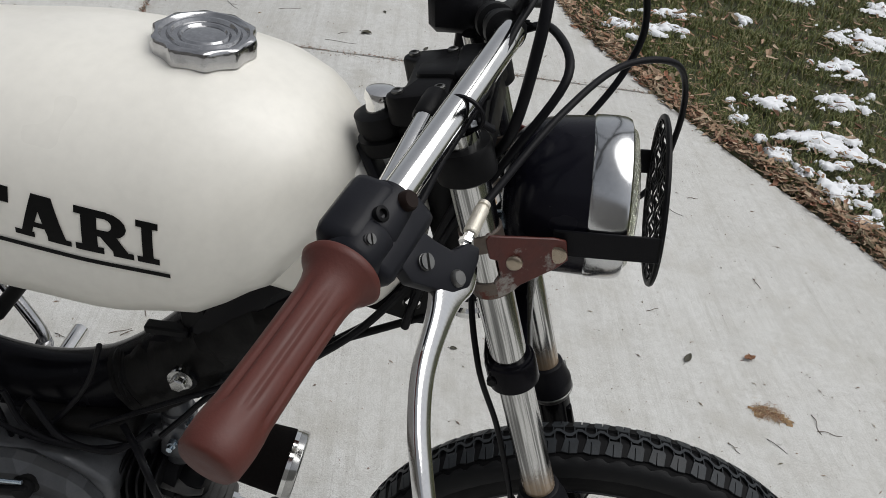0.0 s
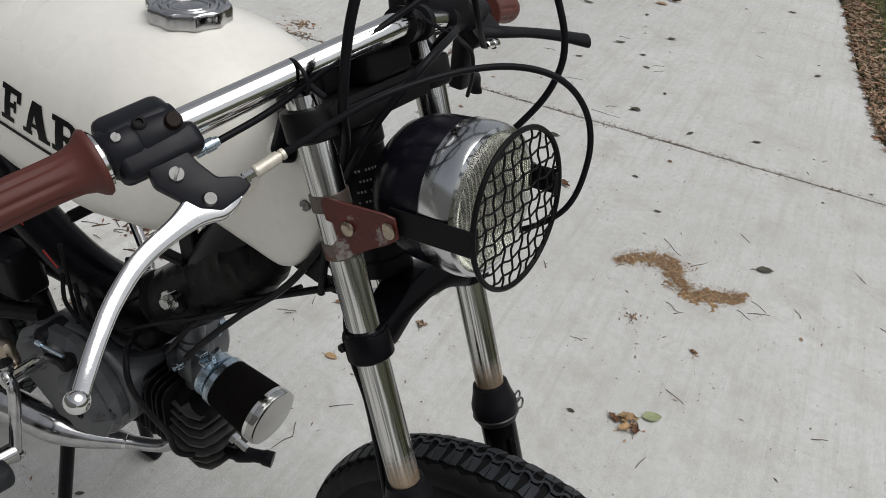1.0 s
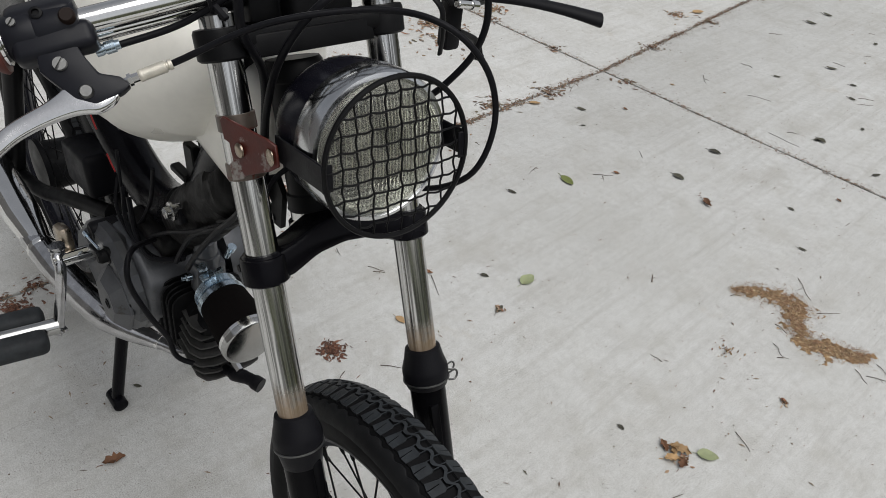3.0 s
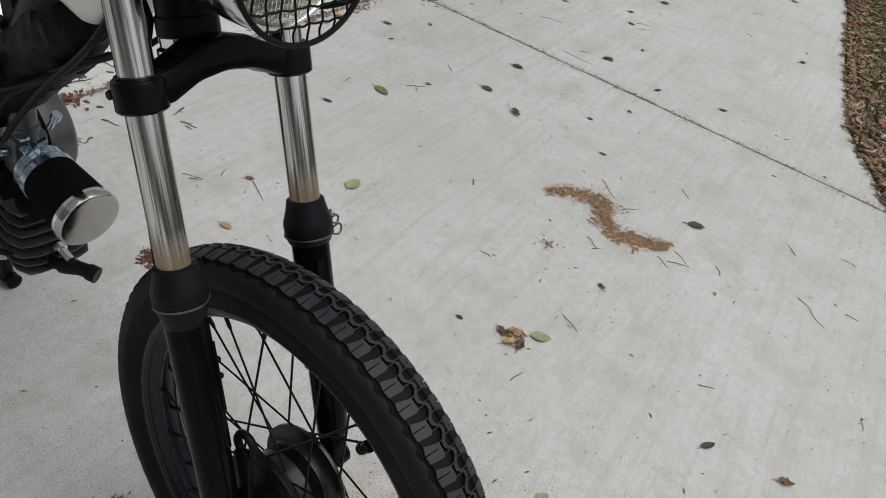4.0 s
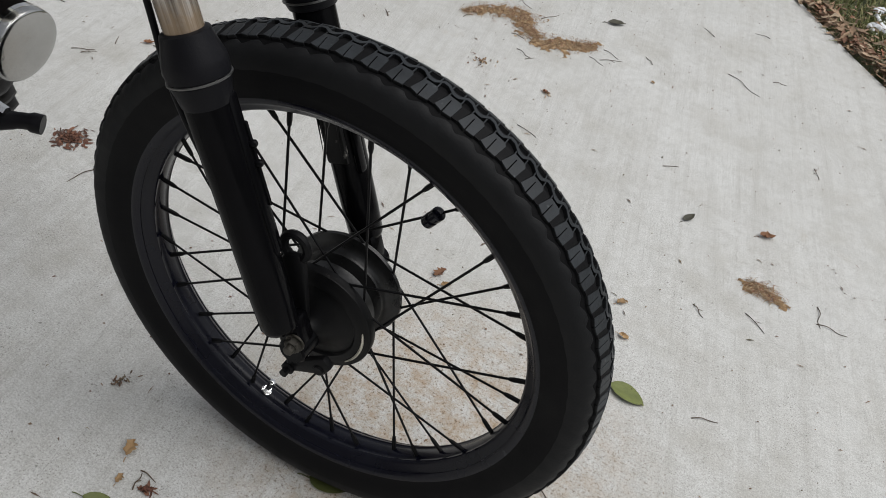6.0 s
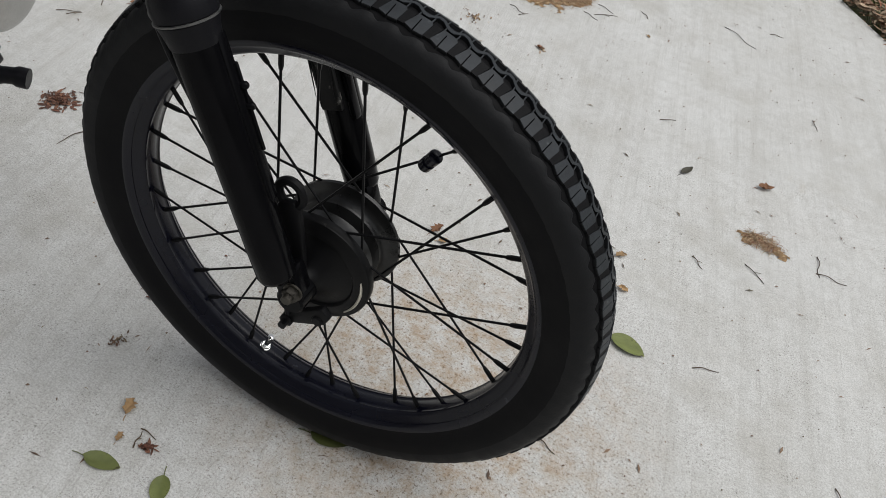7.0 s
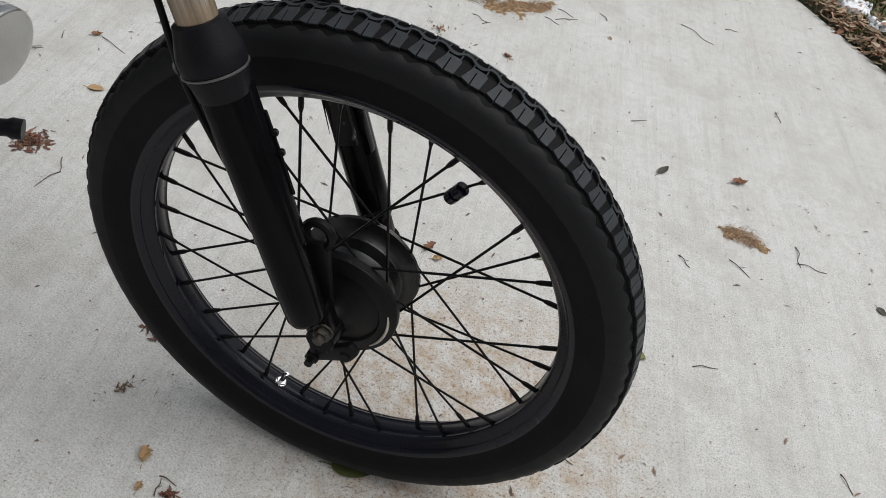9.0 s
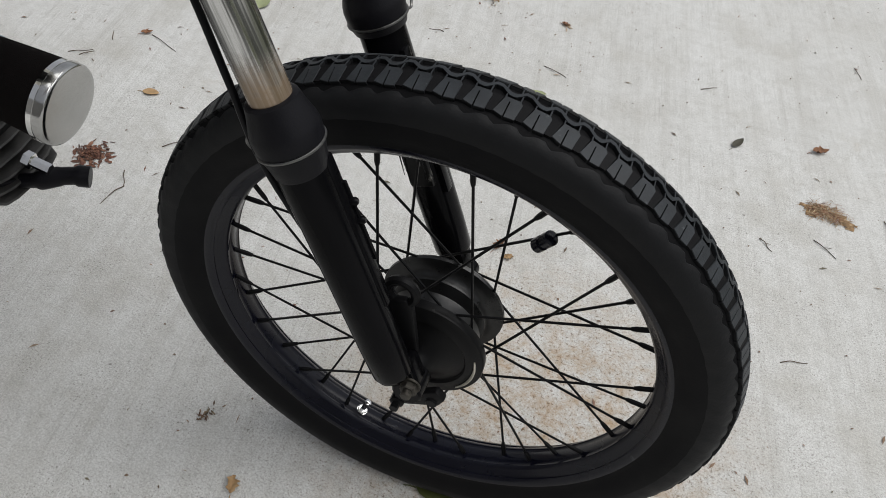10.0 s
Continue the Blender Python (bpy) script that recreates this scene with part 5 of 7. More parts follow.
BARD = (bar(-0.30) - bar(-0.20)).normalized()      # outwards along the right side


def grip(side):
    bm = bmesh.new()
    inn, out = bar(side * 0.246), bar(side * 0.370)
    d = (out - inn).normalized()
    s = d.orthogonal().normalized()
    t = d.cross(s)
    L = (out - inn).length
    prof = [(0.0, 0.013), (0.0005, 0.0240), (0.003, 0.0252), (0.006, 0.0235), (0.011, 0.0192), (0.018, 0.0170), (0.026, 0.0162), (0.034, 0.0160), (0.044, 0.0159), (0.054, 0.0159), (0.064, 0.0159), (0.074, 0.0160), (0.084, 0.0162),
            (0.094, 0.0164), (0.102, 0.0166), (0.108, 0.0172), (0.116, 0.0176), (0.122, 0.0174), (L - 0.002, 0.0168), (L + 0.0008, 0.0145), (L + 0.001, 0.004)]
    n, rings = 72, []
    for h, r in prof:
        ring_v = []
        for k in range(n):
            a = k * math.tau / n
            q = (a * 8 / math.tau) % 1.0
            flute = math.exp(-((q - 0.5) / 0.16) ** 4) * (1.0 if 0.03 < h < 0.104 else 0.45 if 0.025 < h <= 0.03 or 0.104 <= h < 0.107 else 0.0)
            rr = r - 0.0019 * flute
            ring_v.append(bm.verts.new(inn + d * h + (s * math.cos(a) + t * math.sin(a)) * rr))
        rings.append(ring_v)
    for r0, r1 in zip(rings, rings[1:]):
        for k in range(n):
            bm.faces.new((r0[k], r0[(k + 1) % n], r1[(k + 1) % n], r1[k]))
    bm.faces.new(rings[0][::-1])
    bm.faces.new(rings[-1])
    return piece("grip", bm, GRIP, None, "reddish-brown fluted rubber handlebar grip", angle=60)


for side in (-1, 1):
    grip(side)

# right control: throttle housing, lever bracket, lever
LN = Vector((0.673, -0.325, 0.664)).normalized()       # the lever's face
bm = bmesh.new()
lathe(bm, bar(-0.187), bar(-0.244), [(0, 0.0150), (0.001, 0.0170), (0.010, 0.0178), (0.032, 0.0186), (0.034, 0.0178), (0.036, 0.0186), (0.056, 0.0184), (0.0585, 0.0165)], 36)
block(bm, axes(bar(-0.213) + Vector((-0.009, 0, 0.006)), BARD, (0, 0, 1)), (0.056, 0.028, 0.031), 0.009, 3)
block(bm, axes(bar(-0.210) + LN * 0.002 + Vector((0.010, 0, -0.009)), BARD, (0.7, 0, -0.7)), (0.064, 0.024, 0.026), 0.007, 3)
block(bm, axes(bar(-0.206) + LN * 0.0125 + Vector((0.004, 0, -0.006)), BARD, LN.cross(BARD)), (0.028, 0.009, 0.005), 0.0015, 1)
housing = piece("throttle_housing", bm, CASTBLACK, None, "matt black throttle housing with slotted screws")
bm = bmesh.new()
lathe(bm, bar(-0.2435), bar(-0.247), [(0, 0.0192), (0.0028, 0.0192), (0.0035, 0.018)], 36)
piece("steel_ring", bm, CHROME, housing, "bright ring beside the grip")
bm = bmesh.new()
q = bar(-0.232) + LN * 0.0175 + Vector((-0.004, 0, 0.004))
screw(bm, q, LN, 0.0034, 0.001)
piece("housing_screw", bm, SCREW, housing)
bm = bmesh.new()
q = bar(-0.214) + LN * 0.0175 + Vector((-0.006, 0, 0.006))
lathe(bm, q - LN * 0.002, q + LN * 0.002, [(0, 0.005), (0.0035, 0.005), (0.004, 0.004), (0.0041, 0.003), (0.0015, 0.0028)], 18)
piece("screw_hole", bm, SATIN, housing, "recessed socket screw")
bm = bmesh.new()
q = bar(-0.194) + LN * 0.0165
lathe(bm, q - LN * 0.006, q + LN * 0.006, [(0, 0.0065), (0.010, 0.0065), (0.012, 0.005)], 18)
piece("knob", bm, OLDKNOB, housing, "dark brown round knob")
bm = bmesh.new()
L1, L2 = Vector((-0.241, -0.213, 0.635)), Vector((-0.220, -0.202, 0.619))
BR = axes(L2, (L1 - L2), BARD)


def on_lever(p):
    q = BR.inverted() @ Vector(p)
    return (q.x, q.y)


outline = [on_lever(p) for p in ((-0.258, -0.226, 0.646), (-0.250, -0.198, 0.650), (-0.238, -0.195, 0.640), (-0.226, -0.189, 0.630), (-0.218, -0.175, 0.628), (-0.211, -0.170, 0.622), (-0.209, -0.178, 0.618), (-0.211, -0.199, 0.611), (-0.221, -0.211, 0.613), (-0.244, -0.229, 0.631))]
plate(bm, outline, 0.0105, BR @ Matrix.Translation((0, 0, 0.0)), 0.0022, 2)
bracket = piece("lever_bracket", bm, CASTBLACK, None, "black cast brake lever bracket")
bm = bmesh.new()
screw(bm, L1 + LN * 0.0055, LN, 0.0054, 0.0016)
piece("slotted_screw", bm, SCREW, bracket, "large slotted screw")
bm = bmesh.new()
lathe(bm, L2 - LN * 0.004, L2 + LN * 0.009, [(0, 0.0058), (0.0105, 0.0058), (0.0125, 0.0045)], 20)
piece("pivot_pin", bm, SCREW, bracket, "dull steel pivot pin")
bm = bmesh.new()
path = spline([(-0.2105, -0.181, 0.6190), (-0.2195, -0.203, 0.6180), (-0.2225, -0.228, 0.6085), (-0.2250, -0.260, 0.5945), (-0.2210, -0.287, 0.5770), (-0.2135, -0.308, 0.5605), (-0.2060, -0.325, 0.5450), (-0.2020, -0.334, 0.5355)], 10)
wid = []
for i in range(len(path)):
    s = i / (len(path) - 1)
    w = 0.0058 + 0.0032 * (1 - s) ** 2 + 0.0075 * math.exp(-((s - 0.12) / 0.12) ** 2)
    wid.append(w * math.sqrt(max(1 - (1 - min((s + 0.004) / 0.10, 1)) ** 2, 0.0)))
lev = bmesh.new()
rings = []
for i, q in enumerate(path):
    d = (path[min(i + 1, len(path) - 1)] - path[max(i - 1, 0)]).normalized()
    e = LN.cross(d).normalized()
    w, th = wid[i], 0.0050
    rings.append([lev.verts.new(q + e * w * a + LN * th * b) for a, b in ((-1, -0.6), (-1, 0.35), (-0.93, 0.75), (-0.74, 0.95), (0.74, 0.95), (0.93, 0.75), (1, 0.35), (1, -0.6), (0.7, -0.8), (-0.7, -0.8))])
for r0, r1 in zip(rings, rings[1:]):
    for k in range(10):
        lev.faces.new((r0[k], r0[(k + 1) % 10], r1[(k + 1) % 10], r1[k]))
lev.faces.new(rings[0][::-1])
lev.faces.new(rings[-1])
ball = bmesh.new()
bmesh.ops.create_uvsphere(ball, u_segments=24, v_segments=16, radius=0.0088)
absorb(lev, ball, Matrix.Translation((-0.2010, -0.3375, 0.5330)))
piece("brake_lever", lev, POLISHED, bracket, "polished curved brake lever with a ball end", angle=50)
bm = bmesh.new()
A0, A1 = Vector((-0.2160, -0.171, 0.6260)), Vector((-0.209, -0.138, 0.637))
ad = (A1 - A0).normalized()
lathe(bm, A0 - ad * 0.003, A0 + ad * 0.009, [(0, 0.0030), (0.003, 0.0030), (0.0032, 0.0052), (0.0062, 0.0052), (0.0064, 0.0038), (0.012, 0.0038)], 6)
piece("lock_nut", bm, CHROME, bracket, "bright lock nut")
bm = bmesh.new()
lathe(bm, A0 + ad * 0.009, A1, [(0, 0.0046), (0.001, 0.0052)] + [(0.003 + 0.001 * i, 0.0052 - 0.00035 * (i % 2)) for i in range(19)] + [(0.0225, 0.0050), (0.023, 0.0036), (0.0245, 0.0036), (0.025, 0.0046), (0.028, 0.0044)], 20)
piece("cable_adjuster", bm, BARREL, bracket, "pale nickel knurled cable adjuster")

# left control, seen from its front
bm = bmesh.new()
lathe(bm, bar(0.120), bar(0.240), [(0, 0.0118), (0.002, 0.0155), (0.050, 0.0160), (0.052, 0.0195), (0.118, 0.0190), (0.120, 0.016)], 28)
plate(bm, [(-0.042, -0.026), (0.040, -0.028), (0.046, 0.004), (0.034, 0.026), (-0.026, 0.028), (-0.044, 0.010)], 0.042, axes(bar(0.128) + Vector((-0.016, 0, 0.008)), (0, 1, 0), (1, 0, 0.15)), 0.007, 1)
block(bm, axes(bar(0.118) + Vector((-0.012, 0, 0.024)), (0, 1, 0), (1, 0, 0.35)), (0.052, 0.030, 0.018), 0.005, 1)
block(bm, axes(bar(0.205) + Vector((0.016, 0, -0.010)), (0, 1, 0), (0.7, 0, -0.5)), (0.050, 0.036, 0.016), 0.004)
block(bm, axes(bar(0.190) + Vector((0.004, 0, -0.045)), (0, 1, 0), (0, 0, 1)), (0.020, 0.070, 0.020), 0.005)
left_control = piece("left_control", bm, PLASTIC, None, "black left switch housing and lever perch")
bm = bmesh.new()
path = spline([(-0.243, 0.190, 0.648), (-0.228, 0.215, 0.645), (-0.220, 0.260, 0.636), (-0.205, 0.305, 0.626), (-0.187, 0.346, 0.615)], 5)
sweep(bm, path, [0.0095 - 0.003 * math.sin(math.pi * i / (len(path) - 1)) for i in range(len(path))], 12, flat=0.6, up=(0.6, 0, 0.7))
piece("clutch_lever", bm, PLASTIC, left_control, "black-sleeved clutch lever")
bm = bmesh.new()
sweep(bm, spline([(-0.255, 0.195, 0.600), (-0.262, 0.215, 0.590), (-0.268, 0.235, 0.578), (-0.272, 0.245, 0.562), (-0.272, 0.247, 0.552)], 4), [0.006] * 14 + [0.0075] * 3, 10, flat=0.6)
piece("choke_lever", bm, PLASTIC, left_control, "small black curved lever")
bm = bmesh.new()
lathe(bm, (-0.222, 0.190, 0.640), (-0.213, 0.150, 0.650), [(0, 0.0055), (0.010, 0.0055), (0.0105, 0.0042), (0.032, 0.0042), (0.033, 0.003)], 12)
piece("cable_adjuster", bm, CHROME, left_control, "chrome cable adjuster")
bm = bmesh.new()
sweep(bm, spline([(-0.240, 0.140, 0.655), (-0.225, 0.148, 0.640), (-0.222, 0.150, 0.615), (-0.226, 0.152, 0.592)], 5), 0.0045, 10, flat=0.5)
piece("steel_tab", bm, SATIN, left_control, "dark steel tab")
bm = bmesh.new()
for y in (0.022, 0.032, 0.040):
    lathe(bm, bar(y), bar(y + 0.006), [(0, 0.0125), (0.003, 0.0132), (0.006, 0.0125)], 20)
for k in range(5):
    q = bar(0.030)
    sweep(bm, [q + Vector((0.008, 0.002 * k, 0.008)), q + Vector((0.02 + 0.004 * k, 0.012 * (k - 2), 0.018 - 0.006 * k))], 0.0012, 5)
piece("tape_wrap", bm, PLASTIC, handlebar, "black tape and tie ends")
bm = bmesh.new()
c = bar(-0.093) + Vector((0.004, 0, -0.003))
e1 = BARD.cross(Vector((0, 0, 1))).normalized()
e2 = BARD.cross(e1)
lop = [c + e1 * math.cos(k * math.tau / 28) * 0.0150 + e2 * math.sin(k * math.tau / 28) * 0.0138 for k in range(28)]
sweep(bm, lop, 0.0017, 6, loop=True)
block(bm, axes(c + Vector((0.017, 0.004, -0.008)), (0.8, 0.3, -0.5), (0, 1, 0)), (0.016, 0.006, 0.004), 0.001, 1)
piece("cable_tie", bm, PLASTIC, handlebar, "black cable tie")


# -- cables --
def cable(pts, label, r=0.0032, frame_of=F, n=8):
    bm = bmesh.new()
    sweep(bm, spline(pts, n), r, 10)
    return piece("cable", bm, PLASTIC, None, label, frame_of)


cable([(-0.209, -0.138, 0.637), (-0.170, -0.070, 0.676), (-0.127, 0.005, 0.692), (-0.082, 0.040, 0.690), (-0.059, 0.070, 0.656), (-0.052, 0.080, 0.606), (-0.063, 0.068, 0.554), (-0.115, 0.045, 0.520), (-0.185, 0.0, 0.525), (-0.206, -0.050, 0.505), leg(-1, 0.475, -0.030, 0.004), leg(-1, 0.40, -0.027, 0.003), leg(-1, 0.33, -0.0285), leg(-1, 0.26, -0.0325), leg(-1, 0.16, -0.024, 0.008), leg(-1, 0.06, -0.014, 0.024), (-0.010, -0.060, -0.046)], "black brake cable looping over the headlamp", 0.0028)
cable([(-0.213, 0.150, 0.650), (-0.205, 0.118, 0.690), (-0.205, 0.090, 0.76), (-0.185, 0.080, 0.838), (-0.155, 0.082, 0.825), (-0.130, 0.088, 0.770), (-0.104, 0.099, 0.702), (-0.108, 0.100, 0.655), (-0.131, 0.085, 0.610), (-0.170, 0.060, 0.560), (-0.22, 0.03, 0.48), (-0.27, 0.0, 0.42)], "black clutch cable in a tall loop")
cable([(-0.213, 0.020, 0.715), (-0.195, -0.020, 0.775), (-0.194, -0.062, 0.768), (-0.194, -0.081, 0.730), (-0.200, -0.080, 0.663), (-0.220, -0.051, 0.607), (-0.245, -0.040, 0.520), (-0.26, -0.035, 0.42)], "black cable dropping behind the fork", 0.0042)
cable([(-0.225, 0.075, 0.660), (-0.205, 0.066, 0.684), (-0.182, 0.045, 0.697), (-0.166, -0.022, 0.689), (-0.197, -0.048, 0.627), (-0.235, -0.045, 0.54), (-0.255, -0.04, 0.45)], "black cable bowed over the clamp", 0.0036)
cable([(-0.252, -0.170, 0.640), (-0.242, -0.116, 0.655), (-0.224, -0.070, 0.684), (-0.212, -0.010, 0.710), (-0.200, 0.030, 0.730), (-0.205, 0.080, 0.74)], "black throttle cable tied along the bar", 0.0030)
bm = bmesh.new()
lathe(bm, (-0.2555, -0.182, 0.6370), (-0.250, -0.162, 0.643), [(0, 0.0050), (0.006, 0.0050), (0.0062, 0.0042), (0.0075, 0.0042), (0.008, 0.0054), (0.016, 0.0054), (0.0165, 0.0040), (0.020, 0.0040)], 12)
piece("throttle_adjuster", bm, ZINC, housing, "bright cable adjuster")

# -- headlamp --
def face(y, z, d=0.0):
    """A point across the lamp's face, y to its left and z up, d ahead of the seam."""
    return HC + HD * d + HS * y + HT * z


HC = Vector((-0.125, -0.0046, 0.5795))       # where the black shell meets the chrome rim
HD = Vector((0.9897, -0.012, 0.143)).normalized()
HS = Vector((0, 0, 1)).cross(HD).normalized()
HT = HD.cross(HS)
bm = bmesh.new()
lathe(bm, HC - HD * 0.070, HC, [(0, 0.028), (0.002, 0.038), (0.008, 0.0490), (0.017, 0.0575), (0.030, 0.0632), (0.046, 0.0660), (0.070, 0.0671)], 56)
headlamp = piece("headlamp", bm, SHELL, None, "round black headlamp with a chrome rim and wire guard")
bm = bmesh.new()
lathe(bm, HC, HC + HD * 0.03, [(0, 0.0672), (0.002, 0.0684), (0.018, 0.0686), (0.026, 0.0677), (0.030, 0.0658), (0.0315, 0.0622), (0.0300, 0.0605), (0.026, 0.0610), (0.0, 0.0650)], 64, closed=True)
piece("chrome_rim", bm, RIMCHROME, headlamp, "chrome headlamp rim")
bm = bmesh.new()
lathe(bm, HC - HD * 0.050, HC + HD * 0.028, [(0, 0.004), (0.003, 0.017), (0.010, 0.032), (0.022, 0.045), (0.040, 0.0548), (0.072, 0.0606), (0.073, 0.0615), (0.040, 0.0558), (0.022, 0.0460), (0.009, 0.033), (0.002, 0.018), (-0.001, 0.004)], 56)
piece("reflector", bm, REFLECTOR, headlamp, "silvered reflector bowl", angle=80)
# the lens: a thick domed glass, smooth in front, fluted behind in three bands
LR, NY, NZ = 0.0620, 360, 64
bm = bmesh.new()


def dome(r):
    return 0.0165 - 0.0060 * (r / 0.055) ** 2 if r < 0.055 else 0.0105 - 0.0085 * ((r - 0.055) / 0.007) ** 1.5


def flute(y, z):
    """How deep the moulding cuts into the back of the glass."""
    if z < -0.022:
        return 0.0011 * abs(math.sin(math.pi * (z + 0.10 * abs(y)) / 0.0055)) + 0.0004 * abs(math.sin(math.pi * y / 0.0040))
    if abs(y) < 0.020:
        return 0.0010 * abs(math.sin(math.pi * y / 0.0034))
    return 0.0012 * abs(math.sin(math.pi * y / 0.0046)) + (0.0004 * abs(math.sin(math.pi * z / 0.012)) if z > 0.018 else 0)


sheets = []
for back in (0, 1):
    sheet = {}
    for i in range(NY + 1):
        for k in range(NZ + 1):
            yy, zz = LR * (2 * i / NY - 1), LR * (2 * k / NZ - 1)
            r = math.hypot(yy, zz)
            if r < LR:
                sheet[i, k] = bm.verts.new(face(yy, zz, 0.0255 + dome(r) - (0.0042 - (flute(yy, zz) if r < 0.054 else 0) if back else 0)))
    sheets.append(sheet)
for sheet in sheets:
    for i, k in list(sheet):
        q4 = [sheet.get(c) for c in ((i, k), (i + 1, k), (i + 1, k + 1), (i, k + 1))]
        if None not in q4:
            bm.faces.new(q4)
rim_edges = [e for e in bm.edges if e.is_boundary]
bmesh.ops.bridge_loops(bm, edges=rim_edges)
lens = piece("lens", bm, GLASS, headlamp, "clear domed glass lens with vertical flutes", angle=70)
lens.visible_shadow = False
bm = bmesh.new()
bmesh.ops.create_uvsphere(bm, u_segments=20, v_segments=12, radius=0.010)
bm.transform(Matrix.Translation(HC - HD * 0.020))
piece("bulb", bm, BARREL, headlamp, "small pale bulb cap")
# wire guard: ring, woven wires, side straps
GR = 0.0695
bm = bmesh.new()
sweep(bm, [face(GR * math.cos(k * math.tau / 72), GR * math.sin(k * math.tau / 72), 0.056) for k in range(72)], 0.0025, 8, loop=True)
piece("guard_ring", bm, SATIN, headlamp, "round black ring of the stone guard")
step = 0.0139
for axis in (0, 1):
    for k in range(-4, 5):
        o = k * step + 0.002
        half = math.sqrt(max(GR ** 2 - o * o, 0))
        pts, m = [], 48
        for j in range(m + 1):
            s = -half + 2 * half * j / m
            ph = (s / step + (0.5 if (k + axis) % 2 else 0)) * math.pi
            wob = 0.00045 * math.sin(s / step * math.tau)
            w = 0.0012 * math.sin(ph * 1.0 + (0 if axis else math.pi))
            dd = 0.056 + w + 0.002 * (1 - (s * s + o * o) / GR ** 2)
            pts.append(face(o + wob, s, dd) if axis else face(s, o + wob, dd))
        bm = bmesh.new()
        sweep(bm, pts, 0.00098, 6)
        piece("guard_wire", bm, SATIN, headlamp)
for side in (-1, 1):
    bm = bmesh.new()
    m4 = axes(face(side * 0.0700, -0.002, 0.0155), HD, HT)
    block(bm, m4, (0.083, 0.024, 0.0022), 0.0008, 1)
    block(bm, axes(face(side * 0.0668, -0.002, 0.056), HS, HT), (0.010, 0.024, 0.0022), 0.0008, 1)
    piece("guard_strap", bm, PLASTIC, headlamp, "flat black strap of the guard")
# lamp brackets, flaking red paint over plate
for side in (-1, 1):
    bm = bmesh.new()
    o = leg(side, 0.590)
    t = Vector((0, 0, 1))
    pts2 = [(u * 0.94, v * 0.88) for u, v in [(0.004, -0.031), (0.018, -0.028), (0.024, -0.024), (0.056, -0.018), (0.068, -0.013), (0.069, 0.008), (0.060, 0.014), (0.020, 0.031), (0.008, 0.036), (0.004, 0.033), (0.004, 0.013), (0.010, 0.009), (0.010, -0.009), (0.004, -0.013)]]
    m4 = axes(o + Vector((0.002, side * 0.0170, 0)), (1, -side * 0.40, 0.36), (-0.30, 0, 1))
    plate(bm, pts2, 0.0028, m4, 0.0007, 1)
    lamp_bracket = piece("lamp_bracket", bm, OXIDE, None, "lamp bracket with flaking red paint over bare metal")
    for h in (-0.021, 0.023):
        bm = bmesh.new()
        lathe(bm, leg(side, 0.590 + h - 0.0075), leg(side, 0.590 + h + 0.0075), [(0, 0.0165), (0.0005, 0.0174), (0.0145, 0.0174), (0.015, 0.0165)], 36)
        piece("bracket_tab", bm, WORNTAB, lamp_bracket, "worn grey and red steel band round the tube")
    for qx, qz, r, h, stuff, words in ((0.022, 0.002, 0.0068, 0.0034, RUSTY, "rusty domed bolt"), (0.056, -0.003, 0.0080, 0.0016, RUSTY, "flat rusty bolt head")):
        c = m4 @ Vector((qx, qz, 0)) + Vector((0, side * 0.0012, 0))
        bm = bmesh.new()
        lathe(bm, c, c + Vector((0, side * 0.008, 0)), [(0, r), (h * 0.5, r), (h * 0.8, r * 0.86), (h, r * 0.6), (h * 1.05, r * 0.2)], 20)
        piece("bracket_bolt", bm, stuff, lamp_bracket, words)

# -- tank --
def interp(table, x):
    for (xa, ya), (xb, yb) in zip(table, table[1:]):
        if xa <= x <= xb:
            f = (x - xa) / (xb - xa)
            f = f * f * (3 - 2 * f) * 0.5 + f * 0.5
            return ya + (yb - ya) * f
    return table[0][1] if x < table[0][0] else table[-1][1]


T_W = [(-0.82, 0.0), (-0.81, 0.045), (-0.78, 0.085), (-0.70, 0.121), (-0.60, 0.1365), (-0.50, 0.1405), (-0.43, 0.1375), (-0.38, 0.118), (-0.345, 0.090), (-0.322, 0.058), (-0.312, 0.030), (-0.308, 0.0)]
T_TOP = [(-0.82, 0.845), (-0.80, 0.875), (-0.75, 0.902), (-0.65, 0.930), (-0.55, 0.943), (-0.45, 0.945), (-0.40, 0.940), (-0.36, 0.925), (-0.33, 0.900), (-0.308, 0.860)]
T_BOT = [(-0.82, 0.825), (-0.79, 0.775), (-0.72, 0.738), (-0.62, 0.718), (-0.50, 0.710), (-0.43, 0.722), (-0.38, 0.752), (-0.34, 0.800), (-0.308, 0.845)]


def tank_section(x):
    w, zt, zb = interp(T_W, x), interp(T_TOP, x), interp(T_BOT, x)
    zm = zb + (zt - zb) * 0.40
    return w, zt, zb, zm


def tank_y(x, z):
    """The half width of the tank at that place."""
    w, zt, zb, zm = tank_section(x)
    h = (zt - zm) if z > zm else (zm - zb)
    f = min(abs(z - zm) / max(h, 1e-4), 0.9999)
    p = 2.25 if z > zm else 2.0
    return w * (1 - f ** p) ** (1 / p)


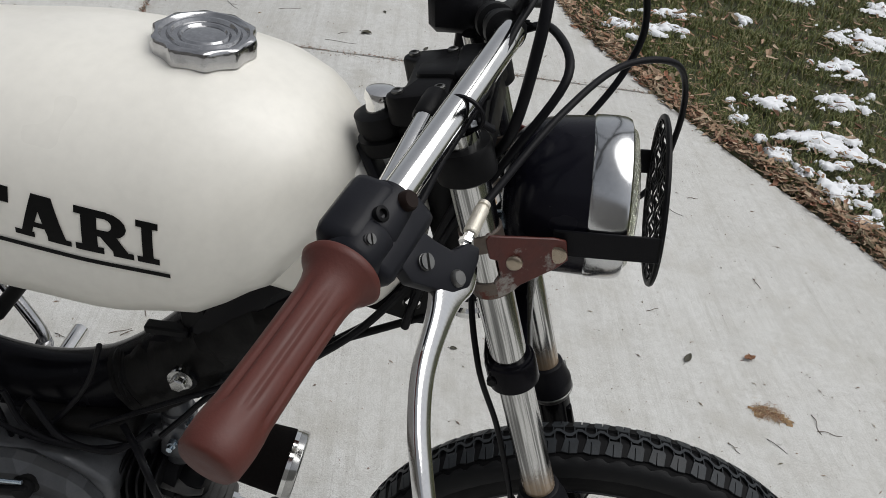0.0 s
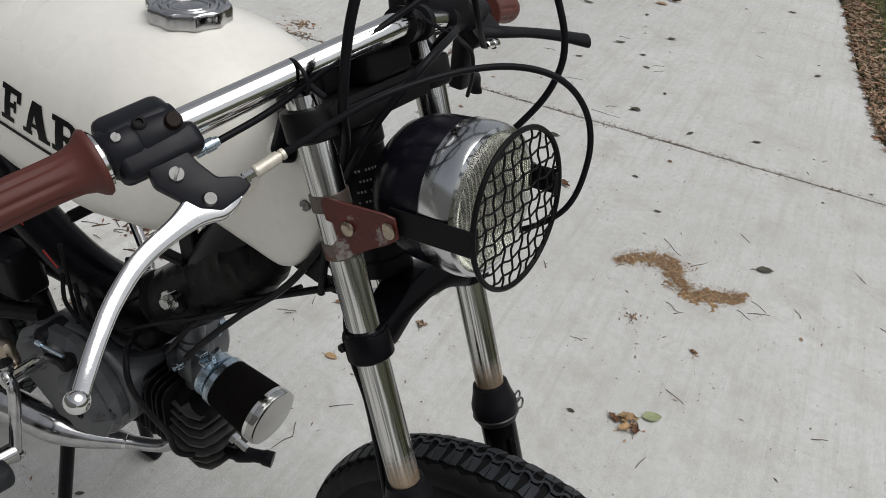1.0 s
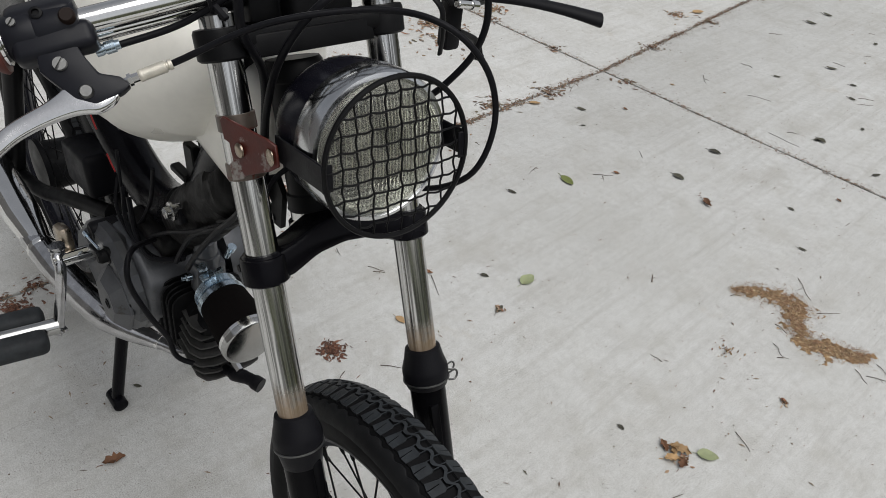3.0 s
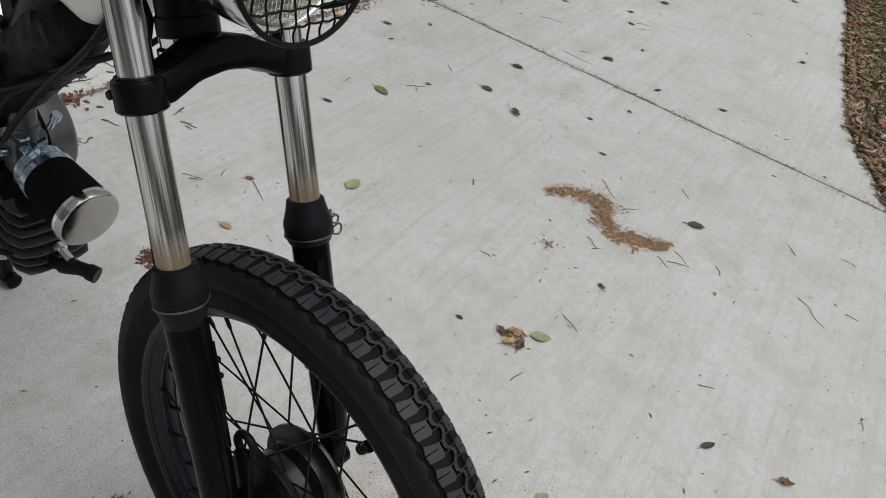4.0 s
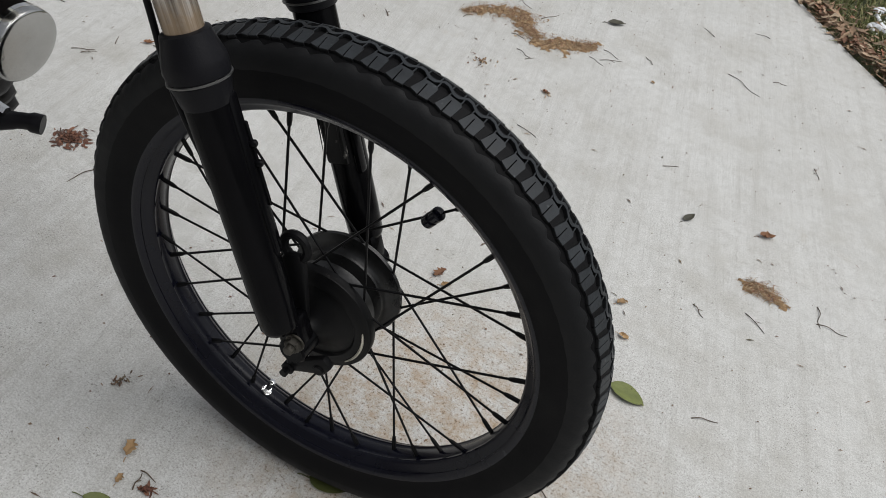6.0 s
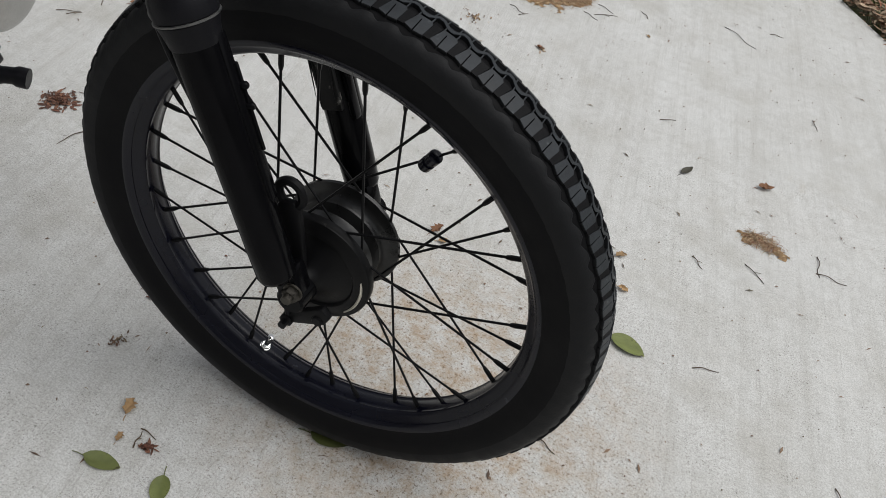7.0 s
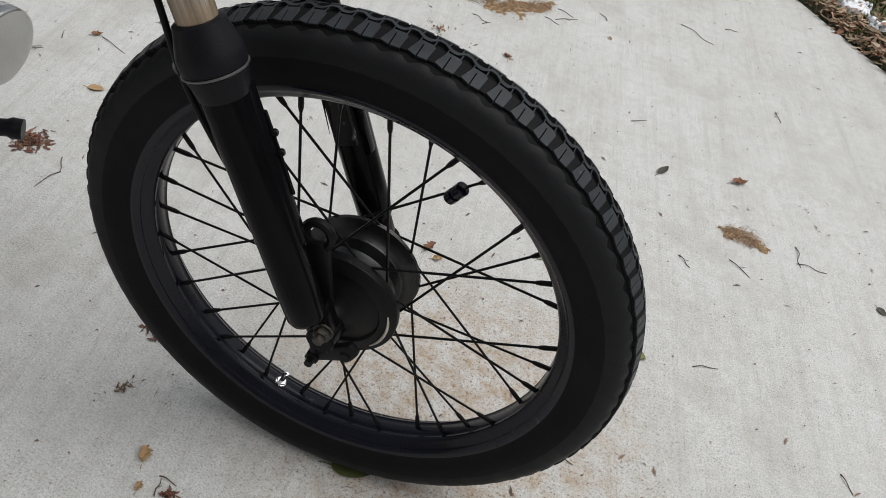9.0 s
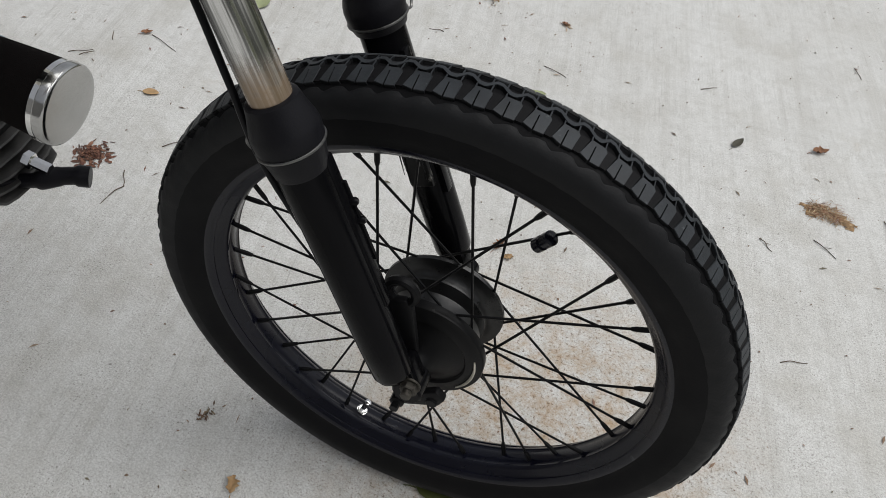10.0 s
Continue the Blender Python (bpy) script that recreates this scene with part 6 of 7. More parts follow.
bm = bmesh.new()
xs_t = [-0.8195, -0.815, -0.805, -0.79] + [-0.77 + 0.02 * k for k in range(20)] + [-0.375, -0.36, -0.348, -0.336, -0.326, -0.318, -0.3125, -0.309]
n, rings = 56, []
for x in xs_t:
    w, zt, zb, zm = tank_section(x)
    row = []
    for k in range(n):
        a = k * math.tau / n
        c, s = math.cos(a), math.sin(a)
        p = 2.25 if s > 0 else 2.0
        e = 2 / p
        y = w * math.copysign(abs(c) ** e, c)
        z = zm + (zt - zm if s > 0 else zm - zb) * math.copysign(abs(s) ** e, s)
        dent = 0.006 * math.exp(-((x + 0.352) / 0.016) ** 2 - ((z - 0.862) / 0.022) ** 2) * (1 if y < 0 else 0)
        row.append(bm.verts.new((x, y + dent, z)))
    rings.append(row)
for r0, r1 in zip(rings, rings[1:]):
    for k in range(n):
        bm.faces.new((r0[k], r0[(k + 1) % n], r1[(k + 1) % n], r1[k]))
bm.faces.new(rings[0][::-1])
bm.faces.new(rings[-1])
tank = piece("fuel_tank", bm, WHITE, None, "rounded cream-white fuel tank with black lettering", B, angle=80)
# neck below the tank's front
bm = bmesh.new()
plate(bm, [(-0.445, 0.742), (-0.308, 0.716), (-0.282, 0.736), (-0.258, 0.785), (-0.250, 0.83), (-0.268, 0.870), (-0.33, 0.875), (-0.45, 0.80)], 0.088, Matrix(((1, 0, 0, 0), (0, 0, -1, 0), (0, 1, 0, 0), (0, 0, 0, 1))), 0.018, 4)
tank_neck = piece("tank_neck", bm, WHITE, tank, "cream-white pointed neck below the tank", B, angle=70)
bm = bmesh.new()
screw(bm, (-0.271, -0.0432, 0.816), (0, -1, 0), 0.0058, 0.0012)
piece("neck_screw", bm, SCREW, tank_neck, "dull slotted screw", B)
# filler cap: ten-sided, dished, with a raised ring
CAP = Vector((-0.450, -0.003, 0.940))
bm = bmesh.new()
n, rings = 80, []
for h, r, lobes in ((-0.006, 0.034, 0), (0.000, 0.0385, 1), (0.002, 0.0412, 1), (0.0155, 0.0420, 1), (0.0190, 0.0412, 1), (0.0206, 0.0392, 0.8), (0.0208, 0.0352, 0.2), (0.0196, 0.0338, 0), (0.0172, 0.0326, 0), (0.0172, 0.0292, 0), (0.0200, 0.0278, 0), (0.0200, 0.0256, 0), (0.0168, 0.0242, 0), (0.0162, 0.0205, 0), (0.0186, 0.0190, 0), (0.0186, 0.0176, 0), (0.0166, 0.0162, 0), (0.0176, 0.0090, 0), (0.0182, 0.0005, 0)):
    row = []
    for k in range(n):
        a = k * math.tau / n
        q = (a * 10 / math.tau) % 1.0
        rr = r * (1 - 0.075 * lobes * math.sin(math.pi * q) ** 1.3)
        row.append(bm.verts.new(CAP + Vector((rr * math.cos(a), rr * math.sin(a), h * 0.82))))
    rings.append(row)
for r0, r1 in zip(rings, rings[1:]):
    for k in range(n):
        bm.faces.new((r0[k], r0[(k + 1) % n], r1[(k + 1) % n], r1[k]))
bm.faces.new(rings[-1])
piece("filler_cap", bm, DULLCHROME, tank, "ten-lobed dulled chrome filler cap", B, angle=35)

# lettering: slab-serif strokes laid on the tank's right side
STROKES = {
    "S": [(0.08, 0.0, 0.80, 0.18), (0.62, 0.0, 0.92, 0.50), (0.08, 0.40, 0.92, 0.60), (0.08, 0.50, 0.38, 1.0), (0.20, 0.82, 0.92, 1.0), (0.72, 0.70, 0.92, 1.0), (0.08, 0.0, 0.28, 0.30)],
    "F": [(0.16, 0.0, 0.44, 1.0), (0.02, 0.0, 0.62, 0.14), (0.02, 0.84, 0.96, 1.0), (0.76, 0.66, 0.96, 1.0), (0.44, 0.43, 0.74, 0.58), (0.62, 0.34, 0.74, 0.67)],
    "R": [(0.14, 0.0, 0.42, 1.0), (0.02, 0.0, 0.52, 0.16), (0.02, 0.84, 0.60, 1.0), (0.40, 0.42, 0.60, 0.58), (0.68, 0.0, 1.04, 0.15)],
    "I": [(0.28, 0.0, 0.62, 1.0), (0.10, 0.0, 0.80, 0.15), (0.10, 0.85, 0.80, 1.0)],
    "A": [(0.00, 0.0, 0.36, 0.13), (0.60, 0.0, 1.04, 0.13), (0.28, 0.26, 0.72, 0.38)],
}
SLANT = {"A": [((0.10, 0.0), (0.28, 0.0), (0.56, 1.0), (0.34, 1.0)), ((0.63, 0.0), (0.98, 0.0), (0.71, 1.0), (0.36, 1.0))], "R": [((0.46, 0.44), (0.76, 0.48), (1.0, 0.06), (0.72, 0.06))]}
BOWL = [[(0.58 + rx * math.cos(radians(a)), 0.71 + ry * math.sin(radians(a))) for rx, ry, a in ((0.10, 0.13, e), (0.36, 0.29, e), (0.36, 0.29, e + 22.5), (0.10, 0.13, e + 22.5))] for e in (-90, -67.5, -45, -22.5, 0, 22.5, 45, 67.5)]
SLANT["R"] += BOWL
TX0, TZ0, SLOPE, HGT = -0.5525, 0.835, -0.070, 0.0335
PLACES = [(-0.122, 0.036), (-0.083, 0.0415), (-0.0367, 0.035), (0.0, 0.0415), (0.0455, 0.0425), (0.0900, 0.0235)]   # where each letter starts and its width


def on_tank(u, v, off):
    """u metres along the baseline, v above it."""
    x, z = TX0 + u - v * 0.05, TZ0 + u * SLOPE + v
    return Vector((x, -tank_y(x, z) - off, z))


def letter_quad(bm, quad, off=0.0006):
    """A patch of paint of four corners, divided so that it follows the tank."""
    a, b, c, d = [Vector((*q, 0)) for q in quad]
    g, m = [], 4
    for i in range(m + 1):
        row = []
        for j in range(m + 1):
            q = a.lerp(b, j / m).lerp(d.lerp(c, j / m), i / m)
            row.append(bm.verts.new(on_tank(q.x, q.y, off)))
        g.append(row)
    for i in range(m):
        for j in range(m):
            bm.faces.new((g[i][j], g[i][j + 1], g[i + 1][j + 1], g[i + 1][j]))


for i, ch in enumerate("SAFARI"):
    bm = bmesh.new()
    u0, lw = PLACES[i]
    k = 0
    for x0, y0, x1, y1 in STROKES[ch]:
        letter_quad(bm, [(u0 + x0 * lw, y0 * HGT), (u0 + x1 * lw, y0 * HGT), (u0 + x1 * lw, y1 * HGT), (u0 + x0 * lw, y1 * HGT)], 0.0006 + 0.00003 * k)
        k += 1
    for quad in SLANT.get(ch, ()):
        letter_quad(bm, [(u0 + x * lw, y * HGT) for x, y in quad], 0.0006 + 0.00003 * k)
        k += 1
    piece("letter", bm, LETTER, tank, "black slab-serif letter", B, smooth=False)
bm = bmesh.new()
for k in range(24):
    e = 0.2416 / 24
    letter_quad(bm, [(-0.126 + k * e, -0.0103), (-0.126 + (k + 1) * e, -0.0103), (-0.126 + (k + 1) * e, -0.0066), (-0.126 + k * e, -0.0066)])
bmesh.ops.remove_doubles(bm, verts=bm.verts, dist=1e-5)
piece("underline", bm, LETTER, tank, "thin black line below the lettering", B, smooth=False)

# -- frame --
bm = bmesh.new()
spine = spline([(-0.30, 0, 0.835), (-0.36, 0, 0.765), (-0.41, 0, 0.700), (-0.452, 0, 0.638), (-0.51, 0, 0.575), (-0.575, 0, 0.528), (-0.66, 0, 0.506), (-0.75, 0, 0.522), (-0.84, 0, 0.572), (-0.92, 0, 0.640), (-0.98, 0, 0.71)], 5)
sweep(bm, spine, 0.034, 24, flat=1.1)
frame_tube = piece("main_frame", bm, BLACK, None, "thick black U-shaped frame tube", B)
bm = bmesh.new()
wrap = spline([(-0.338, -0.006, 0.708), (-0.365, -0.006, 0.692), (-0.400, -0.006, 0.664), (-0.44, -0.006, 0.628), (-0.48, -0.006, 0.590), (-0.52, -0.005, 0.554), (-0.545, -0.004, 0.538)], 8)
sweep(bm, wrap, [(0.012 + 0.024 * min(i / 14, 1) ** 0.6) + 0.0035 * noise.noise(Vector((i * 0.9, 3, 0))) for i in range(len(wrap))], 40, flat=1.2)
for v in bm.verts:
    v.co += v.normal * 0 + Vector((0, 1, 0)) * 0.004 * noise.noise(v.co * 55) + Vector((0, 0, 1)) * 0.005 * noise.noise(v.co * 42 + Vector((7, 0, 0)))
piece("tape_wrapping", bm, WRAP, frame_tube, "crinkled black wrapping", B, angle=25)
def holed_plate(bm, outline, hole, r, thick, m):
    """A flat piece with one round hole, in the pose's x and y."""
    t = bmesh.new()
    rim = [t.verts.new((x, y, -thick / 2)) for x, y in outline]
    eye_v = [t.verts.new((hole[0] + r * math.cos(k * math.tau / 20), hole[1] + r * math.sin(k * math.tau / 20), -thick / 2)) for k in range(20)]
    edges = [t.edges.new((row[i], row[(i + 1) % len(row)])) for row in (rim, eye_v) for i in range(len(row))]
    bmesh.ops.triangle_fill(t, use_beauty=True, use_dissolve=False, edges=edges)
    g = bmesh.ops.extrude_face_region(t, geom=t.faces[:])
    bmesh.ops.translate(t, vec=(0, 0, thick), verts=[v for v in g["geom"] if isinstance(v, bmesh.types.BMVert)])
    return absorb(bm, t, m)


bm = bmesh.new()
holed_plate(bm, [(-0.300, 0.724), (-0.272, 0.757), (-0.240, 0.778), (-0.226, 0.760), (-0.232, 0.716), (-0.252, 0.714)], (-0.258, 0.737), 0.0085, 0.006, Matrix(((1, 0, 0, 0), (0, 0, -1, -0.028), (0, 1, 0, 0), (0, 0, 0, 1))))
gusset = piece("gusset_plate", bm, SATIN, frame_tube, "black gusset plate with a drilled hole", B)
bm = bmesh.new()
sweep(bm, [(-0.385, -0.030, 0.634), (-0.244, -0.030, 0.7235)], 0.0040, 10)
piece("brace_rod", bm, SATIN, frame_tube, "thin straight black brace rod", B)
bm = bmesh.new()
block(bm, axes((-0.468, -0.020, 0.668), (1, 0, 0.1), (0, 0, 1)), (0.026, 0.058, 0.012), 0.002, 1)
block(bm, axes((-0.494, -0.026, 0.6455), (1, 0, 0.05), (0, 0, 1)), (0.044, 0.010, 0.014), 0.002, 1)
piece("tank_bracket", bm, SATIN, frame_tube, "small black bracket below the tank", B)
bm = bmesh.new()
lathe(bm, (-0.474, -0.030, 0.606), (-0.474, -0.062, 0.606), [(0, 0.008), (0.022, 0.008), (0.0225, 0.0128), (0.0255, 0.0128), (0.026, 0.0085), (0.032, 0.0080)], 28)
hexnut(bm, (-0.474, -0.055, 0.606), (-0.474, -0.064, 0.606), 0.0084)
piece("frame_bolt", bm, BRUSHED, frame_tube, "plated bolt with a wide washer", B)
bm = bmesh.new()
lathe(bm, (-0.474, -0.034, 0.598), (-0.474, -0.050, 0.598), [(0, 0.014), (0.014, 0.014), (0.016, 0.012)], 20)
piece("rubber_bush", bm, PLASTIC, frame_tube, "", B)
bm = bmesh.new()
sweep(bm, spline([(-0.30, -0.02, 0.690), (-0.37, -0.035, 0.636), (-0.44, -0.042, 0.585), (-0.48, -0.046, 0.535), (-0.505, -0.045, 0.50)], 6), 0.0034, 8)
sweep(bm, spline([(-0.33, -0.016, 0.668), (-0.37, -0.028, 0.640), (-0.43, -0.044, 0.598), (-0.50, -0.05, 0.556), (-0.58, -0.05, 0.50)], 6), 0.0030, 8)
sweep(bm, spline([(-0.24, -0.03, 0.800), (-0.30, -0.040, 0.705), (-0.37, -0.044, 0.630), (-0.43, -0.046, 0.560), (-0.47, -0.044, 0.51)], 6), 0.0040, 8)
piece("wiring", bm, PLASTIC, frame_tube, "black cables running down the frame", B)
bm = bmesh.new()
sweep(bm, spline([(-0.80, -0.040, 0.600), (-0.785, -0.0415, 0.590), (-0.772, -0.042, 0.581)], 6), 0.0013, 6)
piece("red_wire", bm, WIRE_RED, frame_tube, "thin red wire", B)
bm = bmesh.new()
sweep(bm, spline([(-0.735, -0.044, 0.557), (-0.72, -0.0445, 0.547), (-0.708, -0.0445, 0.540)], 6), 0.0013, 6)
piece("red_wire", bm, WIRE_RED, frame_tube, "thin red wire", B)
bm = bmesh.new()
sweep(bm, spline([(-0.56, -0.040, 0.62), (-0.58, -0.042, 0.560), (-0.62, -0.048, 0.50), (-0.66, -0.055, 0.47)], 6), 0.0030, 8)
sweep(bm, spline([(-0.70, -0.040, 0.58), (-0.68, -0.050, 0.50), (-0.66, -0.060, 0.44)], 6), 0.0028, 8)
piece("loom", bm, PLASTIC, frame_tube, "", B)
bm = bmesh.new()
lathe(bm, (-0.66, 0.02, 0.640), (-0.66, -0.045, 0.640), [(0, 0.008), (0.06, 0.008), (0.065, 0.006)], 12)
piece("seat_bracket", bm, SATIN, frame_tube, "black bracket below the tank", B)
bm = bmesh.new()
block(bm, axes((-0.86, -0.035, 0.47), (1, 0, 0.15), (0, 1, 0)), (0.12, 0.055, 0.075), 0.010, 3)
block(bm, axes((-0.94, -0.05, 0.455), (1, 0, 0.15), (0, 1, 0)), (0.03, 0.004, 0.030), 0.001, 1)
piece("coil_box", bm, PLASTIC, frame_tube, "small black electrical box", B)
bm = bmesh.new()
for y in (-0.065, 0.065):
    sweep(bm, spline([(-0.78, y * 0.6, 0.42), (-0.92, y, 0.38), (-1.05, y * 1.25, 0.33), (-1.20, y * 1.3, 0.292)], 5), 0.014, 12)
    sweep(bm, spline([(-0.96, y * 0.9, 0.70), (-1.03, y * 1.2, 0.62), (-1.12, y * 1.3, 0.44), (-1.19, y * 1.35, 0.31)], 5), 0.017, 12)
piece("swing_arm", bm, SATIN, frame_tube, "black rear fork and shock absorbers", B)
bm = bmesh.new()
pts = [(-1.20 + 0.335 * math.cos(radians(a)), 0, 0.29 + 0.335 * math.sin(radians(a))) for a in range(5, 150, 6)]
sweep(bm, pts, 0.052, 16, flat=0.35, up=(0, 1, 0))
piece("rear_mudguard", bm, BLACK, frame_tube, "black rear mudguard", B)
wheel("rear", -1.20, 0.2905, B, 78, "black rear tyre")
bm = bmesh.new()
lathe(bm, (-1.20, 0.05, 0.2905), (-1.20, -0.05, 0.2905), [(0, 0.03), (0.005, 0.062), (0.02, 0.062), (0.022, 0.05), (0.08, 0.05), (0.085, 0.06), (0.095, 0.06), (0.1, 0.02)], 40)
piece("rear_hub", bm, SATIN, None, "black rear hub", B)
bm = bmesh.new()
block(bm, axes((-0.97, 0, 0.845), (1, 0, 0.06), (0, 1, 0)), (0.34, 0.23, 0.085), 0.035, 4)
piece("saddle", bm, PLASTIC, None, "black padded saddle behind the tank", B)

# -- engine --
bm = bmesh.new()
XZ = Matrix(((1, 0, 0, 0), (0, 0, -1, 0), (0, 1, 0, 0), (0, 0, 0, 1)))
case = [(-0.80, 0.345), (-0.765, 0.425), (-0.69, 0.470), (-0.60, 0.468), (-0.555, 0.425), (-0.560, 0.365), (-0.612, 0.305), (-0.72, 0.298)]
plate(bm, case, 0.150, XZ, 0.012, 3)
engine = piece("engine_case", bm, ALLOY, None, "grimy cast aluminium engine case", B, angle=35)
bm = bmesh.new()
cov = [(-0.790, 0.372), (-0.764, 0.430), (-0.712, 0.470), (-0.640, 0.478), (-0.585, 0.452), (-0.560, 0.410), (-0.562, 0.372), (-0.588, 0.330), (-0.645, 0.305), (-0.700, 0.300)]
plate(bm, cov, 0.034, Matrix.Translation((0, -0.082, 0)) @ XZ, 0.011, 1)
cover = piece("side_cover", bm, ALLOY, engine, "faceted grey cast side cover", B, smooth=False)
bm = bmesh.new()
boss = [(-0.668, 0.350), (-0.672, 0.404), (-0.634, 0.436), (-0.586, 0.424), (-0.564, 0.384), (-0.590, 0.334), (-0.634, 0.320)]
mx, mz = sum(p[0] for p in boss) / 7, sum(p[1] for p in boss) / 7
tiers = [[bm.verts.new((mx + (x - mx) * k, y, mz + (z - mz) * k)) for x, z in boss] for y, k in ((-0.096, 1.0), (-0.100, 0.99), (-0.116, 0.66), (-0.1175, 0.62))]
for r0, r1 in zip(tiers, tiers[1:]):
    for k in range(7):
        bm.faces.new((r0[k], r0[(k + 1) % 7], r1[(k + 1) % 7], r1[k]))
bm.faces.new(tiers[-1])
bmesh.ops.recalc_face_normals(bm, faces=bm.faces)
piece("raised_facet", bm, ALLOY, cover, "raised faceted boss of the cover", B, smooth=False)
bm = bmesh.new()
plate(bm, [(-0.770, 0.385), (-0.752, 0.428), (-0.715, 0.452), (-0.690, 0.440), (-0.700, 0.400), (-0.735, 0.372)], 0.012, Matrix.Translation((0, -0.100, 0)) @ XZ, 0.005, 1)
piece("raised_pad", bm, ALLOY, cover, "flat raised pad of the cover", B, smooth=False)
for x, z, y, r in ((-0.611, 0.383, -0.115, 0.0080), (-0.716, 0.420, -0.101, 0.0070), (-0.575, 0.398, -0.094, 0.006), (-0.690, 0.322, -0.094, 0.006), (-0.775, 0.383, -0.094, 0.006), (-0.615, 0.330, -0.094, 0.006)):
    bm = bmesh.new()
    lathe(bm, (x, y, z), (x, y - 0.008, z), [(0, r), (0.004, r), (0.0046, r * 0.62), (0.0010, r * 0.55)], 16)
    piece("cover_screw", bm, SATIN, cover, "dark recessed screw", B)
bm = bmesh.new()
lathe(bm, (-0.694, -0.060, 0.458), (-0.694, -0.102, 0.458), [(0, 0.015), (0.037, 0.015), (0.041, 0.012)], 24)
piece("black_plug", bm, PLASTIC, cover, "round black rubber plug", B)
bm = bmesh.new()
lathe(bm, (-0.602, 0.050, 0.418), (-0.602, 0.094, 0.418), [(0, 0.072), (0.032, 0.072), (0.040, 0.066), (0.044, 0.050)], 40)
piece("flywheel_cover", bm, ALLOY, engine, "round grey flywheel cover on the far side", B)
bm = bmesh.new()
lathe(bm, (-0.634, -0.088, 0.452), (-0.634, -0.114, 0.452), [(0, 0.014), (0.012, 0.014), (0.013, 0.0105), (0.022, 0.0105), (0.026, 0.008)], 20)
block(bm, axes((-0.648, -0.110, 0.452), (1, 0, 0.2), (0, 1, 0)), (0.046, 0.007, 0.014), 0.003, 2)
clutch_arm = piece("clutch_arm", bm, SATIN, engine, "black clutch arm on its spindle", B)
bm = bmesh.new()
sweep(bm, [(-0.676, -0.112, 0.468), (-0.630, -0.110, 0.470)], 0.0024, 8)
lathe(bm, (-0.682, -0.112, 0.468), (-0.668, -0.112, 0.469), [(0, 0.004), (0.012, 0.004)], 8)
piece("cable_end", bm, ZINC, clutch_arm, "bright cable end", B)
cyl = bmesh.new()
for k in range(8):
    x = -0.590 + k * 0.0105
    bm = bmesh.new()
    hw, hh, cr = 0.059 - 0.002 * (k % 2), 0.056, 0.022
    corner = [(sy * (hw - cr) + cr * math.cos(radians(a0 + a)), sz * (hh - cr) + cr * math.sin(radians(a0 + a))) for sy, sz, a0 in ((1, 1, 0), (-1, 1, 90), (-1, -1, 180), (1, -1, 270)) for a in (0, 30, 60, 90)]
    plate(bm, corner, 0.0032, axes((x, 0, 0.375), (0, 1, 0), (0, 0, 1)), 0.0012, 1)
    piece("fin", bm, SATIN, engine, "", B)
lathe(cyl, (-0.60, 0, 0.375), (-0.50, 0, 0.375), [(0, 0.046), (0.10, 0.046)], 28)
cylinder = piece("cylinder", cyl, SATIN, engine, "black finned cylinder", B)
for k in range(7):
    bm = bmesh.new()
    f = 1 - 0.06 * abs(k - 2)
    half = [(-0.034, -0.056 * f), (0.012, -0.058 * f), (0.028, -0.048 * f), (0.036 * f, -0.028), (0.038 * f, 0.0), (0.036 * f, 0.028), (0.028, 0.048 * f), (0.012, 0.058 * f), (-0.034, 0.056 * f)]
    plate(bm, half, 0.0032, axes((-0.478 - 0.003 * k, 0, 0.316 + 0.0135 * k), (0.97, 0, -0.22), (0, 1, 0)), 0.0014, 1)
    piece("head_fin", bm, FINS, engine, "", B)
bm = bmesh.new()
block(bm, pose(-0.492, 0, 0.358), (0.050, 0.07, 0.085), 0.012)
piece("cylinder_head", bm, SATIN, engine, "black finned cylinder head", B)
bm = bmesh.new()
lathe(bm, (-0.445, -0.004, 0.345), (-0.418, -0.004, 0.338), [(0, 0.009), (0.008, 0.009), (0.009, 0.006), (0.028, 0.006)], 6)
piece("spark_plug", bm, CHROME, engine, "bright spark plug hexagon", B)
bm = bmesh.new()
sweep(bm, spline([(-0.452, -0.012, 0.318), (-0.432, -0.008, 0.322), (-0.415, 0.0, 0.326), (-0.400, 0.006, 0.327), (-0.386, 0.012, 0.325)], 4), [0.008] * 4 + [0.0105] * 5 + [0.0095] * 4 + [0.0115] * 4, 14)
piece("plug_cap", bm, PLASTIC, engine, "black rubber plug cap", B)
bm = bmesh.new()
sweep(bm, spline([(-0.452, -0.012, 0.318), (-0.476, -0.068, 0.350), (-0.478, -0.082, 0.400), (-0.474, -0.102, 0.449), (-0.480, -0.118, 0.500), (-0.487, -0.118, 0.530), (-0.505, -0.100, 0.545), (-0.537, -0.060, 0.525)], 7), 0.0040, 9)
piece("plug_lead", bm, PLASTIC, engine, "black ignition lead", B)
bm = bmesh.new()
block(bm, axes((-0.600, -0.010, 0.492), (1, 0, 0.05), (0, 1, 0)), (0.130, 0.080, 0.040), 0.016, 3)
for v in bm.verts:
    v.co += Vector((0, 0.005, 0.006)) * noise.noise(v.co * 38)
piece("engine_mount", bm, WRAP, engine, "grimy black engine mount and hoses", B)
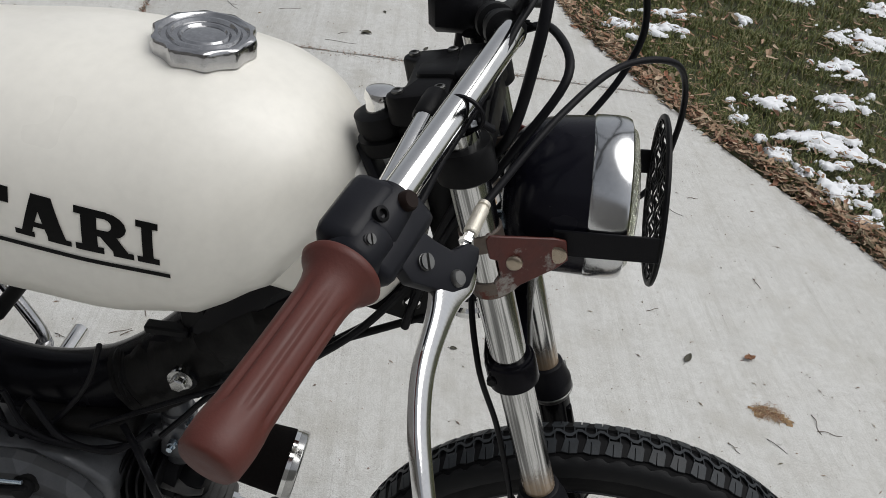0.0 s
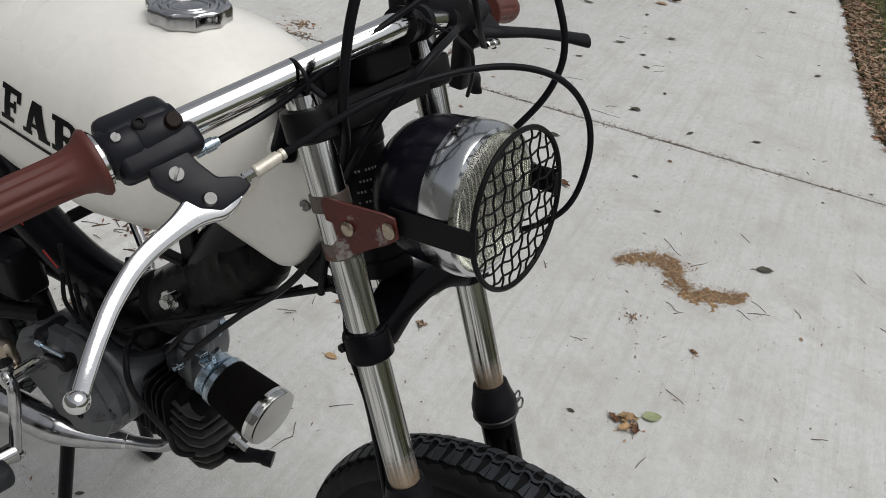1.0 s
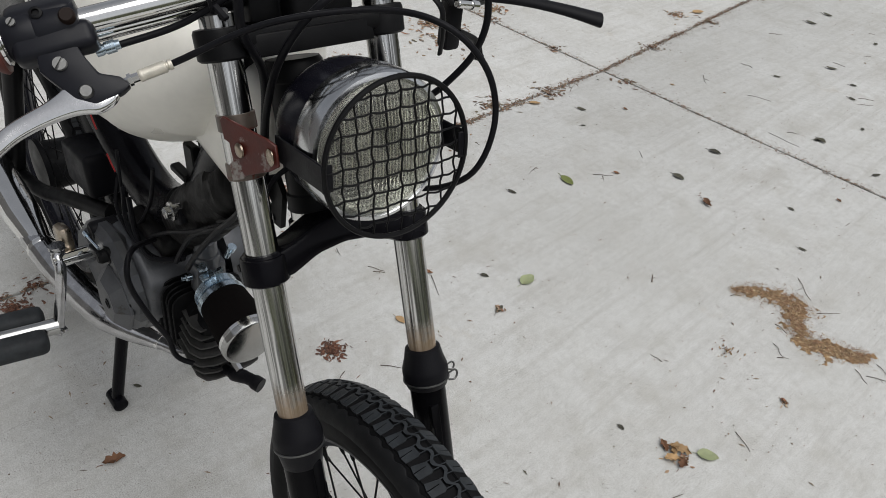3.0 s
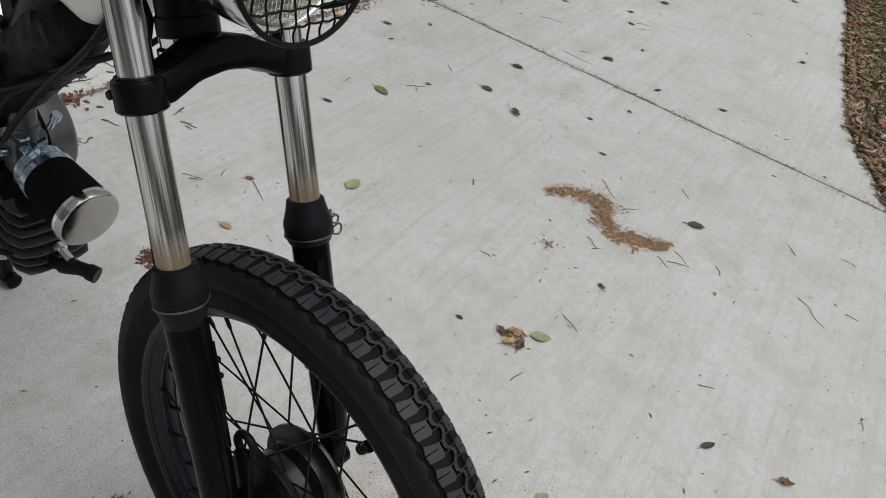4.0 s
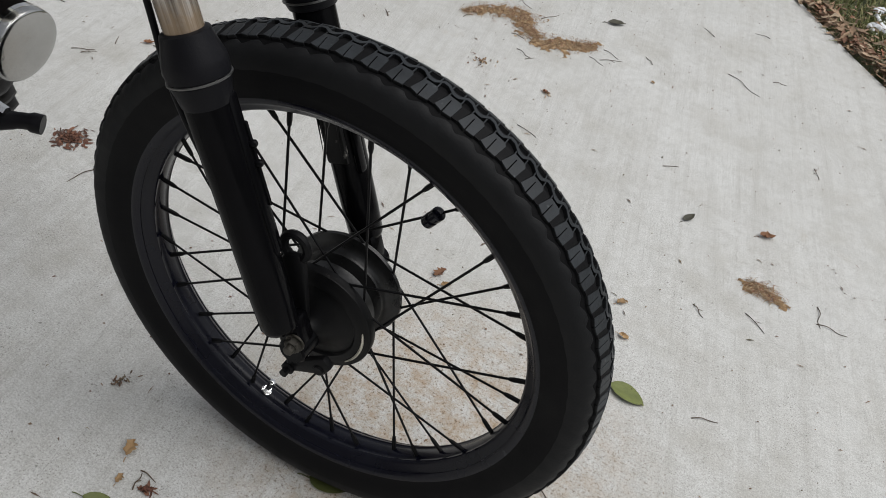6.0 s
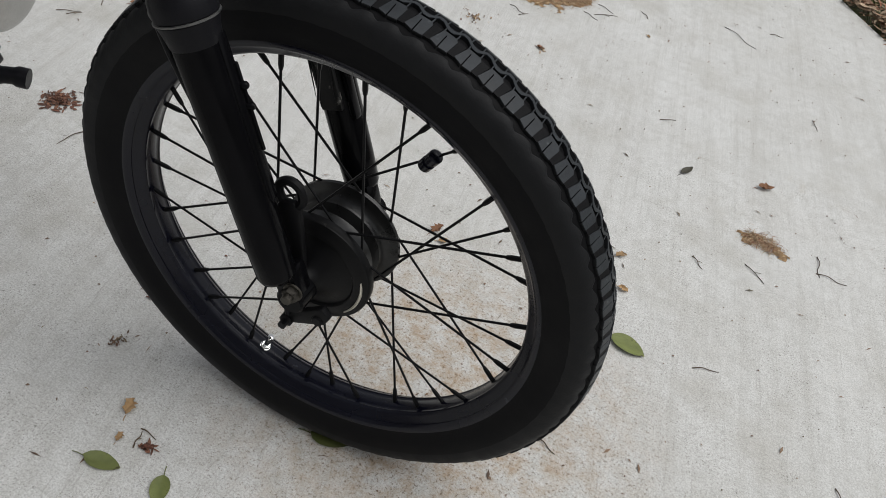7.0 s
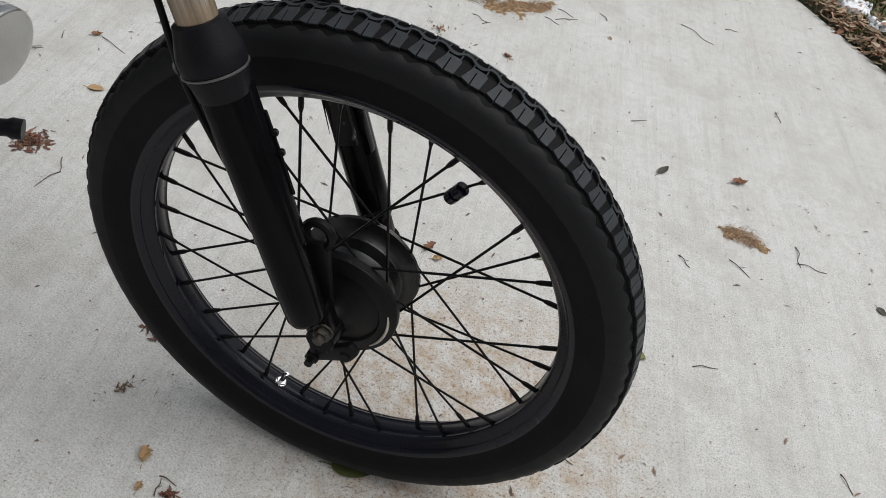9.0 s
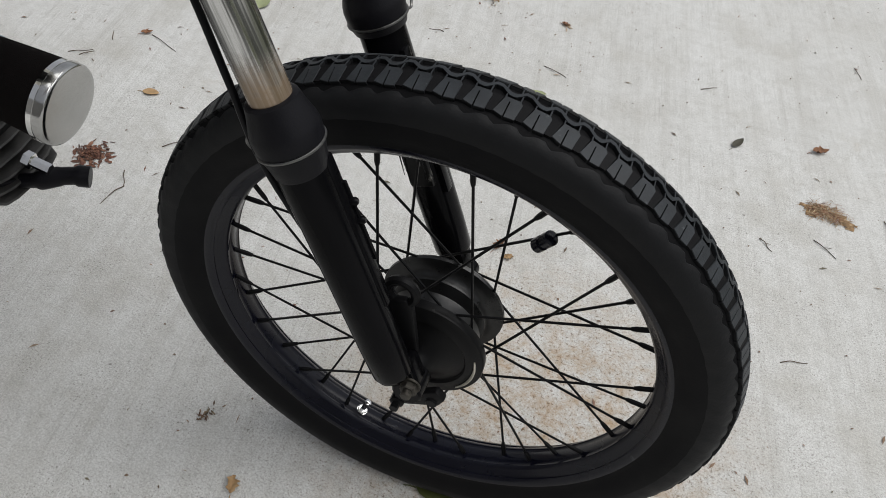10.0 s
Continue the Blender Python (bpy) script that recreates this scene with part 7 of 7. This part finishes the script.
for k in range(3):
    bm = bmesh.new()
    sweep(bm, spline([(-0.70 + 0.03 * k, -0.045 - 0.004 * k, 0.535), (-0.68 + 0.035 * k, -0.060, 0.500 - 0.006 * k), (-0.62 + 0.030 * k, -0.064, 0.482), (-0.56 + 0.012 * k, -0.050, 0.470 + 0.008 * k), (-0.52, -0.038 + 0.006 * k, 0.490)], 6), 0.0030 + 0.0005 * (k % 3), 8)
    piece("hose", bm, PLASTIC, engine, "thin black hose over the engine", B)
# intake and carburettor
bm = bmesh.new()
sweep(bm, spline([(-0.545, 0, 0.415), (-0.540, 0, 0.448), (-0.515, 0, 0.462), (-0.490, -0.002, 0.464)], 5), 0.016, 14)
block(bm, axes((-0.503, -0.002, 0.462), (1, 0, -0.1), (0, 1, 0)), (0.030, 0.046, 0.058), 0.007, 2)
lathe(bm, (-0.503, -0.002, 0.478), (-0.503, -0.002, 0.530), [(0, 0.019), (0.022, 0.019), (0.023, 0.0165), (0.045, 0.0165), (0.050, 0.012)], 22)
lathe(bm, (-0.503, -0.002, 0.415), (-0.503, -0.002, 0.440), [(0, 0.016), (0.003, 0.018), (0.025, 0.018)], 20)
carb = piece("carburettor", bm, ALLOY, engine, "small grimy alloy carburettor", B)
bm = bmesh.new()
lathe(bm, (-0.500, -0.028, 0.470), (-0.500, -0.042, 0.472), [(0, 0.005), (0.008, 0.005), (0.009, 0.0035), (0.014, 0.0035)], 10)
piece("idle_screw", bm, ZINC, engine, "bluish zinc-plated screw", B)
bm = bmesh.new()
block(bm, axes((-0.470, -0.024, 0.505), (0.8, -0.2, 0.3), (0, 1, 0)), (0.030, 0.012, 0.004), 0.001, 1)
piece("choke_tab", bm, ZINC, engine, "bluish zinc-plated tab", B)
bm = bmesh.new()
lathe(bm, (-0.480, 0.018, 0.500), (-0.470, 0.024, 0.523), [(0, 0.004), (0.015, 0.004), (0.016, 0.0065), (0.024, 0.0065)], 10)
piece("cable_stop", bm, ZINC, engine, "bluish zinc-plated cable stop", B)
# air filter
FD = Vector((0.985, -0.02, -0.172)).normalized()
FE = Vector((-0.360, -0.011, 0.443))
bm = bmesh.new()
lathe(bm, FE - FD * 0.082, FE - FD * 0.010, [(0, 0.031), (0.002, 0.0345), (0.030, 0.0365), (0.072, 0.0390)], 48)
air_filter = piece("air_filter", bm, FOAM, None, "black foam air filter with a bright steel end cap", B)
bm = bmesh.new()
lathe(bm, FE - FD * 0.013, FE + FD * 0.002, [(0, 0.0385), (0.0008, 0.0398), (0.011, 0.0398), (0.0128, 0.0388), (0.0136, 0.0370), (0.0140, 0.034), (0.0145, 0.002)], 48)
piece("end_cap", bm, BRUSHED, air_filter, "dull steel end cap", B)
bm = bmesh.new()
lathe(bm, FE - FD * 0.015, FE - FD * 0.009, [(0, 0.0392), (0.0006, 0.0403), (0.0056, 0.0403), (0.006, 0.0392)], 48)
piece("edge_band", bm, CHROME, air_filter, "bright rolled edge", B)
bm = bmesh.new()
lathe(bm, FE - FD * 0.090, FE - FD * 0.080, [(0, 0.0335), (0.0008, 0.0352), (0.0095, 0.0352), (0.010, 0.0338)], 44)
lathe(bm, FE - FD * 0.108, FE - FD * 0.094, [(0, 0.0300), (0.0008, 0.0318), (0.0132, 0.0318), (0.014, 0.0305)], 44)
for k in range(26):
    a = radians(-200 + k * 4.6)
    s = FD.orthogonal().normalized()
    t = FD.cross(s)
    q = FE - FD * 0.101 + (Vector((0, 1, 0)) * math.cos(a) + Vector((0, 1, 0)).cross(FD) * math.sin(a)) * 0.0319
    block(bm, axes(q, FD, (q - (FE - FD * 0.101)).cross(FD)), (0.008, 0.0011, 0.0012))
piece("hose_clamp", bm, ZINC, air_filter, "slotted zinc hose clamp", B)
bm = bmesh.new()
q = FE - FD * 0.101 + Vector((0, -0.012, 0.0330))
block(bm, axes(q, (0, 1, 0.25), FD), (0.020, 0.013, 0.010), 0.002)
lathe(bm, q + Vector((0, 0.008, 0.002)), q + Vector((0, 0.022, 0.006)), [(0, 0.0045), (0.014, 0.0045)], 6)
piece("clamp_screw", bm, ZINC, air_filter, "", B)

# -- exhaust, stand, pedals --
bm = bmesh.new()
pp = spline([(-0.535, 0.0, 0.300), (-0.580, -0.014, 0.248), (-0.643, -0.048, 0.248), (-0.718, -0.094, 0.268), (-0.836, -0.122, 0.290), (-0.930, -0.132, 0.306), (-0.99, -0.134, 0.315)], 8)
sweep(bm, pp, [0.0105 if i < 15 else 0.0130 + 0.0135 * min((i - 15) / 9, 1) - 0.002 * max((i - 32) / 16, 0) for i in range(len(pp))], 22)
exhaust = piece("exhaust_pipe", bm, DULLCHROME, None, "chrome exhaust pipe sweeping below the engine", B)
bm = bmesh.new()
lathe(bm, (-0.900, -0.130, 0.301), (-1.40, -0.136, 0.390), [(0, 0.024), (0.006, 0.027), (0.012, 0.027), (0.016, 0.025), (0.10, 0.032), (0.14, 0.032), (0.45, 0.033), (0.47, 0.028), (0.48, 0.012)], 36)
piece("silencer", bm, CHROME, exhaust, "chrome silencer", B)
bm = bmesh.new()
lathe(bm, (-0.632, -0.042, 0.2465), (-0.642, -0.048, 0.248), [(0, 0.0115), (0.001, 0.0130), (0.007, 0.0130), (0.008, 0.0118)], 24)
piece("pipe_joint", bm, CHROME, exhaust, "", B)
bm = bmesh.new()
STAND0 = B.inverted() @ Vector((-0.763, -0.199, 0.0))
for side in (-1, 1):
    foot = Vector((STAND0.x, side * abs(STAND0.y), STAND0.z if side < 0 else STAND0.z - 2 * abs(STAND0.y) * math.sin(radians(1.5))))
    sweep(bm, [(-0.745, side * 0.05, 0.315), (-0.755, side * 0.068, 0.18), foot + Vector((0, 0, 0.012))], 0.0112, 16)
    lathe(bm, foot + Vector((-0.022, 0, 0.014)), foot + Vector((0.022, 0, 0.014)), [(0, 0.011), (0.002, 0.0138), (0.042, 0.0138), (0.044, 0.011)], 18)
sweep(bm, [(-0.745, -0.06, 0.25), (-0.745, 0.06, 0.25)], 0.010, 12)
piece("centre_stand", bm, BLACK, None, "black tubular centre stand with round feet", B)
bm = bmesh.new()
sweep(bm, [(-0.70, -0.160, 0.42), (-0.70, 0.160, 0.42)], 0.011, 14)
piece("pedal_axle", bm, CHROME, None, "", B)
for side in (-1, 1):
    top, low = Vector((-0.704, side * 0.150, 0.432)), Vector((-0.687, side * 0.176, 0.311))
    if side > 0:
        low = Vector((-0.785, 0.128, 0.545))
        top = Vector((-0.715, 0.100, 0.44))
    bm = bmesh.new()
    mid = top.lerp(low, 0.25) + Vector((0.012, 0, 0))
    sweep(bm, spline([top + Vector((0, 0, 0.014)), top, mid, low, low - Vector((0, 0, 0.012))], 6), [0.0125] * 5 + [0.0105] * 5 + [0.0085] * 10 + [0.0115] * 5, 14, flat=0.7)
    crank = piece("crank_arm", bm, DULLCHROME, None, "chrome pedal crank", B)
    bm = bmesh.new()
    ax = Vector((-0.2, side, -0.02)).normalized()
    sweep(bm, [low, low + ax * 0.122], 0.0135, 16)
    piece("pedal_tube", bm, BRUSHED, crank, "bare steel pedal tube", B)
    for k in (-1, 1):
        bm = bmesh.new()
        fwd = ax.cross(Vector((0, 0, 1))).normalized()
        block(bm, axes(low + ax * 0.068 + fwd * k * 0.029, ax, fwd), (0.100, 0.037, 0.034), 0.012, 3)
        piece("pedal_rubber", bm, SCUFFED, crank, "black rubber pedal block", B)
bm = bmesh.new()
block(bm, axes((-0.735, -0.13, 0.435), (1, 0, 0.3), (0, 1, 0)), (0.045, 0.02, 0.04), 0.008)
lathe(bm, (-0.72, -0.135, 0.425), (-0.72, -0.150, 0.425), [(0, 0.009), (0.012, 0.009), (0.015, 0.006)], 10)
piece("crank_boss", bm, RUSTY, None, "rusty crank boss", B)
